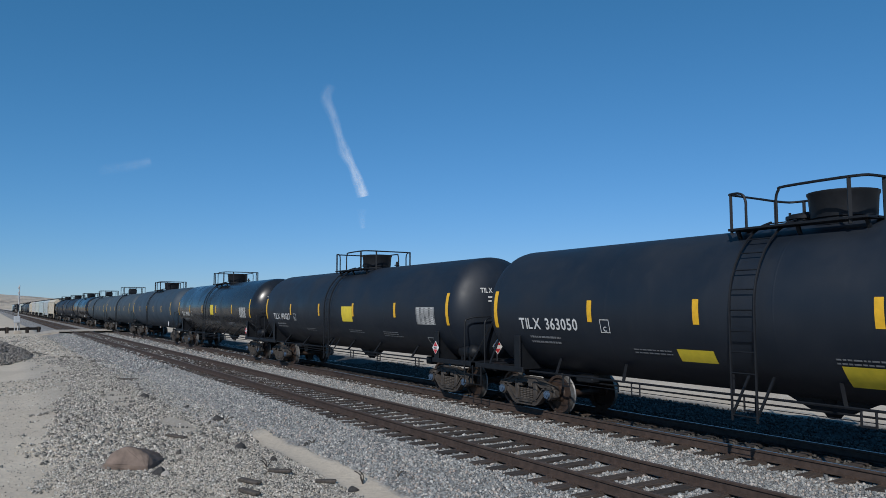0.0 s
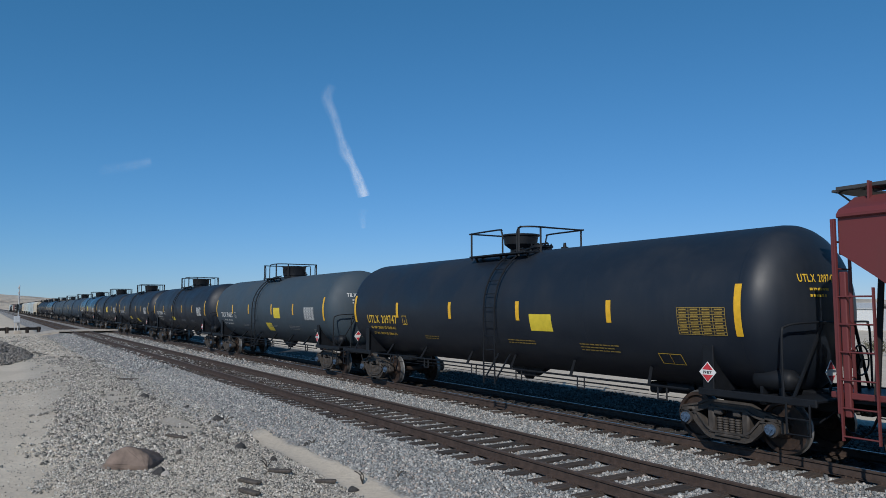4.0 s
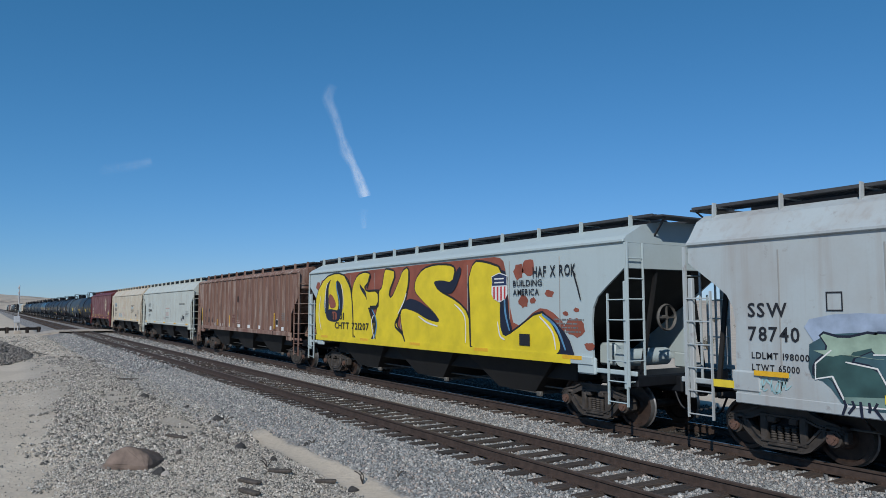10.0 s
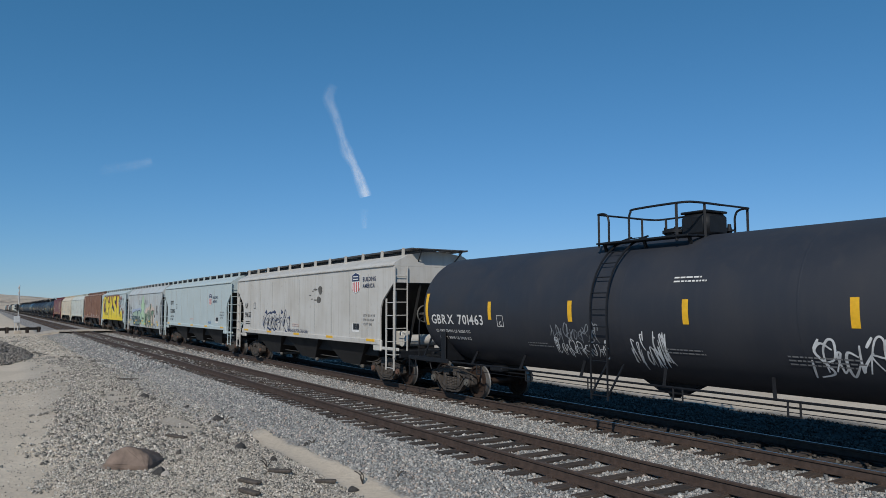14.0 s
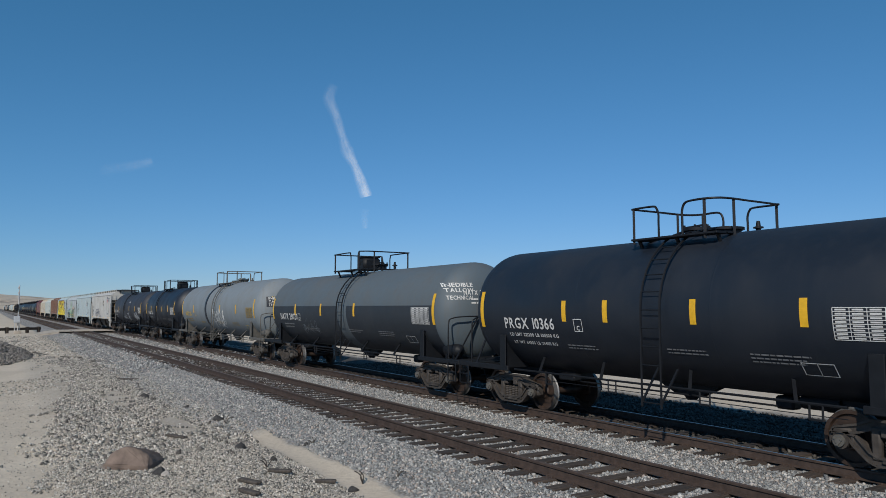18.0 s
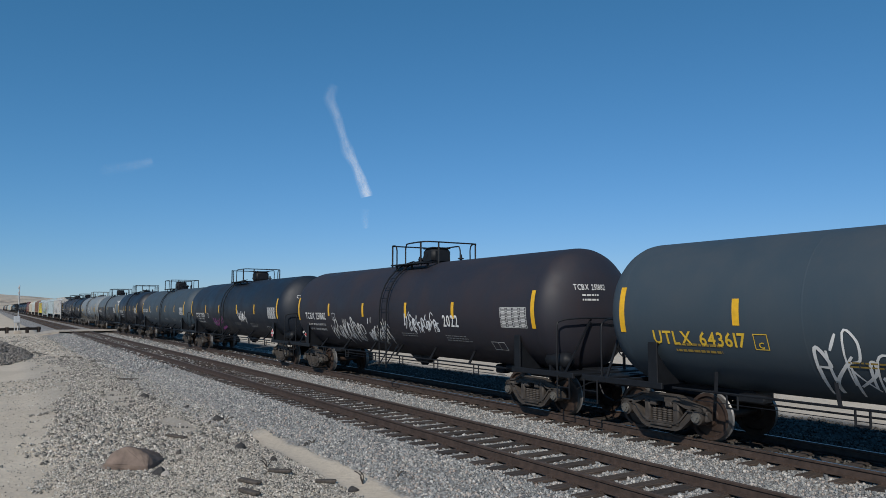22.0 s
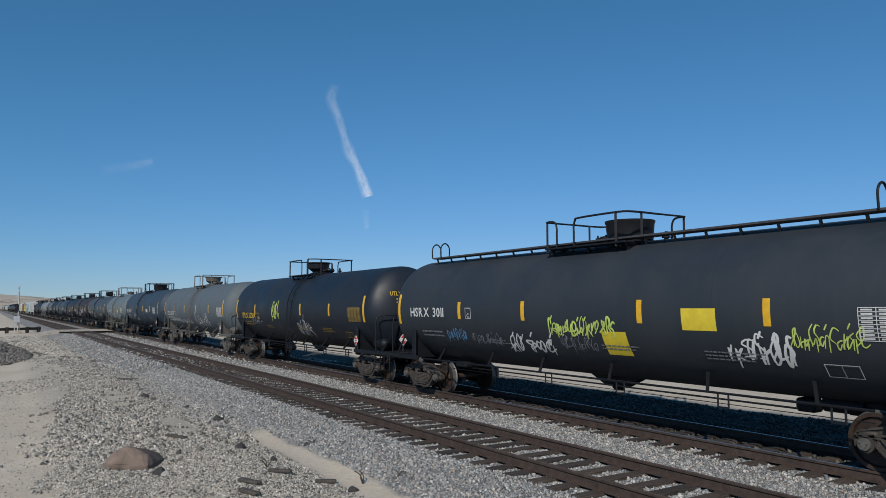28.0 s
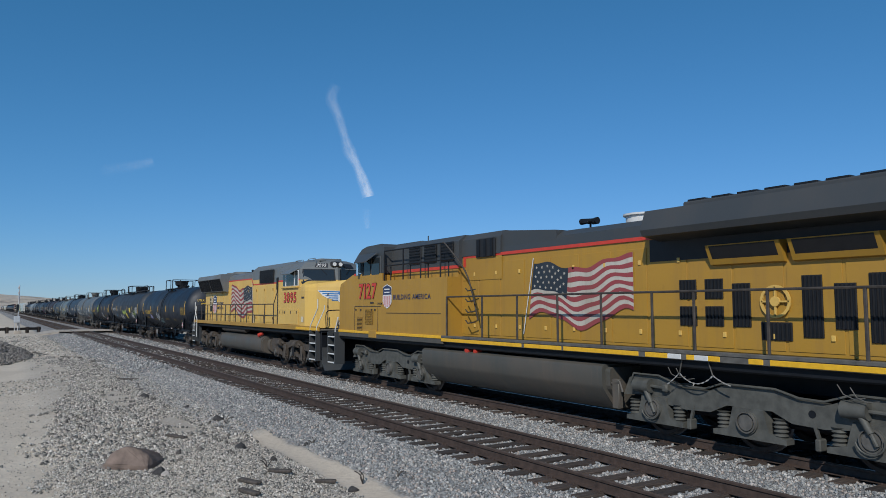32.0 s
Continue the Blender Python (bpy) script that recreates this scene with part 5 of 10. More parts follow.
    # end gear
    for k in (-1, 1):
        x = k * half
        part("roof_end_walk", Shape().box((x + k * 0.22, 0, 4.46), (0.45, 1.9, 0.04), 0.005).bar((x, -0.7, 4.06), (x + k * 0.4, -0.8, 4.44), 0.04, 0.03).bar((x, 0.7, 4.06), (x + k * 0.4, 0.8, 4.44), 0.04, 0.03), GRATE, car)
        for y in (-1, 1):
            lad = Shape()
            for q, zt in ((0.05, eave), (-0.48, 2.85)):
                lad.bar((x + k * q, y * (HALF_W + 0.02), 0.55), (x + k * q, y * (HALF_W + 0.02), zt), 0.05, 0.025, up=(1, 0, 0))
            for i in range(6):
                z = 0.62 + 0.42 * i
                lad.cyl((x + k * 0.05, y * (HALF_W + 0.03), z), (x - k * 0.48, y * (HALF_W + 0.03), z), 0.014, 6)
            part("side_ladder", lad, paint_m, car)
            lad = Shape()
            for q in (0.02, -0.44):
                lad.bar((x + k * 0.09, y * (HALF_W + q), 0.95), (x + k * 0.09, y * (HALF_W + q), eave), 0.025, 0.045, up=(1, 0, 0))
            for i in range(7):
                lad.cyl((x + k * 0.09, y * (HALF_W + 0.02), 1.05 + 0.42 * i), (x + k * 0.09, y * (HALF_W - 0.44), 1.05 + 0.42 * i), 0.014, 6)
            part("end_ladder", lad, paint_m, car)
            part("corner_post", Shape().box((x - k * 0.02, y * (HALF_W - 0.04), 2.0), (0.10, 0.09, 2.2), 0.015), paint_m, car)
            part("sill_bracket", Shape().box((x - k * 1.15, y * (HALF_W - 0.02), 1.30), (0.55, 0.10, 0.36), 0.03).box((x - k * 0.4, y * (HALF_W - 0.05), 1.22), (1.3, 0.05, 0.10), 0.015), sill_m, car)
            strut = Shape().bar((x - k * 0.1, y * 0.55, 3.35), (x - k * 0.15, y * 1.0, 1.15), 0.08, 0.06)
            # Struts go black along with the body, their shade painted in.
            part("end_strut", strut, BLACK_PAINT_AND_SHADE if black else paint_m, car)
        part("end_platform", Shape().box((x - k * 0.35, 0, 1.14), (1.0, 3.0, 0.06), 0.01).box((x + k * 0.10, 0, 1.05), (0.12, 2.9, 0.22), 0.02), STEEL_BLACK, car)
        part("centre_sill", Shape().box((x - k * 1.3, 0, 0.95), (3.2, 0.6, 0.34), 0.03), STEEL_BLACK, car)
        if k > 0:
            part("brake_wheel", Shape().lathe([(x + 0.16, 0.24), (x + 0.20, 0.27), (x + 0.16, 0.29), (x + 0.12, 0.27)], (0, -0.55, 2.35), "x", 18, close=False).bar((x + 0.16, -0.81, 2.35), (x + 0.16, -0.29, 2.35), 0.03, 0.03).bar((x + 0.16, -0.55, 2.09), (x + 0.16, -0.55, 2.61), 0.03, 0.03, up=(1, 0, 0)).cyl((x - 0.05, -0.55, 2.35), (x + 0.18, -0.55, 2.35), 0.05, 8), STEEL_GREY, car)
            part("brake_reservoir", Shape().cyl((x - 0.9, -0.8, 1.45), (x - 0.9, 0.6, 1.45), 0.20, 14).box((x - 1.5, -0.4, 1.5), (0.5, 0.5, 0.5), 0.05), paint_m, car)
        build_truck(car, k * (half - 1.45), casting, cap)
        build_coupler(car, k * (half + 0.52), k)
    # discharge pockets
    span = (2 * slope + 1.2) / 3
    for i in range(3):
        x = -slope - 0.6 + span * (i + 0.5)
        a, b = span * 0.47, 0.74
        vs = [(x - a, -1.45, 1.46), (x + a, -1.45, 1.46), (x + a, 1.45, 1.46), (x - a, 1.45, 1.46), (x - b, -1.08, 0.48), (x + b, -1.08, 0.48), (x + b, 1.08, 0.48), (x - b, 1.08, 0.48)]
        part("discharge_hopper", Shape().add(vs, [(3, 2, 1, 0), (4, 5, 6, 7), (0, 1, 5, 4), (1, 2, 6, 5), (2, 3, 7, 6), (3, 0, 4, 7)]), BLACK_PAINT_AND_SHADE, car)
        gate = Shape().box((x, 0, 0.44), (1.5, 1.55, 0.09), 0.02).tube([(x - 0.55, -1.05, 0.50), (x + 0.9, -1.05, 0.46)], 0.025).box((x + 0.9, -1.06, 0.44), (0.16, 0.10, 0.12), 0.02)
        part("outlet_gate", gate, STEEL_GREY, car)
    part("body_sill", Shape().box((0, 0, 1.17), (2 * slope + 1.6, 2.3, 0.62), 0.03), BLACK_PAINT_AND_SHADE, car)
    part("train_pipe", Shape().tube([(-half + 2.4, -0.9, 0.62), (half - 2.4, -0.9, 0.62)], 0.022), STEEL_GREY, car)
    # markings
    if yellow:
        for i in range(5):
            x = -half + 1.35 + (2 * half - 3.2) * i / 4
            part("reflector", Shape().box((x + 0.3, -HALF_W - 0.064, 1.46), (0.62, 0.008, 0.085)), YELLOW_STRIPE, body, "yellow reflective strip")
    tx, mw, nw, th = text
    if mark:
        letters(body, mark, mw, th, on_side(-half + tx, rows[0]), mark_m, "letter of the reporting mark")
        letters(body, number, nw, th, on_side(-half + tx, rows[1]), mark_m, "figure of the car number")
    if loads:
        for i, row in enumerate(loads):
            part("lettering", text_shape(row, 0.085 * len(row), 0.11, on_side(-half + tx + 0.05, rows[1] - 0.30 - 0.2 * i)), mark_m, body, "load limit figures")
    elif mark:
        part("load_lines", bars_shape(0.95, 0.20, 2, on_side(-half + tx + 0.1, rows[1] - 0.36), rng), mark_m, body)
    if mark:
        part("plate_box", frame_shape(0.26, 0.30, 0.022, on_side(-half + tx + nw + 0.45, 2.5)), mark_m, body)
    part("stencil_box", flat(half - 3.1, half - 2.55, 1.70, 2.02, 0.006), LOGO_WHITE, body, "white panel with black squares")
    for u in (0.05, 0.30):
        part("stencil_cell", flat(half - 3.08 + u, half - 2.85 + u, 1.78, 2.0, 0.012), BLACK_MARK, body)
    if sizes:
        for i, row in enumerate(sizes):
            part("lettering", text_shape(row, 0.062 * len(row), 0.085, on_side(half - 2.2, 2.25 - 0.15 * i)), FAINT_MARK, body, "faded size figures")
    else:
        part("stencil_lines", bars_shape(1.0, 0.36, 4, on_side(half - 2.2, 1.98), rng), FAINT_MARK if mark_m == BLACK_MARK else mark_m, body)
    part("stencil_lines", bars_shape(1.0, 0.16, 2, on_side(-0.6, 1.75), rng), FADED_RED, body)
    TRAIN.append((car, (at0 + at1) / 2, half + 0.6))
    return car, body, half, rng


def painted(body, outline, m, off, name="sprayed_field", label="", shift=(0, 0)):
    """A flat painted area with rounded corners on the near side."""
    n = len(outline)
    pts = []
    for i, (x, z) in enumerate(outline):
        a, b = outline[i - 1], outline[(i + 1) % n]
        for q in (a, b):
            pts.append((x + (q[0] - x) * 0.22 + shift[0], z + (q[1] - z) * 0.22 + shift[1]))
    return part(name, Shape().add([(x, -HALF_W - off, z) for x, z in pts], [tuple(range(len(pts)))]), m, body, label)


def blob(body, x, z, r, m, seed, off=0.007, flat_k=1.0):
    rng = random.Random(seed)
    p = on_side(x, z, off)
    part("sprayed_cloud", Shape().add([p(0, 0)] + [p(r * rng.uniform(0.75, 1.2) * math.cos(a), flat_k * r * rng.uniform(0.75, 1.2) * math.sin(a)) for a in [2 * math.pi * i / 14 for i in range(14)]], [(0, i + 1, (i + 1) % 14 + 1) for i in range(14)]), m, body)

# ---- locomotives ----
LOCO_YELLOW = paint("loco_yellow", (0.68, 0.44, 0.105), 0.45, (0.40, 0.25, 0.10), 0.35, 0.35, grain=0.12, rust=0.25)
LOCO_AMBER = paint("loco_deep_yellow", (0.405, 0.225, 0.028), 0.45, (0.24, 0.14, 0.05), 0.4, 0.4, grain=0.12, rust=0.2)
LOCO_GREY = paint("loco_grey", (0.145, 0.155, 0.155), 0.45, (0.10, 0.09, 0.08), 0.3, 0.25)
LOCO_DARK = paint("loco_dark_grey", (0.050, 0.055, 0.058), 0.45, (0.08, 0.07, 0.06), 0.3, 0.25)
LOCO_RED = plain("loco_red_line", (0.55, 0.05, 0.03), 0.5, vary=0.1)
LOCO_TANK = paint("loco_tank_grey", (0.072, 0.072, 0.063), 0.55, (0.15, 0.11, 0.08), 0.5, 0.5)
LOCO_TRUCK = plain("loco_truck_grey", (0.083, 0.083, 0.073), 0.65, vary=0.3)
LOCO_TRUCK_B = plain("loco_truck_brown", (0.074, 0.060, 0.047), 0.7, vary=0.35)
SILVER = plain("white_rail_paint", (0.62, 0.62, 0.60), 0.5, vary=0.1)
FLAG_WHITE = paint("flag_faded_white", (0.52, 0.48, 0.41), 0.55, (0.25, 0.20, 0.14), 0.5, 0.5)
FLAG_RED = paint("flag_faded_red", (0.30, 0.055, 0.06), 0.55, (0.16, 0.08, 0.06), 0.4, 0.5)
FLAG_NAVY = paint("flag_faded_navy", (0.018, 0.028, 0.040), 0.5, (0.06, 0.06, 0.06), 0.4, 0.4)
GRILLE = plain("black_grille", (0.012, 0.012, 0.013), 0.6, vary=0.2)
CHAIN = plain("pale_chain", (0.45, 0.43, 0.40), 0.5, 0.4)
ROTOR = plain("black_window_rubber", (0.01, 0.01, 0.01), 0.5)


def glass_material():
    ma, nd, lk, bs = nodes_of("dark_window_glass")
    bs.inputs["Base Color"].default_value = (0.02, 0.026, 0.03, 1)
    bs.inputs["Roughness"].default_value = 0.06
    bs.inputs["IOR"].default_value = 1.5
    return ma


GLASS = glass_material()


def loco_truck(car, x, casting, spacing=2.05, spin=True):
    """Three-axle truck."""
    base = Shape().box((0, 0, 0.62), (4.6, 1.7, 0.3), 0.05)
    truck = part("truck", base, STEEL_BLACK, car, at=(x, 0, 0))
    for y in (-1, 1):
        s = Shape()
        s.prism([(-2.95, 0.74), (-2.78, 1.10), (-2.60, 1.16), (-1.85, 1.16), (-1.45, 1.00), (-0.85, 1.00), (-0.50, 1.14), (0.55, 1.14), (0.95, 1.02), (1.45, 1.00), (1.85, 1.16), (2.60, 1.16), (2.78, 1.10), (2.95, 0.80), (2.45, 0.78), (1.75, 0.64), (1.35, 0.60), (0.8, 0.62), (0.45, 0.78), (-0.45, 0.78), (-0.8, 0.62), (-1.35, 0.60), (-1.75, 0.64), (-2.45, 0.78)], y * 1.02, y * 1.20, "y")
        for a in (-spacing, 0, spacing):
            s.prism([(a - 0.40, 0.40), (a - 0.30, 0.78), (a + 0.30, 0.78), (a + 0.40, 0.40), (a + 0.72, 0.34), (a + 0.72, 0.25), (a - 0.72, 0.25), (a - 0.72, 0.34)], y * 1.02, y * 1.24, "y")
            s.cyl((a, y * 1.2, 0.54), (a, y * 1.28, 0.54), 0.205, 18)
        for k in (-1, 1):
            a = k * spacing
            part("brake_cylinder", Shape().cyl((a - 0.42, y * 1.27, 0.98), (a - 0.02, y * 1.27, 0.98), 0.14, 14).cyl((a - 0.02, y * 1.27, 0.98), (a + 0.30, y * 1.27, 0.97), 0.035, 8).box((a + 0.34, y * 1.26, 0.97), (0.14, 0.12, 0.16), 0.03), casting, truck)
            part("damper", Shape().cyl((a - 0.20, y * 1.31, 1.02), (a + 0.02, y * 1.33, 0.66), 0.055, 10).cyl((a + 0.0, y * 1.33, 0.70), (a + 0.10, y * 1.33, 0.48), 0.035, 8), casting, truck)
            part("bearing_hose", Shape().tube([(a + 0.22 * math.cos(radians(q)), y * 1.34, 0.54 + 0.20 * math.sin(radians(q))) for q in range(190, 371, 20)], 0.016), casting, truck)
            part("brake_hanger", Shape().box((a - k * 0.86, y * 1.16, 0.34), (0.10, 0.20, 0.20), 0.02).bar((a - k * 0.86, y * 1.18, 0.40), (a - k * 0.95, y * 1.18, 0.70), 0.05, 0.05), casting, truck)
        part("sand_pipe", Shape().tube([(-2.7, y * 1.24, 1.03), (-2.62, y * 1.25, 1.20), (-1.95, y * 1.25, 1.20), (-1.45, y * 1.25, 1.05), (-0.85, y * 1.25, 1.05), (-0.5, y * 1.25, 1.17), (0.55, y * 1.25, 1.17), (0.98, y * 1.25, 1.06), (1.4, y * 1.25, 1.05), (1.85, y * 1.25, 1.20), (2.7, y * 1.24, 1.19)], 0.020), casting, truck)
        part("frame_hole", Shape().cyl((1.16, y * 1.19, 0.82), (1.16, y * 1.206, 0.82), 0.065, 12), STEEL_BLACK, truck)
        frame_ob = part("side_frame", s, casting, truck)
        for a in (-spacing, 0, spacing):
            for q in (-0.56, 0.56):
                if abs(a + q) < 2.8:
                    part("coil_spring", Shape().lathe([(0.35 + 0.035 * i, 0.125 if i % 2 else 0.085) for i in range(10)], (a + q, y * 1.13, 0), "z", 12), casting, truck)
            part("bearing_cap", Shape().cyl((a, y * 1.28, 0.54), (a, y * 1.31, 0.54), 0.14, 14).lathe([(y * 1.28, 0.17), (y * 1.32, 0.17), (y * 1.32, 0.185), (y * 1.28, 0.19)], (a, 0, 0.54), "y", 16, close=False), STEEL_GREY, truck)
    for a in (-spacing, 0, spacing):
        ws = part("wheelset", WHEELSET, None, truck, "steel wheels on an axle", at=Matrix.Translation((a, 0, 0.533)) @ Matrix.Scale(1.16, 4))
        if spin:
            SPIN.append((ws, car, x + a))
    return truck


def radial_truck(car, x, casting, spacing=2.08):
    """Three-axle steering truck: separate beams, blocks, links and safety chains."""
    truck = part("truck", Shape().box((0, 0, 0.66), (4.4, 1.7, 0.26), 0.05), STEEL_BLACK, car, at=(x, 0, 0))
    for y in (-1, 1):
        s = Shape()
        for k in (-1, 1):
            s.prism([(k * 2.95, 0.80), (k * 2.92, 1.02), (k * 2.72, 1.12), (k * 2.05, 1.14), (k * 1.80, 1.02), (k * 1.18, 0.98), (k * 1.18, 0.76), (k * 1.65, 0.72), (k * 2.35, 0.84), (k * 2.60, 0.78)], y * 1.02, y * 1.20, "y")
            s.prism([(k * 1.18, 0.98), (k * 0.72, 1.02), (k * 0.45, 1.12), (0, 1.13), (0, 0.86), (k * 0.40, 0.84), (k * 0.75, 0.74), (k * 1.18, 0.76)], y * 1.02, y * 1.17, "y")
            s.prism([(k * 2.70, 0.92), (k * 2.40, 0.92), (k * 2.32, 0.60), (k * 2.78, 0.60)], y * 1.08, y * 1.22, "y")
        part("side_frame", s, casting, truck)
        for a in (-spacing, 0, spacing):
            box = Shape().prism([(a - 0.34, 0.40), (a - 0.30, 0.72), (a - 0.16, 0.80), (a + 0.16, 0.80), (a + 0.30, 0.72), (a + 0.34, 0.40), (a + 0.18, 0.30), (a - 0.18, 0.30)], y * 1.08, y * 1.22, "y")
            part("axle_box", box.cyl((a, y * 1.2, 0.54), (a, y * 1.29, 0.54), 0.16, 18), casting, truck)
            part("bearing_cap", Shape().cyl((a, y * 1.29, 0.54), (a, y * 1.32, 0.54), 0.085, 12).lathe([(y * 1.28, 0.115), (y * 1.325, 0.115), (y * 1.325, 0.135), (y * 1.28, 0.14)], (a, 0, 0.54), "y", 16, close=False), STEEL_GREY, truck)
        for a in (-0.92, 1.12):
            part("guide_block", Shape().box((a, y * 1.20, 0.60), (0.24, 0.20, 0.62), 0.03).box((a, y * 1.24, 0.36), (0.34, 0.16, 0.14), 0.03), casting, truck)
            part("traction_link", Shape().bar((a - 0.80, y * 1.22, 0.52), (a - 0.16, y * 1.22, 0.46), 0.10, 0.12).cyl((a - 0.78, y * 1.16, 0.52), (a - 0.78, y * 1.30, 0.52), 0.11, 12), casting, truck)
            chain = spline([(a + 0.14, y * 1.30, 0.62), (a + 0.24, y * 1.33, 0.34), (a + 0.42, y * 1.33, 0.22), (a + 0.52, y * 1.30, 0.46)], 5)
            links = Shape()
            for i, (p, q) in enumerate(zip(chain, chain[1:])):
                links.bar(p, q, 0.040 if i % 2 else 0.014, 0.014 if i % 2 else 0.040)
            part("safety_chain", links, casting, truck)
        for a in (-1.35, 1.50):
            part("rubber_spring", Shape().lathe([(1.10 + 0.03 * i, (0.34 if i % 2 else 0.27) - 0.02 * i) for i in range(9)], (a, y * 0.98, 0), "z", 18), STEEL_BLACK, truck)
        for a in (-1.55, 0.52):
            part("brake_cylinder", Shape().cyl((a - 0.18, y * 1.26, 0.96), (a + 0.20, y * 1.26, 0.98), 0.15, 14).cyl((a + 0.20, y * 1.26, 0.98), (a + 0.50, y * 1.26, 0.94), 0.05, 8).box((a - 0.24, y * 1.24, 0.94), (0.14, 0.16, 0.26), 0.03), casting, truck)
        part("damper", Shape().cyl((0.30, y * 1.30, 1.00), (0.32, y * 1.32, 0.50), 0.06, 10), STEEL_BLACK, truck)
        part("sand_pipe", Shape().tube([(-2.8, y * 1.2, 1.14), (-2.95, y * 1.2, 0.9), (-2.86, y * 1.05, 0.3)], 0.022), casting, truck)
    for a in (-spacing, 0, spacing):
        ws = part("wheelset", WHEELSET, None, truck, "steel wheels on an axle", at=Matrix.Translation((a, 0, 0.533)) @ Matrix.Scale(1.16, 4))
        SPIN.append((ws, car, x + a))
    return truck


def handrail(car, xs, z0, z1, y, material):
    for x in xs:
        part("rail_post", Shape().box((x, y, (z0 + z1) / 2), (0.055, 0.04, z1 - z0), 0.01), material, car)
    part("handrail", Shape().tube([(xs[0], y, z1), (xs[-1], y, z1)], 0.024), material, car)


def flag(body, x0, x1, z0, z1, y, left_canton, seed):
    """A waving striped flag painted on the hood."""
    rows, cols = 13, 26

    def point(i, j, off):
        u, v = i / cols, j / rows
        wave = 0.20 * math.sin(u * 7.6 + 0.5) * (0.35 + 0.65 * u if left_canton else 1.0 - 0.65 * u)
        h = (z0 + (z1 - z0) * (0.10 + 0.80 * v)) + wave + 0.07 * math.sin(9 * u + 2 * v) + 0.035 * math.sin(23 * u + 5 * v + seed)
        lean = 0.22 * (0.5 - v) * (1 if left_canton else -1)
        return (x0 + (x1 - x0) * u - lean * (1 - u if left_canton else u), y - off, h)

    def patch(i0, i1, j0, j1, off):
        vs = [point(i, j, off) for j in (j0, j1) for i in range(i0, i1 + 1)]
        n = i1 - i0 + 1
        return vs, [(i, i + 1, n + i + 1, n + i) for i in range(n - 1)]
    vs, fs = [], []
    base = Shape()
    for j in range(rows):
        base.add(*patch(0, cols, j, j + 1, 0.006))
    ob = part("painted_flag", base, FLAG_WHITE, body, "faded striped flag with starred blue canton")
    for j in range(0, rows, 2):
        part("red_stripe", Shape().add(*patch(0, cols, j, j + 1, 0.010)), FLAG_RED, ob)
    c0, c1 = (0, 10) if left_canton else (cols - 10, cols)
    canton = Shape()
    for j in range(6, rows):
        canton.add(*patch(c0, c1, j, j + 1, 0.014))
    part("canton", canton, FLAG_NAVY, ob)
    stars = Shape()
    for a in range(5):
        for b in range(6):
            p = Vector(point(c0 + 1 + b * 1.6 + (0.8 if a % 2 else 0), 6.7 + a * 1.3, 0.018))
            if c0 + 1 + b * 1.6 + (0.8 if a % 2 else 0) > c1 - 0.4:
                continue
            stars.add([tuple(p + Vector((q * 0.045 * math.cos(k), 0, q * 0.045 * math.sin(k)))) for k, q in ((math.pi / 2 + i * math.pi / 5, 1 if i % 2 == 0 else 0.45) for i in range(10))], [tuple(range(10))])
    part("stars", stars, FLAG_WHITE, ob)
    pole = point(0 if left_canton else cols, 6, 0)[0]
    k = -1 if left_canton else 1
    part("flag_pole", Shape().bar((pole - 0.10 * k, y - 0.016, z1 + 0.06), (pole + 0.32 * k, y - 0.016, z0 - 0.22), 0.03, 0.004, up=(0, 1, 0)), SILVER, ob)


def numerals(body, word, w, h, x, z, hw, inner, outer, edge):
    """Road number in one colour with an outline in another."""
    rim = Shape()
    for i in range(8):
        a = i * math.pi / 4
        t = text_shape(word, w, h, on_side(x + edge * math.cos(a), z + edge * math.sin(a), 0.008 + 0.0006 * i, hw))
        rim.add(t.v, t.f)
    num = part("road_number", rim, outer, body, "outlined road number")
    part("number_fill", text_shape(word, w, h, on_side(x, z, 0.018, hw)), inner, num)


def louvre(parent, x0, x1, z0, z1, y, n=10, upright=True, name="grille", label="dark louvred grille"):
    g = part(name, Shape().box(((x0 + x1) / 2, y, (z0 + z1) / 2), (x1 - x0, 0.03, z1 - z0), 0.005), GRILLE, parent, label)
    s = Shape()
    for i in range(n):
        f = (i + 0.5) / n
        if upright:
            s.box((x0 + (x1 - x0) * f, y - 0.02, (z0 + z1) / 2), ((x1 - x0) / n * 0.35, 0.03, z1 - z0 - 0.04))
        else:
            s.box(((x0 + x1) / 2, y - 0.02, z0 + (z1 - z0) * f), (x1 - x0 - 0.04, 0.03, (z1 - z0) / n * 0.35))
    part("slats", s, STEEL_BLACK, g)
    return g


def loco_steps(car, x0, x1, y, z_top, gear):
    well = Shape().box(((x0 + x1) / 2, y * 0.93, 1.05), (x1 - x0, 0.05, 1.15), 0.01)
    for x in (x0, x1):
        well.box((x, y, 1.05), (0.04, 0.42, 1.2), 0.01)
    st = part("step_well", well, gear, car)
    for i in range(4):
        part("step", Shape().box(((x0 + x1) / 2, y * 1.02, 0.50 + 0.32 * i), (x1 - x0, 0.30, 0.035), 0.008), gear, st)
        part("step_edge", Shape().box(((x0 + x1) / 2, y * 1.02 - 0.16 * (1 if y > 0 else -1) * -1, 0.50 + 0.32 * i), (x1 - x0, 0.03, 0.05), 0.008), SILVER, st, "white step edge")


TANK_SECTION = [(math.copysign(abs(math.cos(q)) ** 0.55, math.cos(q)) * 1.44, 0.76 + math.copysign(abs(math.sin(q)) ** 0.62, math.sin(q)) * 0.50) for q in [i * math.pi / 14 for i in range(28)]]


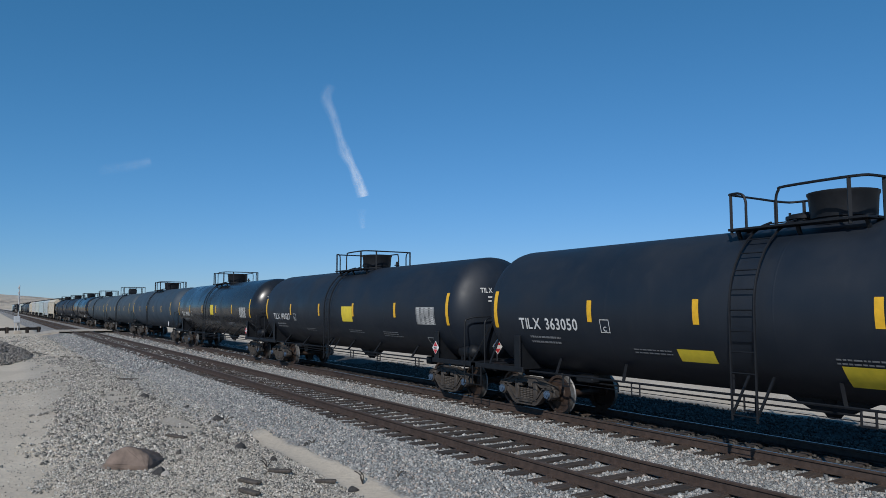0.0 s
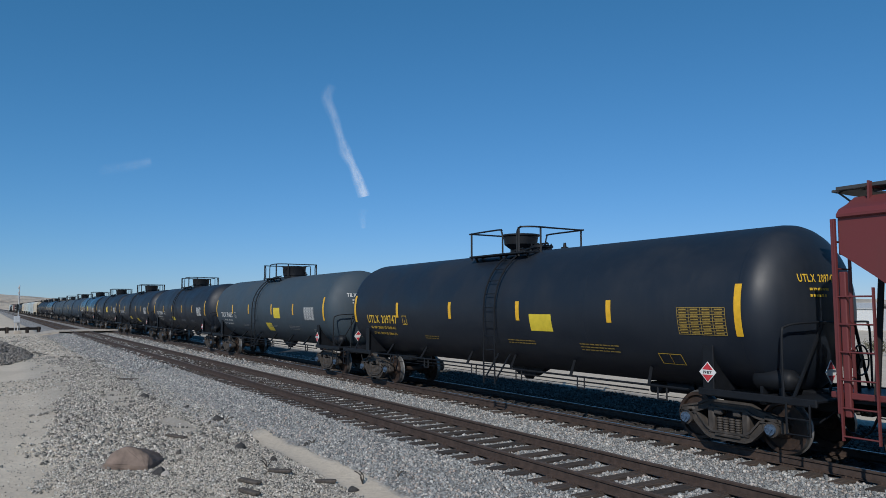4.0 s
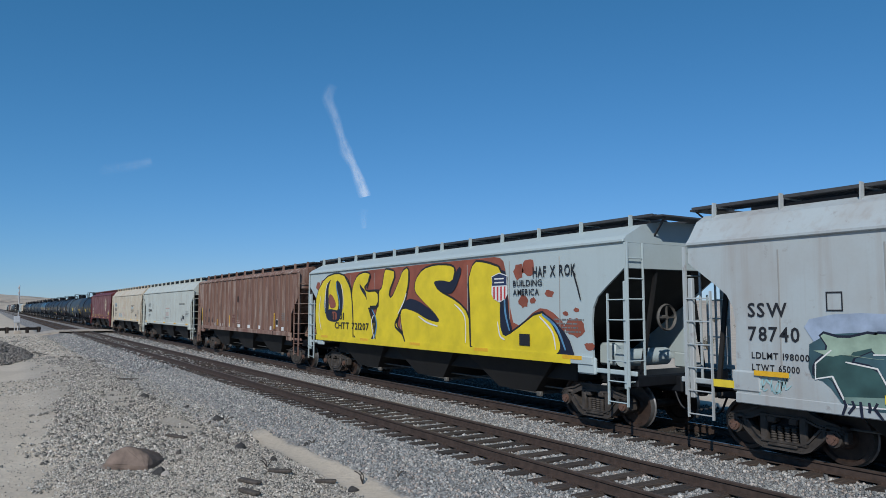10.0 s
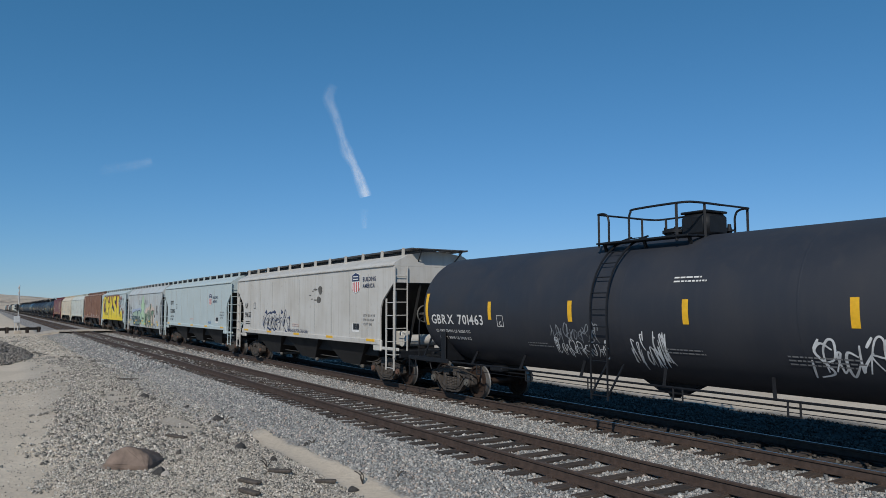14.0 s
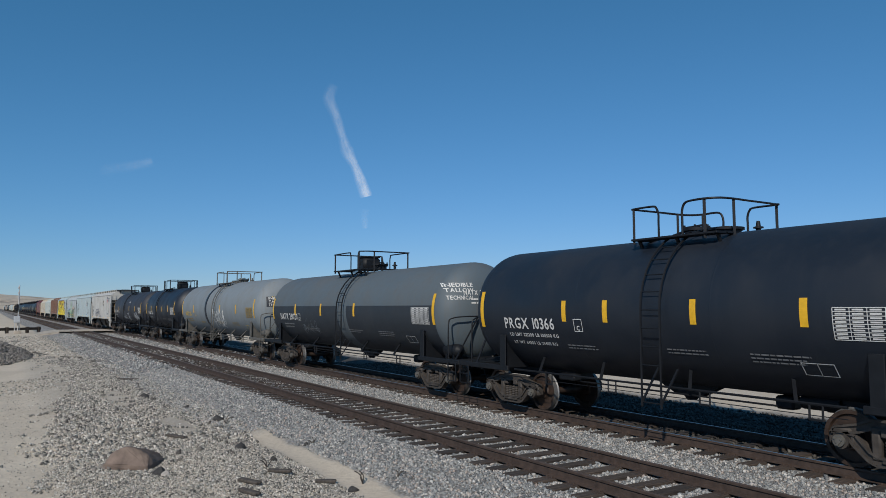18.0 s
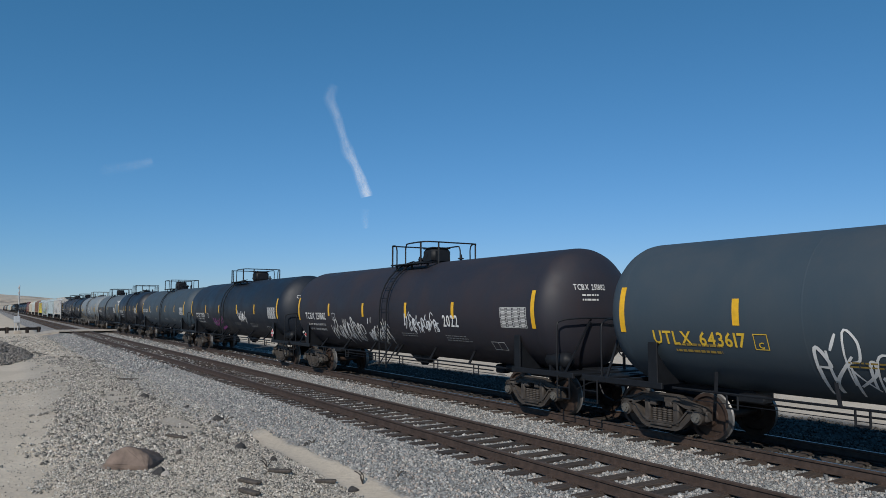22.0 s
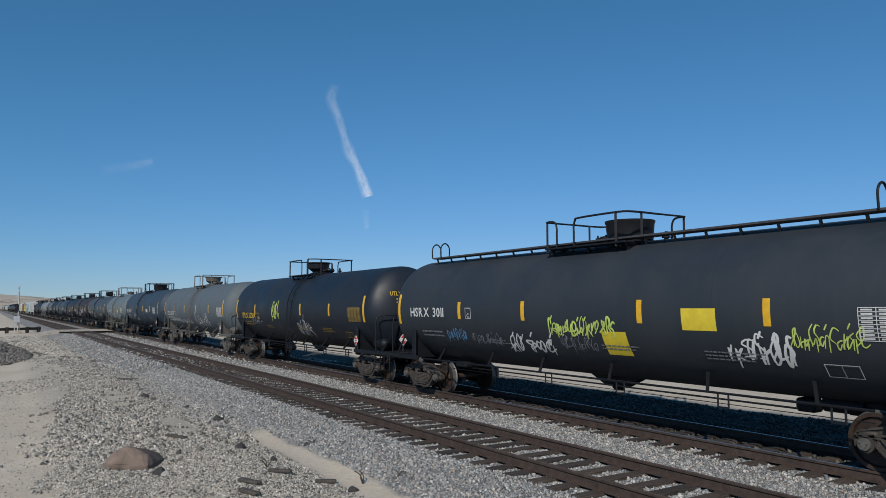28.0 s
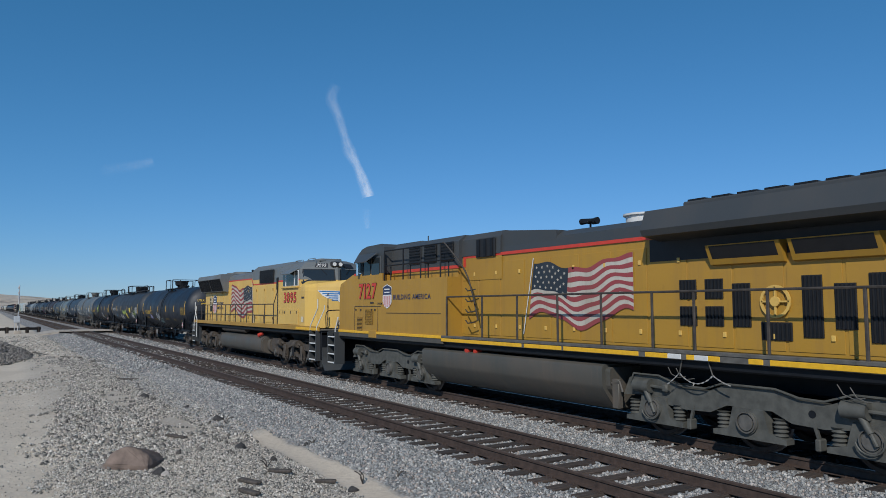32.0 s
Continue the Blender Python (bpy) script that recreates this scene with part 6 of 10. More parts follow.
def build_sd(at):
    car = thing("freight_locomotive", "yellow and grey six-axle diesel locomotive with painted flag", "locomotive")
    hw, cw = 0.95, 1.50
    Y = LOCO_YELLOW
    frame_ob = part("frame", Shape().box((-1.08, 0, 1.52), (20.56, 2.9, 0.16), 0.03).box((-1.08, 0, 1.25), (19.8, 0.9, 0.5), 0.05), STEEL_BLACK, car)
    for y in (-1, 1):
        part("walkway_edge", Shape().box((-1.08, y * 1.53, 1.71), (20.56, 0.07, 0.19), 0.012), LOCO_AMBER, car, "deep yellow walkway edge")
        part("reflective_strip", Shape().box((7.9, y * 1.57, 1.70), (2.4, 0.012, 0.10), 0.003), YELLOW_STRIPE, car, "bright yellow reflective strip")
    part("walkway", Shape().box((-1.08, 0, 1.66), (20.56, 3.0, 0.05), 0.01), STEEL_GREY, car)
    hood = part("hood", Shape().box((-3.4, 0, 2.92), (15.2, 2 * hw, 2.42), 0.04), Y, car, "yellow engine hood")
    part("hood_roof", Shape().prism([(-hw - 0.005, 4.06), (-hw + 0.05, 4.32), (-hw + 0.30, 4.46), (hw - 0.30, 4.46), (hw - 0.05, 4.32), (hw + 0.005, 4.06)], -5.76, -1.3, "x"), LOCO_GREY, car)
    part("raised_roof", Shape().prism([(-hw - 0.01, 4.00), (-hw + 0.02, 4.50), (-hw + 0.28, 4.70), (hw - 0.28, 4.70), (hw - 0.02, 4.50), (hw + 0.01, 4.00)], -1.3, 4.3, "x"), LOCO_GREY, car)
    # flared radiators at the rear
    for y in (-1, 1):
        rad = part("radiator", Shape().prism([(y * (hw - 0.02), 3.45), (y * 1.22, 3.50), (y * 1.46, 4.24), (y * 1.40, 4.47), (y * 0.3, 4.56), (y * 0.3, 3.45)], -11.03, -5.75, "x"), LOCO_GREY, car, "flared grey radiator housing")
        for a, b in ((-10.85, -8.45), (-8.28, -5.90)):
            n = y
            g = Shape()
            dy, dz = 0.24, 0.72
            for i in range(22):
                x = a + (b - a) * (i + 0.5) / 22
                g.bar((x, n * 1.245, 3.54), (x, n * 1.475, 4.20), 0.05, 0.02, up=(1, 0, 0))
            part("radiator_screen", Shape().add([(a, n * 1.235, 3.53), (b, n * 1.235, 3.53), (b, n * 1.470, 4.21), (a, n * 1.470, 4.21)], [(0, 1, 2, 3)]), GRILLE, rad)
            part("screen_bars", g, STEEL_BLACK, rad)
    for x in (-9.3, -7.4, -6.0):
        part("roof_fan", Shape().lathe([(4.50, 0.62), (4.62, 0.62), (4.64, 0.56), (4.64, 0.1)], (x, 0, 0), "z", 24), LOCO_GREY, car)
    part("horn", Shape().bar((-3.75, 0, 4.44), (-3.75, 0, 4.60), 0.06, 0.06).cyl((-4.02, -0.12, 4.63), (-3.62, -0.12, 4.61), 0.075, 10, 0.035).cyl((-3.45, 0.1, 4.66), (-3.85, 0.1, 4.62), 0.08, 10, 0.035), STEEL_BLACK, car)
    # red lines and grey panels
    for a, b, z in ((-5.75, -1.5, 4.04), (-1.2, 4.2, 3.72)):
        part("red_line", flat(a, b, z, z + 0.06, 0.006, hw), LOCO_RED, hood)
    part("red_line", Shape().add([(-1.55, -hw - 0.006, 4.10), (-1.45, -hw - 0.006, 4.10), (-1.10, -hw - 0.006, 3.72), (-1.25, -hw - 0.006, 3.72)], [(0, 1, 2, 3)]), LOCO_RED, hood)
    part("grey_panel", flat(-0.15, 4.2, 3.78, 4.05, 0.005, hw), LOCO_GREY, hood)
    louvre(hood, 0.0, 2.1, 3.78, 4.42, -hw - 0.05, 14, name="dynamic_brake_grille")
    part("blower_panel", flat(2.4, 4.1, 3.38, 4.05, 0.012, hw), LOCO_GREY, hood)
    louvre(hood, 2.5, 4.0, 3.42, 4.0, -hw - 0.03, 9, name="blower_louvre")
    # hood doors
    for i in range(11):
        x = -10.0 + i * 1.28
        part("hood_door", Shape().box((x, -hw - 0.006, 2.75), (1.2, 0.016, 1.85), 0.004), Y, hood)
        part("door_latch", Shape().box((x + 0.45, -hw - 0.025, 3.45), (0.08, 0.03, 0.12), 0.008), LOCO_AMBER, hood)
        part("door_latch", Shape().box((x + 0.45, -hw - 0.025, 2.05), (0.08, 0.03, 0.12), 0.008), LOCO_AMBER, hood)
    flag(hood, -5.1, -1.25, 2.0, 3.85, -hw - 0.02, False, 3)
    shield(hood, -8.6, 2.75, 0.85, 1.15, hw, 0.03)
    part("lettering", text_shape("BUILDING", 1.38, 0.165, on_side(-8.14, 2.73, 0.03, hw)), LOGO_BLUE, hood)
    part("lettering", text_shape("AMERICA", 1.40, 0.165, on_side(-8.14, 2.47, 0.03, hw)), LOGO_BLUE, hood)
    part("sand_hatch", Shape().box((-9.45, -hw - 0.012, 2.75), (0.55, 0.02, 0.85), 0.005), GRILLE, hood).location.y = -0.005
    part("vent_wheel", Shape().lathe([(-hw - 0.05, 0.26), (-hw - 0.05, 0.30), (-hw - 0.03, 0.30), (-hw - 0.03, 0.26)], (-9.45, 0, 2.95), "y", 16, close=False).bar((-9.7, -hw - 0.04, 2.95), (-9.2, -hw - 0.04, 2.95), 0.03, 0.04).bar((-9.45, -hw - 0.04, 2.7), (-9.45, -hw - 0.04, 3.2), 0.03, 0.04, up=(1, 0, 0)), LOGO_CREAM, hood)
    # cab
    plan = [(4.25, -cw), (6.95, -cw), (7.50, 0.0), (6.95, cw), (4.25, cw)]

    def rings(levels):
        """A solid over the plan of the cab; each level: height, set-back of the front, narrowing."""
        vs = []
        for z, back, thin in levels:
            vs += [(x - (back if x > 6 else -back * 0.3), y * thin, z) for x, y in plan]
        n = len(plan)
        fs = [(k * n + i, k * n + (i + 1) % n, (k + 1) * n + (i + 1) % n, (k + 1) * n + i) for k in range(len(levels) - 1) for i in range(n)]
        return Shape().add(vs, fs + [tuple(range(n)), tuple(range((len(levels) - 1) * n, len(levels) * n))])
    cab = part("cab", rings([(1.72, 0, 1), (3.75, 0, 1)]), Y, car, "yellow wide cab")
    roof = part("cab_roof", rings([(3.75, -0.004, 1), (4.22, 0.06, 0.985), (4.50, 0.20, 0.80), (4.62, 0.42, 0.55)]), LOCO_GREY, car, "grey cab roof")
    part("red_line", flat(4.27, 6.93, 3.72, 3.79, 0.006, cw), LOCO_RED, cab)

    def on_front(f, z, off, side=-1):
        """A point on one half of the bent front of the cab; f from the corner to the middle."""
        back = 0.06 * max(0, z - 3.75) / 0.47 if z < 4.22 else 0.06 + 0.14 * (z - 4.22) / 0.28
        thin = 1 - 0.015 * max(0, z - 3.75) / 0.47 if z < 4.22 else 0.985 - 0.185 * (z - 4.22) / 0.28
        return (6.95 + 0.55 * f - back + 0.94 * off, side * (cw * (1 - f) * thin + 0.34 * off), z)
    for side in (-1, 1):
        rim = Shape().add([on_front(f, z, 0.010, side) for f, z in ((0.03, 3.60), (0.12, 3.46), (0.45, 3.64), (0.94, 3.70), (0.92, 4.21), (0.06, 4.21))], [(0, 1, 2, 3, 4, 5)])
        frame_ob = part("windshield_frame", rim, ROTOR, cab)
        part("windshield", Shape().add([on_front(f, z, 0.016, side) for f, z in ((0.06, 3.61), (0.13, 3.51), (0.45, 3.68), (0.91, 3.73), (0.89, 4.18), (0.09, 4.18))], [(0, 1, 2, 3, 4, 5)]), GLASS, frame_ob, "dark windshield pane")
        nb = part("number_board", Shape().add([on_front(f, z, o, side) for o in (0.0, 0.05) for f, z in ((0.36, 4.30), (0.72, 4.30), (0.72, 4.46), (0.36, 4.46))], [(0, 1, 2, 3), (4, 5, 6, 7), (0, 1, 5, 4), (1, 2, 6, 5), (2, 3, 7, 6), (3, 0, 4, 7)]), BLACK_MARK, roof, "black number board")
        if side < 0:
            part("lettering", text_shape("3895", 1.0, 0.125, lambda u, h: on_front(0.40 + 0.28 * u, 4.32 + h, 0.054)), LOGO_WHITE, nb)
        part("wiper", Shape().bar(on_front(0.55, 4.22, 0.03, side), on_front(0.70, 3.98, 0.03, side), 0.02, 0.02), STEEL_BLACK, cab)
    lights = part("headlight_box", Shape().box((7.32, 0, 4.42), (0.22, 0.52, 0.24), 0.04), BLACK_MARK, roof)
    for y in (-0.14, 0.14):
        part("headlight", Shape().cyl((7.42, y, 4.42), (7.45, y, 4.42), 0.085, 14), LOGO_WHITE, lights)
    win = part("side_window", Shape().box((5.835, -cw - 0.005, 3.82), (1.87, 0.05, 0.68), 0.02), SILVER, cab, "window with pale metal frame")
    for a, b in ((4.94, 5.20), (5.36, 5.80), (5.84, 6.28), (6.44, 6.74)):
        part("pane", Shape().box(((a + b) / 2, -cw - 0.032, 3.82), (b - a, 0.012, 0.62), 0.004), GLASS, win)
    part("window_ledge", Shape().box((5.83, -cw - 0.05, 3.44), (1.95, 0.10, 0.07), 0.012), Y, cab)
    part("sun_visor", Shape().add([(5.15, -cw - 0.02, 4.20), (6.70, -cw - 0.02, 4.20), (6.50, -cw - 0.34, 3.98), (5.42, -cw - 0.34, 3.98), (5.15, -cw - 0.02, 4.23), (6.70, -cw - 0.02, 4.23), (6.50, -cw - 0.35, 4.01), (5.42, -cw - 0.35, 4.01)], [(0, 1, 2, 3), (4, 7, 6, 5), (0, 4, 5, 1), (1, 5, 6, 2), (2, 6, 7, 3), (3, 7, 4, 0)]), LOCO_GREY, cab)
    part("roof_gear", Shape().box((5.9, 0, 4.65), (1.7, 1.0, 0.10), 0.03).cyl((4.9, 0.3, 4.6), (4.9, 0.3, 4.74), 0.14, 12).box((6.8, -0.5, 4.60), (0.4, 0.3, 0.08), 0.02), LOCO_GREY, roof)
    for a, b in ((4.7, 5.6), (6.2, 7.0)):
        part("roof_grab", Shape().tube([(a, -0.85, 4.55), (a, -0.85, 4.68), (b, -0.85, 4.68), (b, -0.85, 4.55)], 0.014), LOCO_GREY, roof)
    numerals(cab, "3895", 1.52, 0.44, 5.02, 2.79, cw, LOCO_RED, BLACK_MARK, 0.018)
    part("cab_locker", Shape().box((5.62, -cw - 0.012, 2.16), (2.44, 0.03, 0.68), 0.012), Y, cab)
    for x in (4.50, 5.0, 5.22, 5.95, 6.65):
        part("locker_latch", Shape().box((x, -cw - 0.035, 2.36), (0.05, 0.02, 0.13), 0.005), STEEL_BROWN, cab)
    part("name_plate", flat(7.15, 7.45, 2.94, 3.02, 0.012, cw), STEEL_BROWN, cab)
    # nose, bent at the middle
    front = [(6.953, -cw), (7.55, -cw), (8.15, -1.2), (8.63, 0.0), (8.15, 1.2), (7.55, cw), (6.953, cw)]
    vs = []
    for z, back, drop in ((1.72, 0, 0), (3.25, 0, 0), (3.42, 0.03, 0), (3.52, 0.16, 1), (3.70, 0.9, 2)):
        for x, y in front:
            yy = y * (1 - back * 0.22)
            vs.append((max(6.953, x - back), yy, z + (0.20 * (1 - abs(y) / cw) if drop == 1 else 0)))
    n = len(front)
    nose = part("nose", Shape().add(vs, [(k * n + i, k * n + (i + 1) % n, (k + 1) * n + (i + 1) % n, (k + 1) * n + i) for k in range(4) for i in range(n)] + [tuple(range(4 * n, 5 * n))]), Y, car, "yellow wide nose")

    def on_nose(f, z, off, side=-1):
        return (8.15 + 0.48 * f + 0.93 * off, side * (1.2 * (1 - f) + 0.37 * off), z)
    for side in (-1, 1):
        wing = part("wing_emblem", Shape().add([on_nose(f, z, 0.010, side) for f, z in ((0.0, 3.27), (0.86, 3.25), (0.93, 2.95), (0.84, 2.66), (0.62, 2.86), (0.30, 2.95), (0.16, 3.05))], [(0, 1, 2, 3, 4, 5, 6)]), LOGO_WHITE, nose, "white and blue winged emblem")
        for i in range(5):
            part("wing_bar", Shape().add([on_nose(f, z, 0.016, side) for f, z in ((0.05 + 0.10 * i, 3.21 - 0.09 * i), (0.05 + 0.10 * i, 3.25 - 0.09 * i), (0.66, 3.235 - 0.085 * i), (0.66, 3.185 - 0.085 * i))], [(0, 1, 2, 3)]), LOGO_SKY, wing)
        part("wing_field", Shape().add([on_nose(f, z, 0.017, side) for f, z in ((0.66, 3.23), (0.84, 3.22), (0.90, 2.95), (0.83, 2.72), (0.72, 2.84), (0.76, 3.0), (0.66, 3.12))], [(0, 1, 2, 3, 4, 5, 6)]), LOGO_SKY, wing)
    crest = [(-0.17, 3.27), (0.17, 3.27), (0.19, 3.15), (0.17, 2.75), (0.0, 2.66), (-0.17, 2.75), (-0.19, 3.15)]
    crest_ob = part("shield_emblem", Shape().add([(8.668 - 0.40 * abs(y), y, z) for y, z in crest] + [(8.668, 0, 2.66), (8.668, 0, 3.27)], [(0, 8, 4, 5, 6), (8, 1, 2, 3, 4)]), LOGO_WHITE, nose, "striped shield emblem")
    part("blue_field", Shape().add([(8.674 - 0.40 * abs(y), y, z) for y, z in ((-0.17, 3.02), (-0.17, 3.25), (0, 3.25), (0, 3.02), (0.17, 3.25), (0.17, 3.02))], [(0, 1, 2, 3), (3, 2, 4, 5)]), LOGO_BLUE, crest_ob)
    for y in (-0.13, -0.05, 0.05, 0.13):
        part("red_stripe", Shape().add([(8.674 - 0.40 * abs(q), q, z) for q, z in ((y - 0.02, 2.74), (y + 0.02, 2.74), (y + 0.02, 3.0), (y - 0.02, 3.0))], [(0, 1, 2, 3)]), LOGO_RED, crest_ob)
    part("nose_door", Shape().add([on_nose(f, z, 0.008) for f, z in ((0.32, 1.78), (0.345, 1.78), (0.345, 3.22), (0.32, 3.22))] , [(0, 1, 2, 3)]), STEEL_BROWN, nose, "dark door seam")
    for z in (2.1, 2.6, 3.1):
        part("door_hinge", Shape().cyl(on_nose(0.33, z - 0.05, 0.02), on_nose(0.33, z + 0.05, 0.02), 0.022, 6), STEEL_BROWN, nose)
    part("data_plate", flat(7.16, 7.42, 1.95, 2.18, 0.012, cw), LOGO_CREAM, nose)
    part("brake_ratchet", Shape().tube([(8.72, 0.5, 1.75), (8.72, 0.5, 2.7), (8.72, 0.9, 2.7), (8.72, 0.9, 1.75)], 0.02).tube([(8.72, 0.5, 2.2), (8.72, 0.9, 2.2)], 0.016), STEEL_BROWN, car)
    part("chain_post", Shape().tube(spline([(9.1, -1.2, 1.75), (9.1, -1.2, 2.35), (9.1, -0.9, 2.45), (9.1, -0.3, 2.45)], 4), 0.02).tube([(9.1, -0.3, 2.75), (9.1, -0.3, 1.72)], 0.03).tube([(9.1, -0.3, 2.7), (9.1, 0.5, 2.7)], 0.02), STEEL_BLACK, car)
    part("ditch_light", Shape().cyl((8.9, -0.55, 1.92), (9.12, -0.55, 1.92), 0.13, 14).box((8.95, -0.55, 1.76), (0.14, 0.12, 0.1)), STEEL_GREY, car)
    part("ditch_lens", Shape().cyl((9.12, -0.55, 1.92), (9.135, -0.55, 1.92), 0.11, 14), LOGO_WHITE, car)
    # ends
    for k, x in ((-1, -11.35), (1, 9.15)):
        part("pilot", Shape().box((x, 0, 1.05), (0.10, 2.9, 1.1), 0.02), STEEL_BLACK, car)
        build_coupler(car, -11.45 if k < 0 else x + 0.55, k)
        for y in (-1.15, 1.15):
            part("grab_rail", Shape().tube([(x - k * 0.84, y * 1.36, 0.75), (x - k * 0.82, y * 1.36, 1.82), (x - k * 0.18, y * 1.34, 2.48), (x - k * 0.15, y * 1.33, 2.56), (x - k * 0.15, y * 1.33, 2.9)], 0.022), SILVER, car, "white grab rail")
            part("grab_rail", Shape().tube(spline([(x - k * 0.05, y * 1.30, 1.05), (x - k * 0.13, y * 1.36, 1.10), (x - k * 0.14, y * 1.36, 1.4)], 4) + [(x - k * 0.14, y * 1.36, 1.80), (x + k * 0.18, y * 1.20, 2.50), (x + k * 0.18, y * 1.20, 2.65)], 0.022), SILVER, car, "white grab rail")
            loco_steps(car, min(x - k * 0.72, x - k * 0.05), max(x - k * 0.72, x - k * 0.05), y * 1.25, 1.6, LOCO_DARK)
    part("snow_plough", Shape().prism([(9.16, 0.98), (9.22, 0.98), (9.26, 0.6), (9.36, 0.32), (9.56, 0.10), (9.48, 0.09), (9.28, 0.28), (9.16, 0.5)], -1.40, 1.40, "y").prism([(9.1, 0.95), (9.16, 0.95), (9.16, 0.2), (9.1, 0.2)], -1.42, -1.36, "y"), LOCO_DARK, car)
    handrail(car, [-10.7, -9.5, -8.1, -7.0, -6.0, -5.1, -4.2, -3.3, -2.3, -1.3, -0.3, 0.66, 2.5, 3.75], 1.7, 2.72, -1.54, STEEL_BROWN)
    part("handrail", Shape().tube([(3.75, -1.54, 2.72), (4.13, -1.52, 3.25), (4.13, -1.52, 3.6)], 0.022), STEEL_BROWN, car)
    for a, b in ((-9.6, -7.6), (-5.9, -1.4), (0.8, 3.6)):
        part("low_rail", Shape().tube([(a, -1.50, 1.72), (a, -1.50, 2.18), (b, -1.50, 2.18), (b, -1.50, 1.72)], 0.018).tube([((a + b) / 2, -1.50, 2.18), ((a + b) / 2, -1.50, 1.72)], 0.016), STEEL_BROWN, car)
    handrail(car, [-10.3, -8.0, -5.5, -3.0, -0.5, 2.7], 1.7, 2.70, 1.52, STEEL_BROWN)
    part("downpipe", Shape().tube([(4.12, -1.48, 1.7), (4.12, -1.48, 3.4)], 0.03), STEEL_BROWN, car)
    tank = Shape().prism(TANK_SECTION, -5.4, 1.70, "x", True).prism([(y * 0.97, 0.68 + (z - 0.68) * 0.95) for y, z in TANK_SECTION], -5.5, 1.80, "x", True).prism([(y * 0.8, 0.68 + (z - 0.68) * 0.8) for y, z in TANK_SECTION], 1.7, 2.15, "x", True)
    part("fuel_tank", tank, LOCO_TANK, car, "grey-brown fuel tank with dust")
    part("air_reservoir", Shape().cyl((-5.4, -1.22, 1.40), (-1.2, -1.22, 1.40), 0.15, 16), LOCO_TRUCK_B, car)
    part("fuel_filler", Shape().cyl((1.3, -1.45, 1.2), (1.3, -1.2, 1.3), 0.09, 10), LOCO_RED, car)
    for x in (-8.2, 5.5):
        radial_truck(car, x, LOCO_TRUCK_B)
    TRAIN.append((car, at, 11.3))
    return car


CASE_MIRROR = plain("mirror_face", (0.75, 0.78, 0.80), 0.12, 0.9, 0.05)


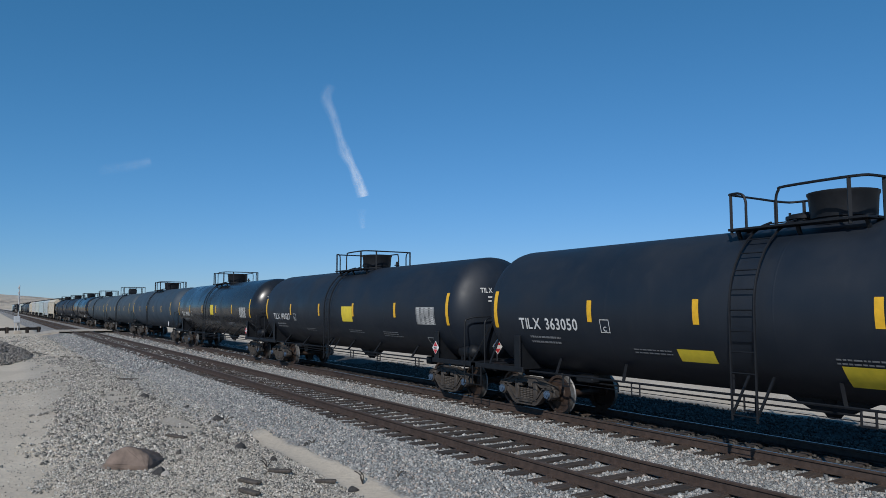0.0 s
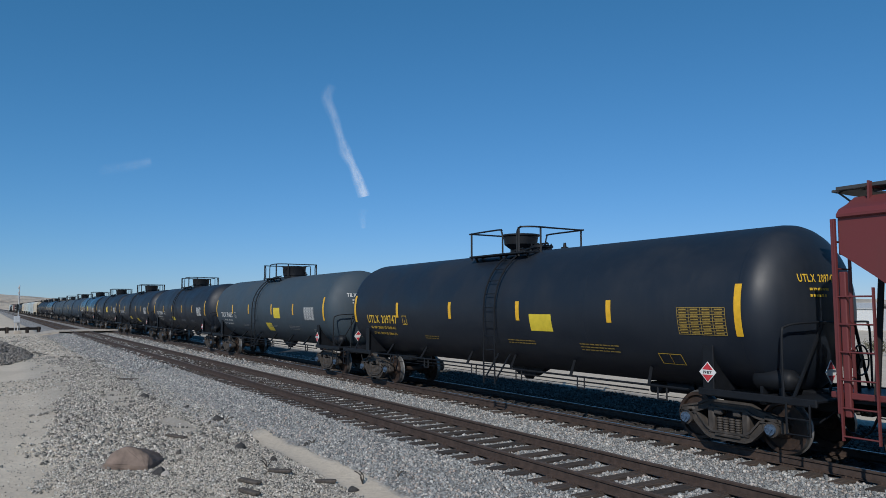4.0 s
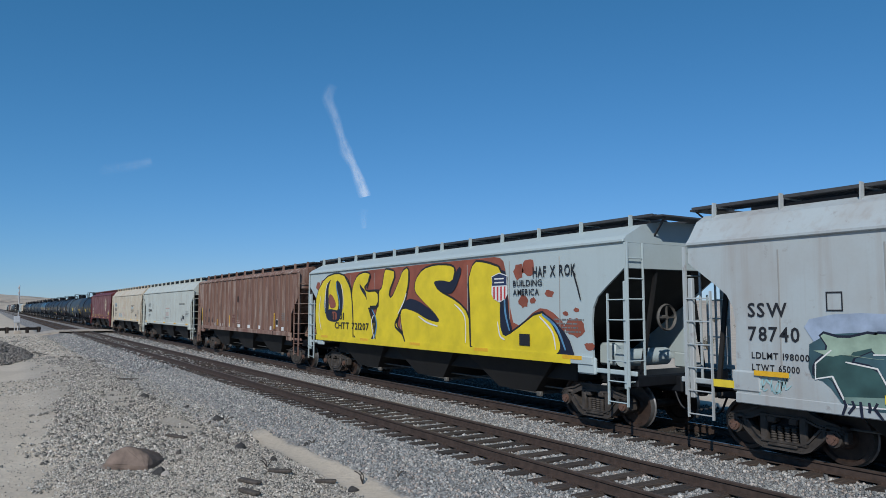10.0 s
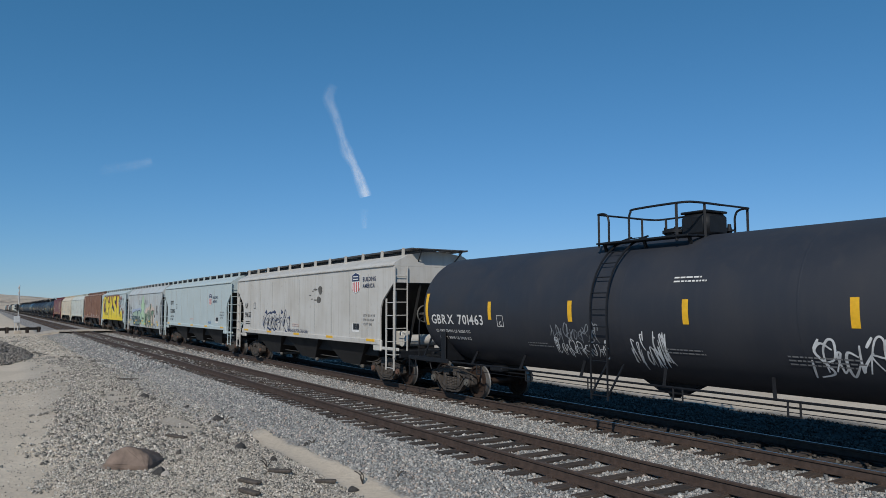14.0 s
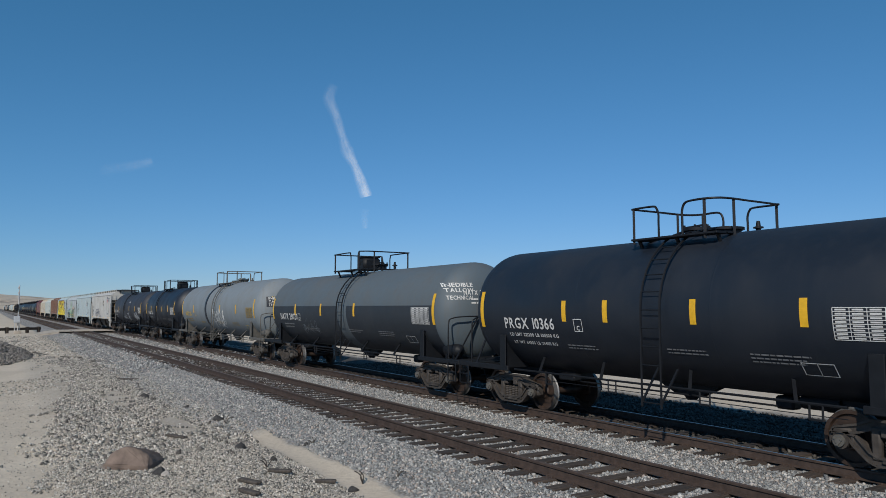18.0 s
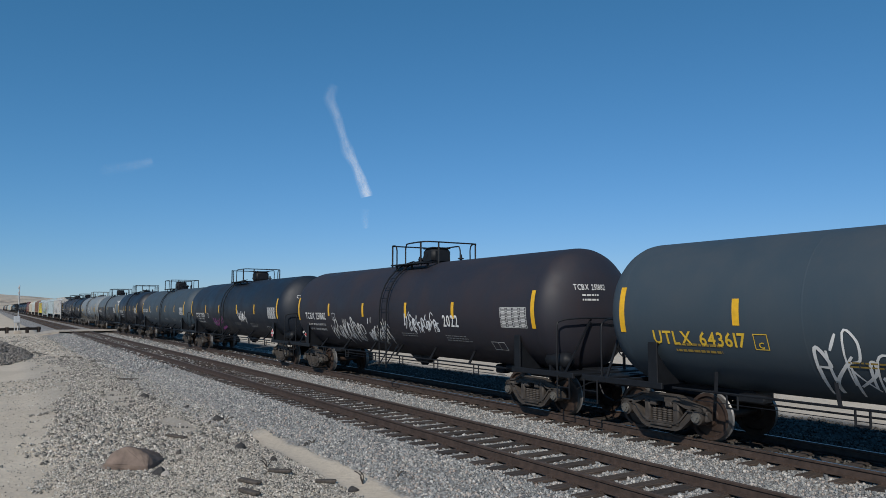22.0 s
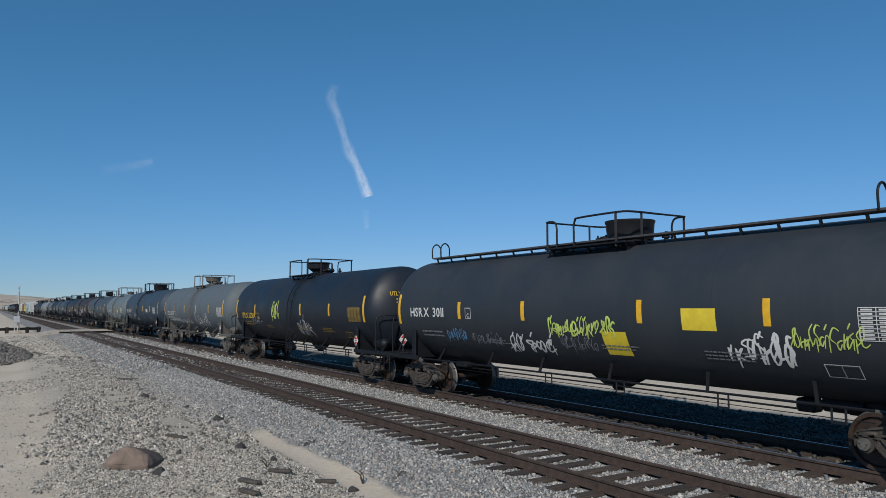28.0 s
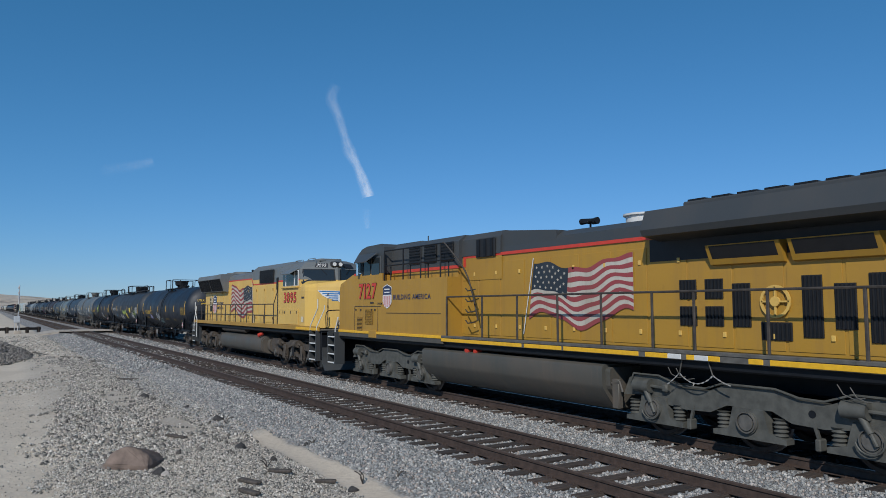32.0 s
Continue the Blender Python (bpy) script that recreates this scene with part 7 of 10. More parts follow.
def build_ge(at):
    car = thing("freight_locomotive", "deep yellow diesel locomotive with dark roof and radiator wings", "locomotive")
    hw, cw = 0.97, 1.50
    Y = LOCO_AMBER
    part("frame", Shape().box((-0.4, 0, 1.50), (21.6, 2.9, 0.18), 0.03).box((-0.4, 0, 1.25), (20.8, 0.9, 0.5), 0.05), STEEL_BLACK, car)
    for y in (-1, 1):
        part("walkway_edge", Shape().box((3.6, y * 1.53, 1.72), (13.6, 0.07, 0.07), 0.01), STEEL_GREY, car)
        part("walkway_edge", Shape().box((3.6, y * 1.52, 1.63), (13.6, 0.06, 0.12), 0.01), STEEL_GREY, car)
        for a, b, white in ((-3.2, 0.5, 0), (0.6, 1.95, 0), (2.02, 4.25, 0), (4.42, 4.98, 0), (4.98, 5.30, 1), (5.42, 5.60, 0), (5.60, 5.90, 1), (5.90, 6.15, 0), (6.72, 7.0, 0), (7.12, 10.4, 0)):
            part("edge_marking", Shape().box(((a + b) / 2, y * 1.535, 1.63), (b - a, 0.05, 0.095), 0.008), SILVER if white else YELLOW_STRIPE, car, "reflective walkway edge marking")
        part("cab_sill", Shape().box((-6.8, y * 1.50, 1.58), (7.3, 0.06, 0.14), 0.01), LOCO_TANK, car)
        part("cab_stripe", Shape().box((-6.8, y * 1.51, 1.70), (7.3, 0.06, 0.09), 0.01), YELLOW_STRIPE, car, "yellow stripe")
    part("walkway", Shape().box((3.6, 0, 1.70), (13.6, 3.0, 0.05), 0.01), STEEL_GREY, car)
    # cab and equipment cabin
    cab = part("cab", Shape().prism([(-10.45, 1.72), (-10.45, 3.22), (-10.36, 3.42), (-9.30, 3.74), (-9.10, 3.74), (-7.0, 3.71), (-7.0, 3.45), (-2.95, 3.45), (-2.95, 1.72)], -cw, cw, "y"), Y, car, "deep yellow cab and nose")
    part("cab_top", Shape().prism([(-9.22, 3.66), (-9.02, 4.44), (-8.7, 4.62), (-8.3, 4.70), (-7.2, 4.72), (-7.0, 4.60), (-7.0, 3.66)], -cw + 0.06, cw - 0.06, "y"), LOCO_DARK, car, "dark grey cab roof")
    part("cabin_wall", Shape().box((-5.0, 0, 3.60), (4.1, 2.26, 0.32), 0.01), Y, cab)
    part("equipment_hood", Shape().prism([(-1.14, 3.76), (-1.12, 4.50), (-0.9, 4.68), (0.9, 4.68), (1.12, 4.50), (1.14, 3.76)], -7.0, -2.9, "x"), LOCO_DARK, car)
    for a, b in ((-5.75, -5.05), (-4.80, -4.10), (-3.85, -3.15)):
        louvre(car, a, b, 3.93, 4.50, -1.16, 6, False, name="cabin_louvre")
    part("red_line", flat(-6.95, -2.85, 3.70, 3.79, 0.014, 1.14), LOCO_RED, cab)
    win = part("side_window", Shape().box((-8.11, -cw + 0.05, 3.97), (1.84, 0.06, 0.68), 0.02), LOCO_DARK, cab)
    for a, b in ((-8.99, -8.68), (-8.54, -7.92), (-7.80, -7.24)):
        part("pane", Shape().box(((a + b) / 2, -cw + 0.008, 3.96), (b - a, 0.02, 0.57), 0.004), GLASS, win)
    part("mirror", Shape().box((-8.70, -cw - 0.12, 3.93), (0.14, 0.04, 0.50), 0.02).bar((-8.6, -cw, 3.75), (-8.7, -cw - 0.12, 3.8), 0.02, 0.02), CASE_MIRROR, cab, "bright mirror")
    part("sun_visor", Shape().add([(-8.85, -cw - 0.02, 4.40), (-7.38, -cw - 0.02, 4.40), (-7.68, -cw - 0.30, 4.10), (-8.58, -cw - 0.30, 4.10), (-8.85, -cw - 0.02, 4.43), (-7.38, -cw - 0.02, 4.43), (-7.68, -cw - 0.31, 4.13), (-8.58, -cw - 0.31, 4.13)], [(0, 1, 2, 3), (4, 7, 6, 5), (0, 4, 5, 1), (1, 5, 6, 2), (2, 6, 7, 3), (3, 7, 4, 0)]), LOCO_DARK, cab)
    part("red_line", flat(-9.2, -9.02, 3.70, 3.77, 0.004, cw), LOCO_RED, cab)
    part("roof_gear", Shape().box((-7.0, 0, 4.73), (1.8, 1.0, 0.12), 0.03).cyl((-6.0, -0.3, 4.68), (-6.0, -0.3, 4.95), 0.02, 6), LOCO_DARK, cab)
    numerals(cab, "7127", 1.36, 0.52, -8.76, 2.88, cw, LOCO_RED, BLACK_MARK, 0.018)
    part("lettering", text_shape("C44ACM", 0.36, 0.07, on_side(-7.35, 2.66, 0.012, cw)), BLACK_MARK, cab)
    shield(cab, -6.62, 2.92, 0.62, 0.80, cw)
    part("lettering", text_shape("BUILDING AMERICA", 2.35, 0.16, on_side(-6.20, 2.82, 0.012, cw)), LOGO_BLUE, cab)
    mesh = part("vent_screen", Shape().box((-7.955, -cw - 0.004, 2.23), (0.60, 0.02, 0.52), 0.004), GRILLE, cab, "pale wire mesh over a dark vent")
    wires = Shape()
    for i in range(11):
        wires.box((-8.24 + 0.057 * i, -cw - 0.018, 2.23), (0.012, 0.010, 0.52))
    for i in range(9):
        wires.box((-7.955, -cw - 0.018, 2.0 + 0.057 * i), (0.60, 0.010, 0.012))
    part("wire_mesh", wires, LOCO_AMBER, mesh)
    lv = Shape()
    for i in range(11):
        lv.box((-8.70, -cw - 0.015, 1.74 + 0.047 * i), (0.40, 0.035, 0.024), 0.004)
    part("nose_vent", lv, LOCO_AMBER, cab, "yellow louvred vent")
    part("vent_shade", Shape().box((-8.70, -cw - 0.002, 1.96), (0.42, 0.012, 0.54)), STEEL_BROWN, cab)
    part("door_seam", Shape().box((-8.1, -cw - 0.004, 2.60), (2.0, 0.012, 0.018)).box((-5.0, -cw - 0.004, 2.38), (3.4, 0.012, 0.02)).box((-7.30, -cw - 0.004, 2.18), (0.014, 0.012, 0.84)).box((-9.12, -cw - 0.004, 2.18), (0.012, 0.012, 0.84)), STEEL_BROWN, cab)
    part("sill_locker", Shape().box((-7.62, -cw - 0.03, 1.66), (0.55, 0.06, 0.26), 0.012), Y, cab, "small yellow locker door")
    for x in (-9.0, -8.6, -7.75, -7.5):
        part("panel_latch", Shape().cyl((x, -cw - 0.03, 2.48), (x, -cw, 2.48), 0.035, 8), STEEL_BROWN, cab)
    part("number_plate_slot", Shape().box((-7.75, -cw - 0.006, 2.72), (0.26, 0.014, 0.06), 0.003), STEEL_BROWN, cab)
    for y in (-1,):
        rails = Shape().tube([(-6.9, -cw + 0.02, 4.44), (-3.2, -cw + 0.02, 4.44)], 0.022).tube([(-6.9, -cw + 0.02, 3.94), (-2.6, -cw + 0.02, 3.94)], 0.02)
        for x in (-6.9, -5.60, -4.50, -3.35):
            rails.tube([(x, -cw + 0.02, 3.45), (x, -cw + 0.02, 4.44)], 0.024).tube([(x + 0.32, -cw + 0.10, 3.45), (x + 0.32, -cw + 0.10, 3.92)], 0.02)
        part("cabin_rail", rails, STEEL_BLACK, car)
        lad = Shape().tube(spline([(-3.25, -1.48, 4.44), (-3.05, -1.48, 4.38), (-2.2, -1.4, 3.6), (-1.95, -1.3, 2.9), (-1.85, -1.2, 2.2)], 4), 0.022)
        for i in range(4):
            lad.tube([(-2.45, -1.2, 3.1 - 0.3 * i), (-2.2, -1.3, 3.02 - 0.3 * i), (-1.9, -1.25, 3.06 - 0.3 * i)], 0.018)
        part("cabin_ladder", lad, STEEL_BROWN, car)
    # engine hood
    hood = part("hood", Shape().box((3.4, 0, 2.86), (13.0, 2 * hw, 2.30), 0.03), Y, car, "deep yellow engine hood")
    part("hood_roof", Shape().prism([(-hw, 4.0), (-hw + 0.03, 4.30), (-hw + 0.25, 4.44), (hw - 0.25, 4.44), (hw - 0.03, 4.30), (hw, 4.0)], -3.1, 4.4, "x"), LOCO_DARK, car)
    part("brake_blister", Shape().prism([(-hw - 0.05, 4.03), (-hw - 0.03, 4.50), (-hw + 0.12, 4.66), (hw - 0.12, 4.66), (hw + 0.03, 4.50), (hw + 0.05, 4.03)], -2.9, -1.05, "x"), LOCO_DARK, car)
    part("sloping_roof", Shape().prism([(-1.05, 4.03), (-1.05, 4.64), (1.15, 4.46), (1.15, 4.03)], -hw + 0.02, hw - 0.02, "y"), LOCO_DARK, car)
    part("brake_blister_panel", flat(-2.9, -1.0, 3.33, 3.98, 0.03, hw), Y, hood)
    louvre(hood, -2.15, -1.25, 3.96, 4.47, -hw - 0.07, 3, name="side_screen")
    part("red_line", flat(-2.75, 4.25, 3.97, 4.05, 0.034, hw), LOCO_RED, hood)
    part("red_line", flat(-2.85, -2.72, 3.72, 4.05, 0.036, hw), LOCO_RED, hood)
    part("horn", Shape().bar((1.35, 0, 4.44), (1.35, 0, 4.66), 0.05, 0.05).cyl((1.15, -0.12, 4.70), (1.55, -0.12, 4.70), 0.08, 10, 0.05).cyl((1.5, 0.1, 4.72), (1.15, 0.1, 4.72), 0.09, 10, 0.05).box((1.35, 0, 4.67), (0.2, 0.4, 0.05), 0.01), STEEL_BLACK, car)
    part("exhaust_stack", Shape().lathe([(4.42, 0.46), (4.62, 0.46), (4.64, 0.52), (4.68, 0.52), (4.68, 0.40)], (3.15, 0, 0), "z", 20), SILVER, car, "pale exhaust stack")
    # radiator wings
    wing = part("radiator_wing", Shape().prism([(-hw, 3.90), (-1.54, 3.98), (-1.60, 4.10), (-1.44, 4.50), (1.44, 4.50), (1.60, 4.10), (1.54, 3.98), (hw, 3.90)], 4.4, 10.2, "x"), LOCO_DARK, car, "overhanging dark radiator wing")
    part("radiator_top", Shape().box((7.6, 0, 4.57), (5.0, 2.3, 0.12), 0.03), LOCO_DARK, car)
    for i in range(9):
        part("top_grille_bar", Shape().box((5.4 + 0.55 * i, -1.0, 4.64), (0.4, 0.25, 0.05), 0.01), STEEL_BLACK, car)
    # Black and soot here also stand in for the wing's shadow on the hood.
    part("shaded_black_panel", flat(4.1, 10.0, 3.50, 3.96, 0.016, hw), GRILLE, hood, "sooty black panel with the wing's shade painted in")
    for a, b in ((5.65, 7.15), (7.3, 8.8)):
        frame_ob = part("intake_frame", Shape().prism([(-hw - 0.01, 3.34), (-hw - 0.10, 3.36), (-hw - 0.26, 3.72), (-hw - 0.01, 3.74)], a, b, "x"), Y, hood)
        part("intake_screen", Shape().add([(a + 0.08, -hw - 0.115, 3.40), (b - 0.08, -hw - 0.115, 3.40), (b - 0.08, -hw - 0.262, 3.70), (a + 0.08, -hw - 0.262, 3.70)], [(0, 1, 2, 3)]), GRILLE, frame_ob)
    for i in range(12):
        x = -2.6 + i * 1.02
        part("hood_door", Shape().box((x, -hw - 0.006, 2.80), (0.96, 0.016, 2.0), 0.004), Y, hood)
        for z in (3.5, 2.05):
            part("door_latch", Shape().box((x + 0.3, -hw - 0.025, z), (0.07, 0.03, 0.10), 0.008), LOCO_YELLOW, hood)
    for a, b, z0, z1, n in ((4.85, 5.25, 2.72, 3.1, 5), (5.45, 5.85, 2.72, 3.1, 5), (4.85, 5.25, 2.2, 2.58, 5), (5.45, 5.85, 2.2, 2.58, 5), (6.05, 6.42, 2.2, 3.0, 5), (6.62, 7.2, 1.98, 2.3, 7), (7.4, 7.75, 2.05, 3.1, 5), (7.95, 8.3, 2.2, 2.95, 5), (8.5, 8.85, 2.0, 3.1, 5), (9.1, 9.5, 2.0, 3.1, 5)):
        louvre(hood, a, b, z0, z1, -hw - 0.022, n, name="door_louvre")
    part("vent_wheel", Shape().lathe([(-hw - 0.07, 0.24), (-hw - 0.07, 0.29), (-hw - 0.04, 0.29), (-hw - 0.04, 0.24)], (6.92, 0, 2.66), "y", 18, close=False).bar((6.66, -hw - 0.05, 2.66), (7.18, -hw - 0.05, 2.66), 0.04, 0.03).bar((6.92, -hw - 0.05, 2.40), (6.92, -hw - 0.05, 2.92), 0.04, 0.03, up=(1, 0, 0)).cyl((6.92, -hw - 0.08, 2.66), (6.92, -hw - 0.03, 2.66), 0.09, 10), LOCO_YELLOW, hood)
    flag(hood, 0.25, 3.65, 2.1, 3.75, -hw - 0.03, True, 5)
    handrail(car, [-2.95, -1.2, 0.3, 1.8, 3.2, 4.6, 5.6, 7.1, 8.7, 10.0], 1.72, 2.86, -1.52, STEEL_BROWN)
    handrail(car, [-2.95, 0.3, 3.2, 5.6, 8.7], 1.72, 2.86, 1.52, STEEL_BROWN)
    side = [(-1.38, 1.34), (-1.46, 1.30), (-1.48, 1.24), (-1.47, 0.90), (-1.44, 0.82), (-1.14, 0.44), (-1.04, 0.37), (-0.90, 0.34)]
    tank = part("fuel_tank", Shape().prism(side + [(-y, z) for y, z in reversed(side)], -4.4, 3.15, "x", True), LOCO_TANK, car, "grey fuel tank")
    inner = [(y * 0.93, 0.85 + (z - 0.85) * 0.88) for y, z in side]
    part("tank_end", Shape().prism(inner + [(-y, z) for y, z in reversed(inner)], -4.48, 3.28, "x"), LOCO_TANK, tank)
    part("tank_bracket", Shape().box((3.42, -1.30, 0.74), (0.20, 0.14, 0.62), 0.02).tube([(3.30, -1.34, 0.95), (3.55, -1.36, 1.00), (3.62, -1.36, 0.8)], 0.03), LOCO_TANK, car)
    part("fuel_filler", Shape().cyl((-2.1, -1.42, 1.36), (-2.1, -1.2, 1.40), 0.09, 10).cyl((-1.7, -1.42, 1.36), (-1.7, -1.2, 1.40), 0.07, 10), LOCO_RED, car)
    links = Shape()
    for a, b, za, zb, sag in ((4.88, 5.17, 1.08, 1.31, 0.01), (5.17, 5.92, 1.31, 1.32, 0.17), (5.92, 6.28, 1.32, 1.17, 0.02)):
        n = max(4, round((b - a) / 0.05))
        pts = [(a + (b - a) * i / n, -1.45, za + (zb - za) * i / n - sag * (1 - (2 * i / n - 1) ** 2)) for i in range(n + 1)]
        for i, c in enumerate(pts[:-1]):
            links.bar(c, pts[i + 1], 0.024 if i % 2 else 0.008, 0.008 if i % 2 else 0.024)
    part("chain_hanger", Shape().bar((5.17, -1.45, 1.30), (5.27, -1.48, 1.60), 0.018, 0.018), STEEL_GREY, car)
    part("chain_hanger", Shape().bar((5.92, -1.45, 1.31), (5.84, -1.48, 1.60), 0.018, 0.018), STEEL_GREY, car)
    for x, z in ((4.85, 1.42), (5.05, 1.40), (8.15, 1.36), (8.35, 1.33)):
        part("air_hose", Shape().tube([(x, -1.40, z), (x + 0.10, -1.42, z - 0.14), (x + 0.26, -1.42, z - 0.20), (x + 0.42, -1.40, z - 0.17)], 0.009), STEEL_GREY, car, "pale curved air hose")
    part("safety_chain", links, CHAIN, car, "pale hanging safety chain")
    for k, x in ((-1, -11.25), (1, 10.4)):
        part("pilot", Shape().box((x, 0, 1.05), (0.10, 2.9, 1.1), 0.02), STEEL_BLACK, car)
        build_coupler(car, x + k * 0.50, k)
        for y in (-1.15, 1.15):
            part("grab_rail", Shape().tube([(x - k * 0.62, y * 1.34, 0.75), (x - k * 0.57, y * 1.36, 1.72), (x - k * 0.78, y * 1.34, 2.20)], 0.028), SILVER, car, "white grab rail")
            loco_steps(car, min(x - k * 0.70, x - k * 0.05), max(x - k * 0.70, x - k * 0.05), y * 1.25, 1.6, LOCO_DARK)
    for x in (-6.90, 6.45):
        loco_truck(car, x, LOCO_TRUCK, 2.12)
    TRAIN.append((car, at, 11.0))
    return car

# ---- the train, from the far end to the last locomotive ----
TILX = "matt black tank car with yellow reflectors and white lettering"
c, b, h, r = build_tank(-51.68, -35.76, TANK_GLOSS, "TILX 190018", WHITE_MARK, "glossy black tank car with yellow label and white lettering", seed=2, style="drum", cap=BLUE_CAP, top=(-1.18, -0.82, -0.22, 1.35, 0.45), table=-1.75, window=-1.45)
gloss = c
part("label", tank_patch(0.3, 1.0, 2.15, 2.72), LABEL_YELLOW, b, "yellow sticker")
c, b, h, r = build_tank(-33.07, -17.3, TANK_BLACK, "TILX 190027", WHITE_MARK, TILX, seed=3, cap=BLUE_CAP, top=(-1.18, -0.82, -0.22, 1.35, 0.45), table=-1.75, window=-1.45)
black_a = c
part("label", tank_patch(0.6, 1.5, 2.05, 2.6), LABEL_YELLOW, b, "yellow sticker")
c, b, h, r = build_tank(-14.95, 0.55, TANK_BLACK, "TILX 363050", WHITE_MARK, TILX, seed=4, cap=BLUE_CAP, frac=(0.22, 0.40, 0.61, 0.79), top=(-1.18, -0.82, -0.22, 1.35, 0.42), table=-2.0, window=-1.45)
part("label", tank_patch(-2.15, -1.32, 1.52, 1.76), LABEL_YELLOW, b, "yellow sticker")
part("label", tank_patch(0.98, 2.1, 1.30, 1.64), LABEL_YELLOW, b, "yellow sticker")
c, b, h, r = build_tank(3.44, 19.07, TANK_BLACK, "TILX 363044", WHITE_MARK, TILX, seed=5, cap=BLUE_CAP, top=(-1.18, -0.82, -0.22, 1.35, 0.42), loads=("LD LMT 195300 LB 88550 KG", "LT WT 90700 LB 41150 KG"), frac=(0.216, 0.407, 0.602, 0.793), table=-2.0, window=-1.45)
part("label", tank_patch(-1.75, -0.95, 1.68, 1.92), LABEL_YELLOW, b, "yellow sticker")
black_b = c
c, b, h, r = build_tank(21.94, 37.49, TANK_SLATE, "TILX 194815", WHITE_MARK, "slate grey tank car with yellow stickers and white lettering", seed=6, cap=BLUE_CAP, gear=STEEL_BLACK, top=(-1.18, -0.95, -0.35, 0.90, 0.42), loads=("LD LMT 206200 LB 93500 KG", "LT WT 79800 LB 36200 KG"), frac=(0.201, 0.381, 0.604, 0.784), table=-2.05, window=-1.45)
part("label", tank_patch(1.9, 2.75, 2.08, 2.55), LABEL_YELLOW, b, "yellow sticker")
part("label", tank_patch(0.5, 1.3, 1.48, 1.85), LABEL_YELLOW, b, "yellow sticker")
slate_a = c
c, b, h, r = build_tank(40.47, 55.95, TANK_BLACK, "UTLX 209747", YELLOW_MARK, "black tank car with yellow lettering", seed=7, style="cone", cap=BLUE_CAP, top=TOP_B, loads=("LD LMT 206100 LB 93450 KG", "LT WT 78900 LB 35800 KG"), radius=1.57)
part("label", tank_patch(2.0, 2.8, 2.0, 2.4), LABEL_YELLOW, b, "yellow sticker")

# covered hoppers
MURAL_YELLOW = {
    "O": [(-7.72, 1.27), (-7.95, 2.21), (-7.84, 3.11), (-6.98, 3.71), (-5.91, 3.84), (-5.05, 3.68), (-4.57, 3.16), (-4.38, 2.25), (-4.38, 1.32), (-5.65, 1.33)],
    "F": [(-4.38, 1.32), (-4.57, 2.85), (-4.47, 3.36), (-4.1, 3.69), (-3.51, 3.78), (-3.07, 3.69), (-3.29, 3.42), (-3.6, 3.28), (-3.38, 3.08), (-2.52, 3.1), (-2.52, 2.64), (-3.2, 2.55), (-2.86, 2.07), (-2.61, 1.33)],
    "Y": [(-2.61, 1.33), (-2.86, 1.98), (-2.52, 2.55), (-2.44, 3.1), (-2.2, 3.2), (-2.04, 3.76), (-1.88, 3.81), (-1.26, 3.69), (-1.8, 3.01), (-1.56, 2.82), (-1.07, 3.36), (-0.81, 3.71), (-0.45, 3.8), (-0.45, 3.34), (-0.7, 2.73), (-1.07, 2.37), (-1.26, 2.01), (-0.81, 1.75), (-0.59, 1.3)],
    "S": [(-0.59, 1.3), (-0.96, 2.28), (-0.81, 2.55), (0.01, 2.43), (0.68, 2.21), (1.16, 2.14), (1.4, 2.14), (1.16, 2.39), (0.34, 2.81), (-0.06, 3.07), (0.01, 3.41), (0.44, 3.7), (1.09, 3.79), (1.92, 3.75), (2.21, 3.65), (2.06, 3.26), (1.4, 3.33), (1.09, 3.26), (1.31, 3.04), (2.35, 2.71), (2.85, 2.4), (2.96, 1.86), (2.96, 1.34)],
    "L": [(2.96, 1.34), (2.91, 2.32), (2.91, 2.93), (2.85, 3.24), (3.12, 3.79), (3.69, 3.73), (4.38, 3.55), (4.33, 2.91), (4.33, 2.33), (4.43, 1.83), (4.78, 1.92), (5.86, 2.48), (6.27, 2.22), (6.56, 1.84), (6.56, 1.58), (6.27, 1.41), (5.55, 1.34)],
}
BROWN = [(-7.84, 3.56), (-5.65, 3.80), (-2.86, 3.84), (-1.26, 3.85), (0.84, 3.86), (3.44, 3.86), (4.24, 3.86), (4.5, 3.69), (4.59, 2.9), (4.89, 1.99), (5.76, 2.55), (6.21, 2.51), (6.75, 2.17), (6.6, 1.79), (4.66, 1.6), (-3.73, 1.46), (-7.72, 1.32)]
HOLE_DARK = [
    [(-6.41, 3.66), (-6.75, 3.48), (-6.96, 3.11), (-7.06, 2.72), (-6.98, 2.37), (-6.79, 2.22), (-6.6, 2.51), (-6.65, 2.99), (-6.66, 3.34)],
    [(-5.84, 3.6), (-5.98, 3.48), (-5.92, 3.21), (-5.73, 2.87), (-5.7, 2.58), (-5.87, 2.41), (-5.64, 2.12), (-5.36, 2.39), (-5.31, 2.83), (-5.39, 3.15), (-5.55, 3.45)],
    [(-6.95, 2.44), (-6.78, 2.1), (-6.29, 2.02), (-5.72, 2.04), (-5.45, 2.26), (-5.60, 2.45), (-5.95, 2.46), (-6.44, 2.51)],
    [(-3.92, 3.41), (-3.74, 3.28), (-3.45, 3.15), (-3.30, 2.78), (-3.43, 2.92), (-3.69, 3.09), (-3.88, 3.25)],
]
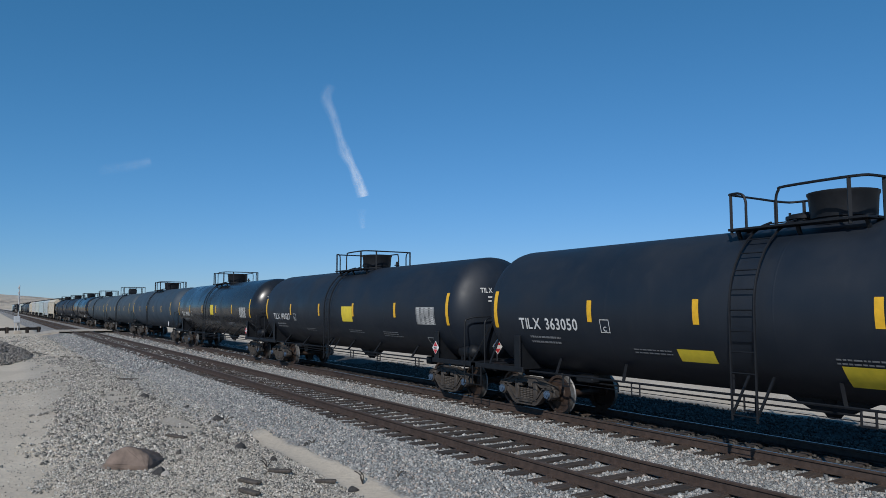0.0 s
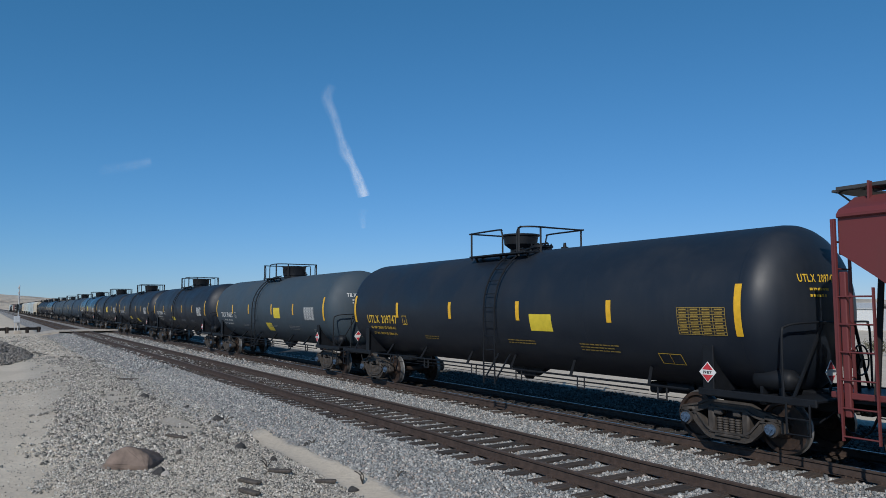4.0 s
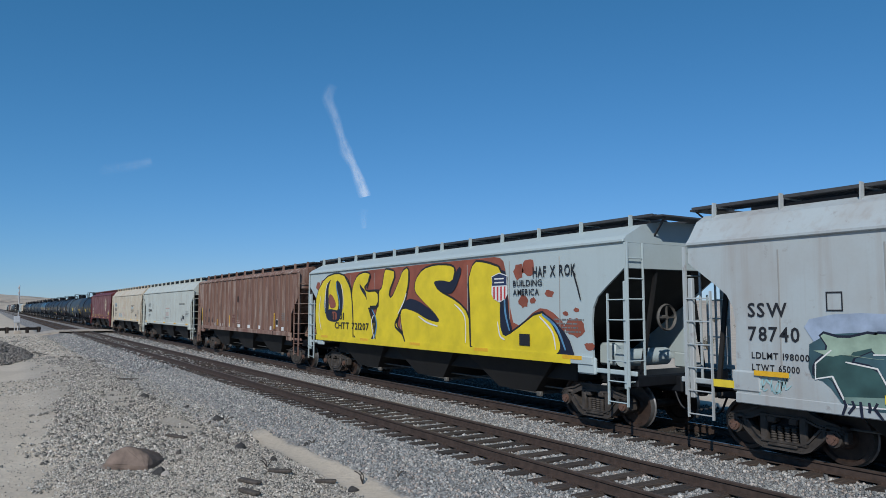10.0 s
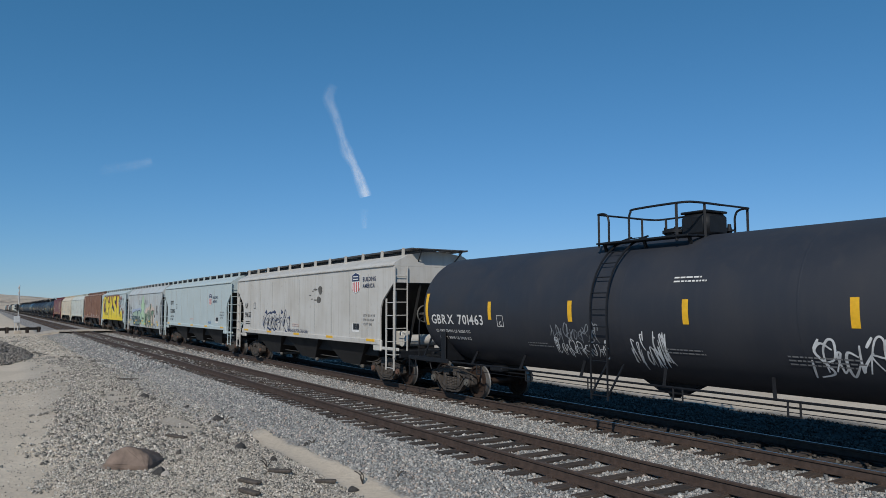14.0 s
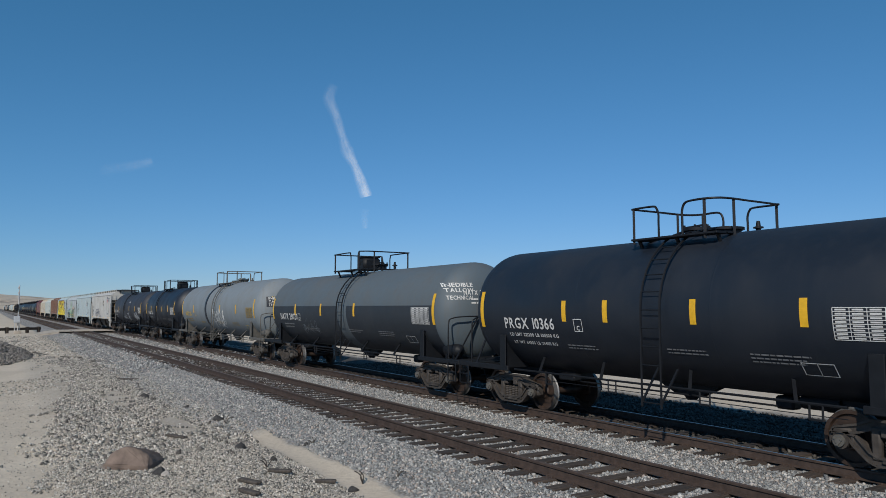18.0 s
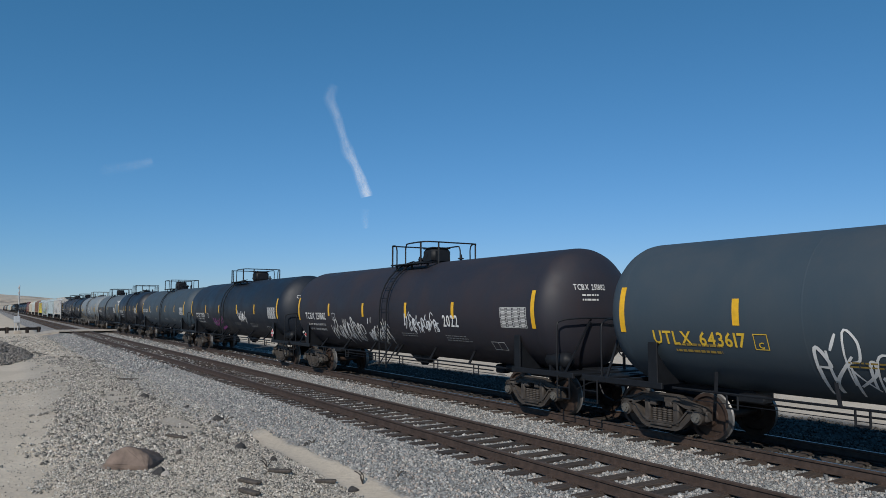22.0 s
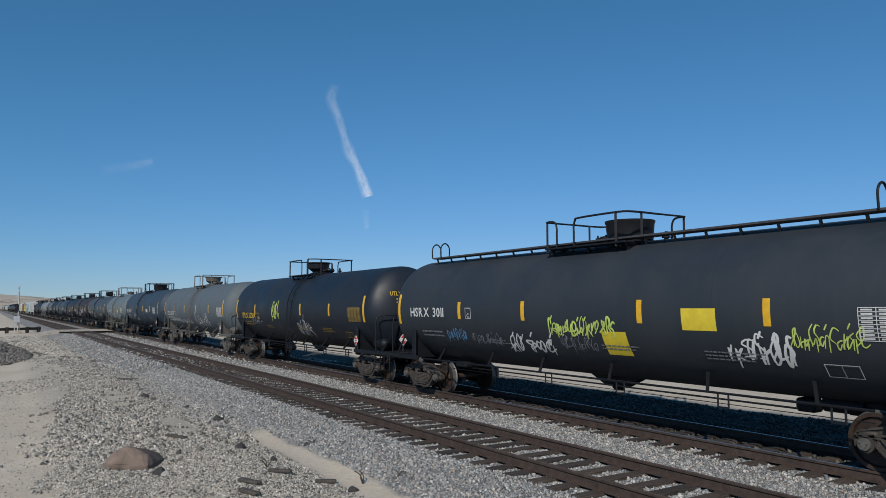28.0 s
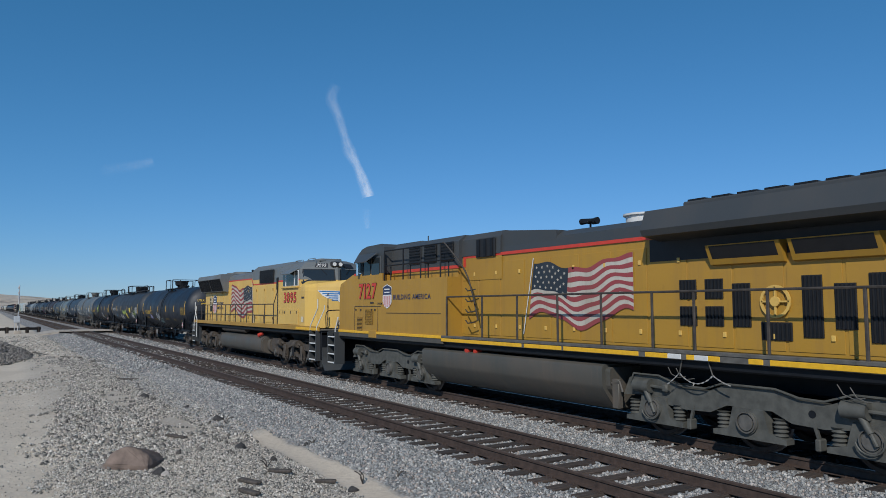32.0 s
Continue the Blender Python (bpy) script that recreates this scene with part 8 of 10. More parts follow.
HOLE_BROWN = [[(-6.58, 3.09), (-6.26, 3.02), (-5.94, 2.74), (-5.98, 2.56), (-6.44, 2.52), (-6.63, 2.79)], [(-6.36, 2.41), (-5.87, 2.41), (-5.8, 2.12), (-6.2, 2.08)]]
SHADE_L = [(5.86, 2.47), (6.27, 2.33), (6.84, 1.92), (7.08, 1.43), (6.6, 1.41), (6.56, 1.82), (6.25, 2.22)]
SHADE_IN = [(4.36, 3.53), (4.59, 3.44), (4.64, 2.41), (4.84, 1.95), (4.45, 1.81), (4.28, 2.12)]
SHADE_S = [(1.03, 3.31), (1.47, 3.35), (2.06, 3.26), (2.41, 3.72), (2.58, 3.59), (2.24, 3.07), (1.95, 2.92), (1.34, 3.06)]
SHADE_S2 = [(-0.81, 2.57), (-0.45, 2.85), (0.18, 2.77), (1.09, 2.43), (1.47, 2.14), (0.84, 2.2), (0.01, 2.43)]
MURAL_GREEN = {
    "G": [(0.88, 1.83), (1.07, 2.06), (1.5, 2.18), (1.68, 2.03), (1.7, 1.73), (1.55, 1.35), (1.6, 1.03), (1.15, 1.07), (0.91, 1.47)],
    "A": [(1.75, 1.04), (1.95, 1.89), (2.0, 2.3), (2.15, 2.36), (2.3, 2.12), (2.65, 1.63), (2.72, 1.13), (2.54, 0.95), (2.42, 1.3), (2.1, 1.31), (2.0, 1.01)],
    "N": [(2.37, 2.3), (2.65, 2.39), (2.89, 1.92), (3.11, 1.65), (2.89, 2.31), (3.11, 2.54), (3.44, 1.8), (3.66, 1.13), (3.33, 0.94), (2.89, 1.47), (2.95, 0.98), (2.65, 0.99), (2.61, 1.77)],
    "T": [(3.55, 2.28), (4.67, 2.33), (4.57, 2.1), (4.38, 1.77), (4.24, 2.09), (4.28, 1.3), (4.32, 0.94), (3.97, 0.99), (3.97, 1.82), (3.87, 2.08), (3.76, 1.88), (3.66, 2.08)],
}
PEACH = [(0.6, 1.85), (0.88, 2.32), (1.55, 2.55), (2.77, 2.62), (3.11, 2.9), (3.66, 2.89), (3.87, 2.62), (4.86, 2.55), (4.91, 1.85), (4.57, 1.1), (4.07, 0.92), (2.77, 0.97), (1.8, 1.0), (1.02, 1.1)]
TEAL_LETTERS = {
    "hook": [(-5.26, 2.17), (-4.87, 2.07), (-4.41, 2.19), (-4.26, 2.01), (-4.87, 1.73), (-4.41, 1.66), (-4.27, 1.39), (-4.32, 1.10), (-4.87, 1.07), (-5.08, 1.50), (-5.35, 1.44), (-5.34, 1.68), (-5.08, 1.90)],
    "post": [(-4.46, 2.17), (-4.02, 2.16), (-3.52, 2.31), (-3.37, 2.12), (-3.55, 1.86), (-3.85, 1.88), (-3.74, 1.42), (-3.82, 1.11), (-4.22, 1.09), (-4.12, 1.47), (-4.21, 1.87), (-4.46, 1.86)],
    "arch": [(-3.50, 2.20), (-3.14, 2.32), (-2.88, 2.18), (-2.80, 1.81), (-2.64, 1.20), (-3.03, 1.17), (-3.11, 1.50), (-3.38, 1.48), (-3.47, 1.14), (-3.79, 1.12), (-3.60, 1.64)],
    "wave": [(-2.88, 1.99), (-2.67, 1.92), (-2.50, 2.22), (-2.17, 2.30), (-2.06, 2.09), (-2.27, 1.63), (-2.23, 1.17), (-2.60, 1.18), (-2.63, 1.65), (-2.80, 1.67)],
    "bar": [(-2.17, 2.25), (-1.78, 2.33), (-1.74, 2.10), (-1.95, 1.64), (-1.96, 1.17), (-2.29, 1.17), (-2.18, 1.70), (-2.06, 2.03)],
    "tail": [(-1.74, 2.28), (-1.51, 2.36), (-1.37, 2.21), (-1.45, 1.88), (-1.23, 1.79), (-1.31, 1.59), (-1.56, 1.65), (-1.69, 1.19), (-2.00, 1.17), (-1.87, 1.71)],
}
TEAL = [(-5.40, 2.12), (-4.11, 2.22), (-2.97, 2.28), (-1.55, 2.40), (-1.30, 2.15), (-1.15, 1.79), (-0.67, 1.40), (-1.57, 1.09), (-2.77, 1.08), (-4.87, 1.02), (-5.15, 1.40), (-5.45, 1.47)]
LILAC_CLOUD = [(-5.55, 2.34), (-4.86, 2.48), (-3.64, 2.44), (-2.33, 2.51), (-1.32, 2.60), (-1.08, 2.41), (-0.74, 2.25), (-0.69, 1.95), (-0.74, 1.40), (-1.30, 1.60), (-2.75, 1.85), (-5.26, 1.90)]
PALE = [(-0.60, 3.10), (-0.37, 3.45), (-0.12, 3.56), (0.16, 3.43), (0.21, 2.93), (0.46, 2.93), (0.57, 2.72), (0.51, 2.44), (0.16, 2.27), (0.62, 2.10), (0.78, 1.72), (0.76, 1.08), (-0.67, 1.20), (-0.66, 2.01), (-0.83, 1.88), (-0.88, 1.57), (-1.09, 1.50), (-1.47, 1.86), (-1.0, 2.18), (-0.48, 2.31), (-0.62, 2.42), (-0.89, 2.46), (-0.92, 2.86), (-0.71, 2.95)]
c, b, h, r = build_hopper(57.79, 75.25, HOP_RED, "BNSF", "430126", "oxide red covered hopper with round cream emblem", LOGO_CREAM, seed=11, eave=3.92, text=(1.75, 1.05, 1.2, 0.27), rows=(2.30, 1.86))
red_h = c
p = on_side(4.49, 2.90, 0.014)
emblem = part("round_emblem", Shape().add([p(0, 0)] + [p(0.76 * math.cos(a), 0.76 * math.sin(a)) for a in [i * math.pi / 16 for i in range(32)]], [(0, i + 1, (i + 1) % 32 + 1) for i in range(32)]), LOGO_CREAM, b, "cream round railway emblem")
for r0, r1 in ((0.49, 0.52), (0.70, 0.73)):
    part("emblem_ring", Shape().add([(4.49 + q * math.cos(a), -HALF_W - 0.018, 2.90 + q * math.sin(a)) for q in (r0, r1) for a in [i * math.pi / 16 for i in range(32)]], [(i, (i + 1) % 32, 32 + (i + 1) % 32, 32 + i) for i in range(32)]), HOP_RED, emblem)
for i in range(4):
    a = math.pi / 4 + i * math.pi / 2
    part("emblem_quarter", Shape().add([(4.49 + q * math.cos(a + d), -HALF_W - 0.018, 2.90 + q * math.sin(a + d)) for q, d in ((0.15, -0.2), (0.43, -0.45), (0.46, 0.0), (0.43, 0.45), (0.15, 0.2))], [(0, 1, 2, 3, 4)]), HOP_RED, emblem)
for i in range(26):
    a = i * 2 * math.pi / 26
    part("emblem_bar", Shape().add([(4.49 + q * math.cos(a + d), -HALF_W - 0.018, 2.90 + q * math.sin(a + d)) for q, d in ((0.55, -0.05), (0.66, -0.05), (0.66, 0.05), (0.55, 0.05))], [(0, 1, 2, 3)]), HOP_RED, emblem)
part("label", flat(6.7, 7.2, 1.80, 2.08), LABEL_YELLOW, b, "yellow sticker")
for i in range(7):
    part("label", flat(-h + 1.3 + i * 1.5, -h + 1.6 + i * 1.5, 1.62, 1.74), LABEL_YELLOW, b)
tag(b, 5.75, 1.65, 0.6, 0.4, LOGO_CREAM, 5, 0.025, 4, on_side)

c, b, h, r = build_hopper(76.44, 93.79, HOP_CREAM, "CEFX", "350724", "cream covered hopper streaked with rust", seed=12, eave=3.67, seam_m=RUST_SEAM, text=(2.0, 0.95, 1.25, 0.25), rows=(2.72, 2.25), exact=[-8.0, -6.42, -4.93, -3.22, -1.54, 0.21, 1.89, 3.6, 5.2, 6.7, 8.0], loads=("LD LMT 224100", "LT WT 61800"))
cream_h = c
part("colour_patch", flat(-h + 1.95, -h + 3.1, 2.66, 3.04), PATCH_BLUE, b, "faded blue patch")
part("colour_patch", flat(-3.85, -3.05, 1.68, 2.02), PATCH_BLUE, b, "faded blue patch")
part("colour_patch", flat(-2.75, -2.2, 1.66, 1.98), PATCH_BLUE, b, "faded blue patch")
part("colour_patch", flat(3.3, 4.45, 2.47, 2.62), PATCH_BLUE, b, "faded blue patch")
part("stencil_lines", bars_shape(1.75, 0.09, 1, on_side(3.33, 2.74), r), BLACK_MARK, b)
part("stencil_lines", bars_shape(1.15, 0.09, 1, on_side(3.33, 2.64), r), BLACK_MARK, b)
for i, (row, w) in enumerate((("CAUTION. DO NOT USE STEAM", 1.12), ("BOILING WATER OR SHARP OBJECTS", 1.4), ("TO CLEAN. ENTER CAR WITH", 1.12), ("CLEAN SOFT SOLED SHOES", 1.0))):
    part("lettering", text_shape(row, w, 0.065, on_side(3.33, 2.34 - 0.085 * i)), BLACK_MARK, b)
part("stencil_lines", bars_shape(1.85, 0.13, 1, on_side(-2.05, 2.49), r), FADED_RED, b)
part("stencil_lines", bars_shape(1.1, 0.36, 4, on_side(-1.57, 1.77), r), FADED_RED, b)

c, b, h, r = build_hopper(94.7, 112.28, HOP_WHITE, "CHTT", "720494", "white covered hopper with black lettering", seed=13, eave=3.67, text=(2.3, 0.95, 1.28, 0.24), rows=(2.66, 2.22), exact=[-8.0, -6.42, -4.93, -3.22, -1.54, 0.21, 1.89, 3.6, 5.2, 6.7, 8.0])
white_h = c
part("stencil_lines", bars_shape(1.7, 0.13, 1, on_side(0.17, 2.46), r), FADED_RED, b)
part("stencil_lines", bars_shape(1.1, 0.30, 4, on_side(0.39, 1.95), r), FADED_RED, b)
part("stencil_lines", bars_shape(1.3, 0.10, 2, on_side(0.2, 1.80), r), BLACK_MARK, b)
part("stencil_lines", bars_shape(2.0, 0.12, 2, on_side(4.6, 2.75), r), BLACK_MARK, b)
tag(b, 5.0, 1.72, 1.2, 0.3, BLACK_MARK, 8, 0.02, 5, on_side)

c, b, h, r = build_hopper(113.7, 130.7, HOP_RUST, "", "722863", "rust-streaked brown ribbed covered hopper", BLACK_MARK, ribs=20, black=False, seed=14, yellow=False, eave=4.02, exact=[-8.42, -7.10, -6.40, -5.60, -4.80, -3.96, -3.14, -2.31, -1.40, -0.47, 0.47, 1.40, 2.31, 3.14, 3.96, 4.80, 5.61, 6.36, 7.06, 7.54, 8.42], posts=RUST_POST)
rust_h = c
for i in range(8):
    x = -h + 3.4 + i * 1.62
    part("label", flat(x, x + 0.5, 1.54, 1.70, 0.012), LOGO_WHITE, b, "white painted patch")
for x, z0, z1 in ((-7.42, 1.75, 2.55), (-4.02, 1.56, 1.92), (-1.56, 1.56, 2.15), (5.6, 1.6, 2.3)):
    part("reflector", flat(x, x + 0.11, z0, z1, 0.076), YELLOW_STRIPE, b, "yellow reflective strip")
for word, x, z, w in (("M", -6.86, 2.23, 0.24), ("P", -6.12, 2.23, 0.22), ("72", -6.92, 1.73, 0.44), ("28", -6.24, 1.73, 0.44), ("63", -5.42, 1.73, 0.46)):
    part("lettering", text_shape(word, w, 0.27, on_side(x, z)), BLACK_MARK, b, "black stencilled car number")
part("dark_patch", flat(-0.35, -0.15, 2.85, 3.15, 0.01), BLACK_PAINT_AND_SHADE, b)
part("dark_patch", flat(h - 3.05, h - 2.78, 2.35, 2.95, 0.01), STEEL_BROWN, b)
part("lettering", text_shape("CAUTION", 0.5, 0.07, on_side(-1.3, 2.12)), HOP_RED, b)
part("stencil_lines", bars_shape(0.7, 0.3, 3, on_side(-1.4, 1.76), r), HOP_RED, b)

c, b, h, r = build_hopper(131.98, 149.07, HOP_GREY, "", "721207", "grey covered hopper covered by a yellow sprayed mural", seed=15, eave=3.90)
part("colour_field", flat(-7.75, 6.95, 1.31, 1.505, 0.064), GRAF_YELLOW, b, "yellow paint along the sill")
painted(b, BROWN, GRAF_BROWN, 0.006)
for i, (x, z, q, f) in enumerate(((-7.7, 3.4, 0.22, 0.8), (-7.4, 2.95, 0.18, 1.0), (5.05, 3.45, 0.2, 1.1), (5.45, 3.52, 0.26, 0.8), (6.2, 2.88, 0.16, 0.6), (5.25, 2.72, 0.2, 0.8), (5.6, 2.72, 0.1, 0.8), (7.05, 2.12, 0.32, 0.7), (7.1, 2.5, 0.09, 0.6), (6.75, 2.42, 0.1, 0.5), (7.5, 1.72, 0.16, 0.5))):
    blob(b, x, z, q, GRAF_BROWN, 40 + i, flat_k=f)
for k, ch in enumerate("OFYSL"):
    for i, (dx, dz) in enumerate(((0.06, 0.02), (-0.05, 0.0), (0.0, 0.06), (0.09, -0.03))):
        painted(b, MURAL_YELLOW[ch], BLACK_MARK, 0.010 + 0.0005 * i, "mural_outline", shift=(dx, dz))
    painted(b, MURAL_YELLOW[ch], GRAF_YELLOW, 0.016 + 0.0006 * k, "mural_letter", "yellow sprayed mural letter")
for i, shape in enumerate((*HOLE_DARK, SHADE_L, SHADE_IN, SHADE_S, SHADE_S2)):
    painted(b, shape, GRAF_NAVY, 0.0216 + 0.0003 * i, "mural_shade", "dark blue sprayed shading")
for shape in HOLE_BROWN:
    painted(b, shape, GRAF_BROWN, 0.026)
for line in ([(-6.9, 3.15), (-7.0, 2.72), (-6.92, 2.4)], [(-5.9, 3.5), (-5.84, 3.2), (-5.64, 2.85), (-5.6, 2.5)], [(-2.93, 2.5), (-2.68, 2.25), (-2.58, 1.97), (-2.7, 1.62), (-2.95, 1.38)], [(4.5, 3.4), (4.52, 2.5), (4.7, 1.98)], [(5.95, 2.4), (6.45, 2.1), (6.75, 1.6)]):
    part("mural_glint", ribbon_shape(spline(line, 6), 0.07, on_side(0, 0, 0.0275)), TAG_BLUE, b, "blue sprayed edge of the shading")
for line, w in (([(-3.34, 3.14), (-2.42, 3.14)], 0.06), ([(-2.44, 3.14), (-2.46, 2.59)], 0.06), ([(-2.46, 2.60), (-3.07, 2.60)], 0.05), ([(-3.07, 2.60), (-2.80, 2.30), (-2.66, 1.97), (-2.78, 1.62), (-3.1, 1.34)], 0.17), ([(-3.10, 3.66), (-3.33, 3.22)], 0.10), ([(7.0, 3.42), (7.15, 3.05), (7.26, 2.72)], 0.05)):
    part("mural_divider", ribbon_shape(spline(line, 6), w, on_side(0, 0, 0.0265)), BLACK_MARK, b, "black sprayed outline")
for word, x, z, w in (("91", -6.42, 2.10, 0.40), ("01", -5.62, 2.12, 0.42)):
    part("lettering", text_shape(word, w, 0.26, on_side(x, z, 0.030)), BLACK_MARK, b, "half covered black figures")
for line in ([(-5.2, 3.72), (-4.65, 3.2), (-4.45, 2.3), (-4.42, 1.36)], [(-3.2, 2.55), (-2.86, 2.05), (-2.62, 1.36)], [(-2.5, 3.1), (-2.52, 2.6), (-3.2, 2.52)], [(-1.05, 2.3), (-1.28, 1.98), (-0.8, 1.72), (-0.58, 1.36)], [(2.88, 3.3), (2.93, 2.4), (2.98, 1.36)]):
    part("mural_divider", ribbon_shape(spline(line, 6), 0.085, on_side(0, 0, 0.024)), BLACK_MARK, b, "black sprayed outline")
for line in ([(-6.95, 2.5), (-6.9, 3.2), (-6.75, 3.5)], [(-5.3, 2.5), (-5.3, 3.05), (-5.5, 3.45)], [(-7.3, 1.7), (-7.55, 2.3), (-7.4, 3.0)], [(-2.75, 1.5), (-2.95, 2.05), (-2.8, 2.3)], [(2.75, 1.6), (2.7, 2.3), (2.2, 2.65)], [(5.85, 2.35), (6.3, 2.0), (6.42, 1.6)], [(-0.55, 3.0), (-0.75, 2.7), (-1.1, 2.35)], [(0.2, 2.3), (0.7, 2.12), (1.3, 2.02)], [(4.2, 2.2), (4.3, 1.85), (4.5, 1.75)]):
    part("highlight_line", ribbon_shape(spline(line, 6), 0.05, on_side(0, 0, 0.028)), LOGO_WHITE, b, "white sprayed highlight")
letters(b, "CHTT 721207", 2.85, 0.24, on_side(-6.0, 1.79, 0.036), BLACK_MARK, "black sprayed figure")
shield(b, 4.3, 3.06, 0.68, 0.76, off=0.034)
part("lettering", text_shape("BUILDING", 1.1, 0.15, on_side(4.86, 3.08, 0.034)), BLACK_MARK, b)
part("lettering", text_shape("AMERICA", 1.0, 0.15, on_side(4.86, 2.86, 0.034)), BLACK_MARK, b)
part("lettering", text_shape("HAF X ROK", 1.5, 0.26, on_side(5.63, 3.28, 0.034)), BLACK_MARK, b)
part("stencil_panel", flat(5.10, 5.50, 1.64, 1.92, 0.038), BLACK_MARK, b)

c, b, h, r = build_hopper(150.66, 166.07, HOP_PATCH, "SSW", "78740", "patched grey covered hopper with green sprayed mural", seed=16, eave=3.69, low=1.08, text=(1.22, 0.72, 0.92, 0.24), rows=(2.40, 2.0), loads=("LDLMT 198000", "LTWT 65000"))
patch_h = c
painted(b, PEACH, GRAF_PEACH, 0.014, "sprayed_glow", "soft peach sprayed halo")
painted(b, TEAL, GRAF_TEAL, 0.012)
painted(b, PALE, GRAF_PALE, 0.018, "sprayed_figure", "plain pale green sprayed shape")
for k, ch in enumerate("GANT"):
    for i, (dx, dz) in enumerate(((0.05, 0.0), (-0.04, 0.0), (0.0, 0.045), (0.03, -0.04))):
        painted(b, MURAL_GREEN[ch], BLACK_MARK, 0.020 + 0.0005 * i, "mural_outline", shift=(dx, dz))
    painted(b, MURAL_GREEN[ch], GRAF_GREEN, 0.026 + 0.0005 * k, "mural_letter", "green sprayed mural letter")
part("letter_gap", ribbon_shape(spline([(1.3, 1.25), (1.25, 1.6), (1.38, 1.85)], 5), 0.10, on_side(0, 0, 0.030)), BLACK_MARK, b)
blob(b, 3.25, 2.62, 0.25, BLACK_MARK, 64, 0.0225, 1.0)
blob(b, 3.25, 2.62, 0.18, GRAF_GREEN, 65, 0.024, 1.0)
for hole, m in (([(2.10, 1.48), (2.20, 1.95), (2.40, 1.52)], GRAF_PEACH), ([(2.08, 0.98), (2.20, 1.24), (2.40, 1.22), (2.48, 0.98)], GRAF_PEACH)):
    painted(b, hole, m, 0.0285, "letter_gap")
for line in ([(1.70, 1.55), (1.38, 1.60), (1.32, 1.45)], [(1.58, 1.20), (1.45, 1.12), (1.30, 1.25), (1.33, 1.48)]):
    part("letter_gap", ribbon_shape(spline(line, 5), 0.07, on_side(0, 0, 0.0295)), BLACK_MARK, b)
for letter, first, last in (("G", 1, 4), ("A", 3, 8), ("N", 6, 9), ("N", 0, 4), ("T", 1, 4), ("T", 4, 8)):
    edge = [(x - 0.04, z) for x, z in MURAL_GREEN[letter][first:last]]
    part("highlight_line", ribbon_shape(spline(edge, 5), 0.04, on_side(0, 0, 0.0300)), LOGO_WHITE, b, "white sprayed edge")
painted(b, LILAC_CLOUD, GRAF_HAZE, 0.010, "sprayed_cloud", "pale lilac sprayed cloud")
for k, (form, outline) in enumerate(TEAL_LETTERS.items()):
    for i, (dx, dz) in enumerate(((0.035, 0.0), (-0.035, 0.01), (0.0, 0.04))):
        painted(b, outline, GRAF_NAVY, 0.0125 + 0.0004 * i, "mural_outline", shift=(dx, dz))
    painted(b, outline, GRAF_DEEP, 0.0145 + 0.0003 * k, "mural_letter", "dark green sprayed mural letter")
    crown = [(x, z) if z > 1.8 else (x, 1.84 + 0.05 * math.sin(9 * x)) for x, z in outline]
    painted(b, crown, GRAF_LICHEN, 0.0170 + 0.0003 * k, "mural_top", "pale green top of the letter")
    edge = outline[len(outline) // 3:]
    part("highlight_line", ribbon_shape([(x + 0.02, z) for x, z in edge], 0.035, on_side(0, 0, 0.0195)), LOGO_WHITE, b, "white sprayed edge")
spikes = Shape()
dice = random.Random(77)
for i in range(30):
    x = -4.9 + 3.55 * i / 29
    q = ribbon_shape([(x, 1.16), (x + dice.uniform(-0.05, 0.05), 1.08), (x + dice.uniform(-0.08, 0.08), dice.uniform(0.90, 1.03))], 0.05, on_side(0, 0, 0.0205))
    spikes.add(q.v, q.f)
part("sprayed_spikes", spikes, GRAF_NAVY, b, "dark sprayed spikes under the letters")
painted(b, [(-4.9, 1.24), (-1.35, 1.34), (-1.30, 1.16), (-4.9, 1.08)], GRAF_MOSS, 0.0200, "sprayed_band", "grey-green sprayed band")
for line in ([(-0.66, 2.0), (-0.64, 1.6), (-0.67, 1.22)], [(0.16, 2.27), (0.62, 2.10), (0.79, 1.72), (0.76, 1.10)], [(-1.47, 1.86), (-1.0, 2.18), (-0.48, 2.31)], [(-1.45, 1.86), (-1.2, 1.62), (-1.09, 1.50), (-0.88, 1.57), (-0.83, 1.88), (-0.66, 2.01)], [(-0.71, 2.95), (-0.92, 2.86), (-0.90, 2.46), (-0.55, 2.40)], [(0.21, 2.93), (0.46, 2.93), (0.58, 2.72), (0.51, 2.44), (0.16, 2.27)], [(-0.70, 2.95), (-0.60, 3.10), (-0.37, 3.46), (-0.12, 3.57), (0.16, 3.44), (0.21, 2.93)]):
    part("sprayed_line", ribbon_shape(spline(line, 5), 0.035, on_side(0, 0, 0.0190)), GRAF_SAGE, b, "sage green sprayed outline")
part("lettering", text_shape("California", 1.0, 0.20, on_side(-0.50, 1.58, 0.024)), BLACK_MARK, b, "black handwritten word")
blob(b, -1.2, 1.13, 0.20, LOGO_WHITE, 66, 0.0215, 0.7)
tag(b, -6.3, 1.17, 0.55, 0.26, TAG_TEAL, 67, 0.035, 3, on_side)
for ch, x in (("C", -2.05), ("U", -1.35), ("O", 0.62), ("N", 1.40)):
    part("lettering", text_shape(ch, 0.34, 0.42, on_side(x, 2.80)), GHOST_MARK, b, "faded grey letter")
part("lettering", text_shape("LUNCH", 0.62, 0.17, on_side(4.67, 1.12, 0.03)), BLACK_MARK, b)
part("lettering", text_shape("OVER", 0.42, 0.14, on_side(5.37, 1.0, 0.03)), BLACK_MARK, b)
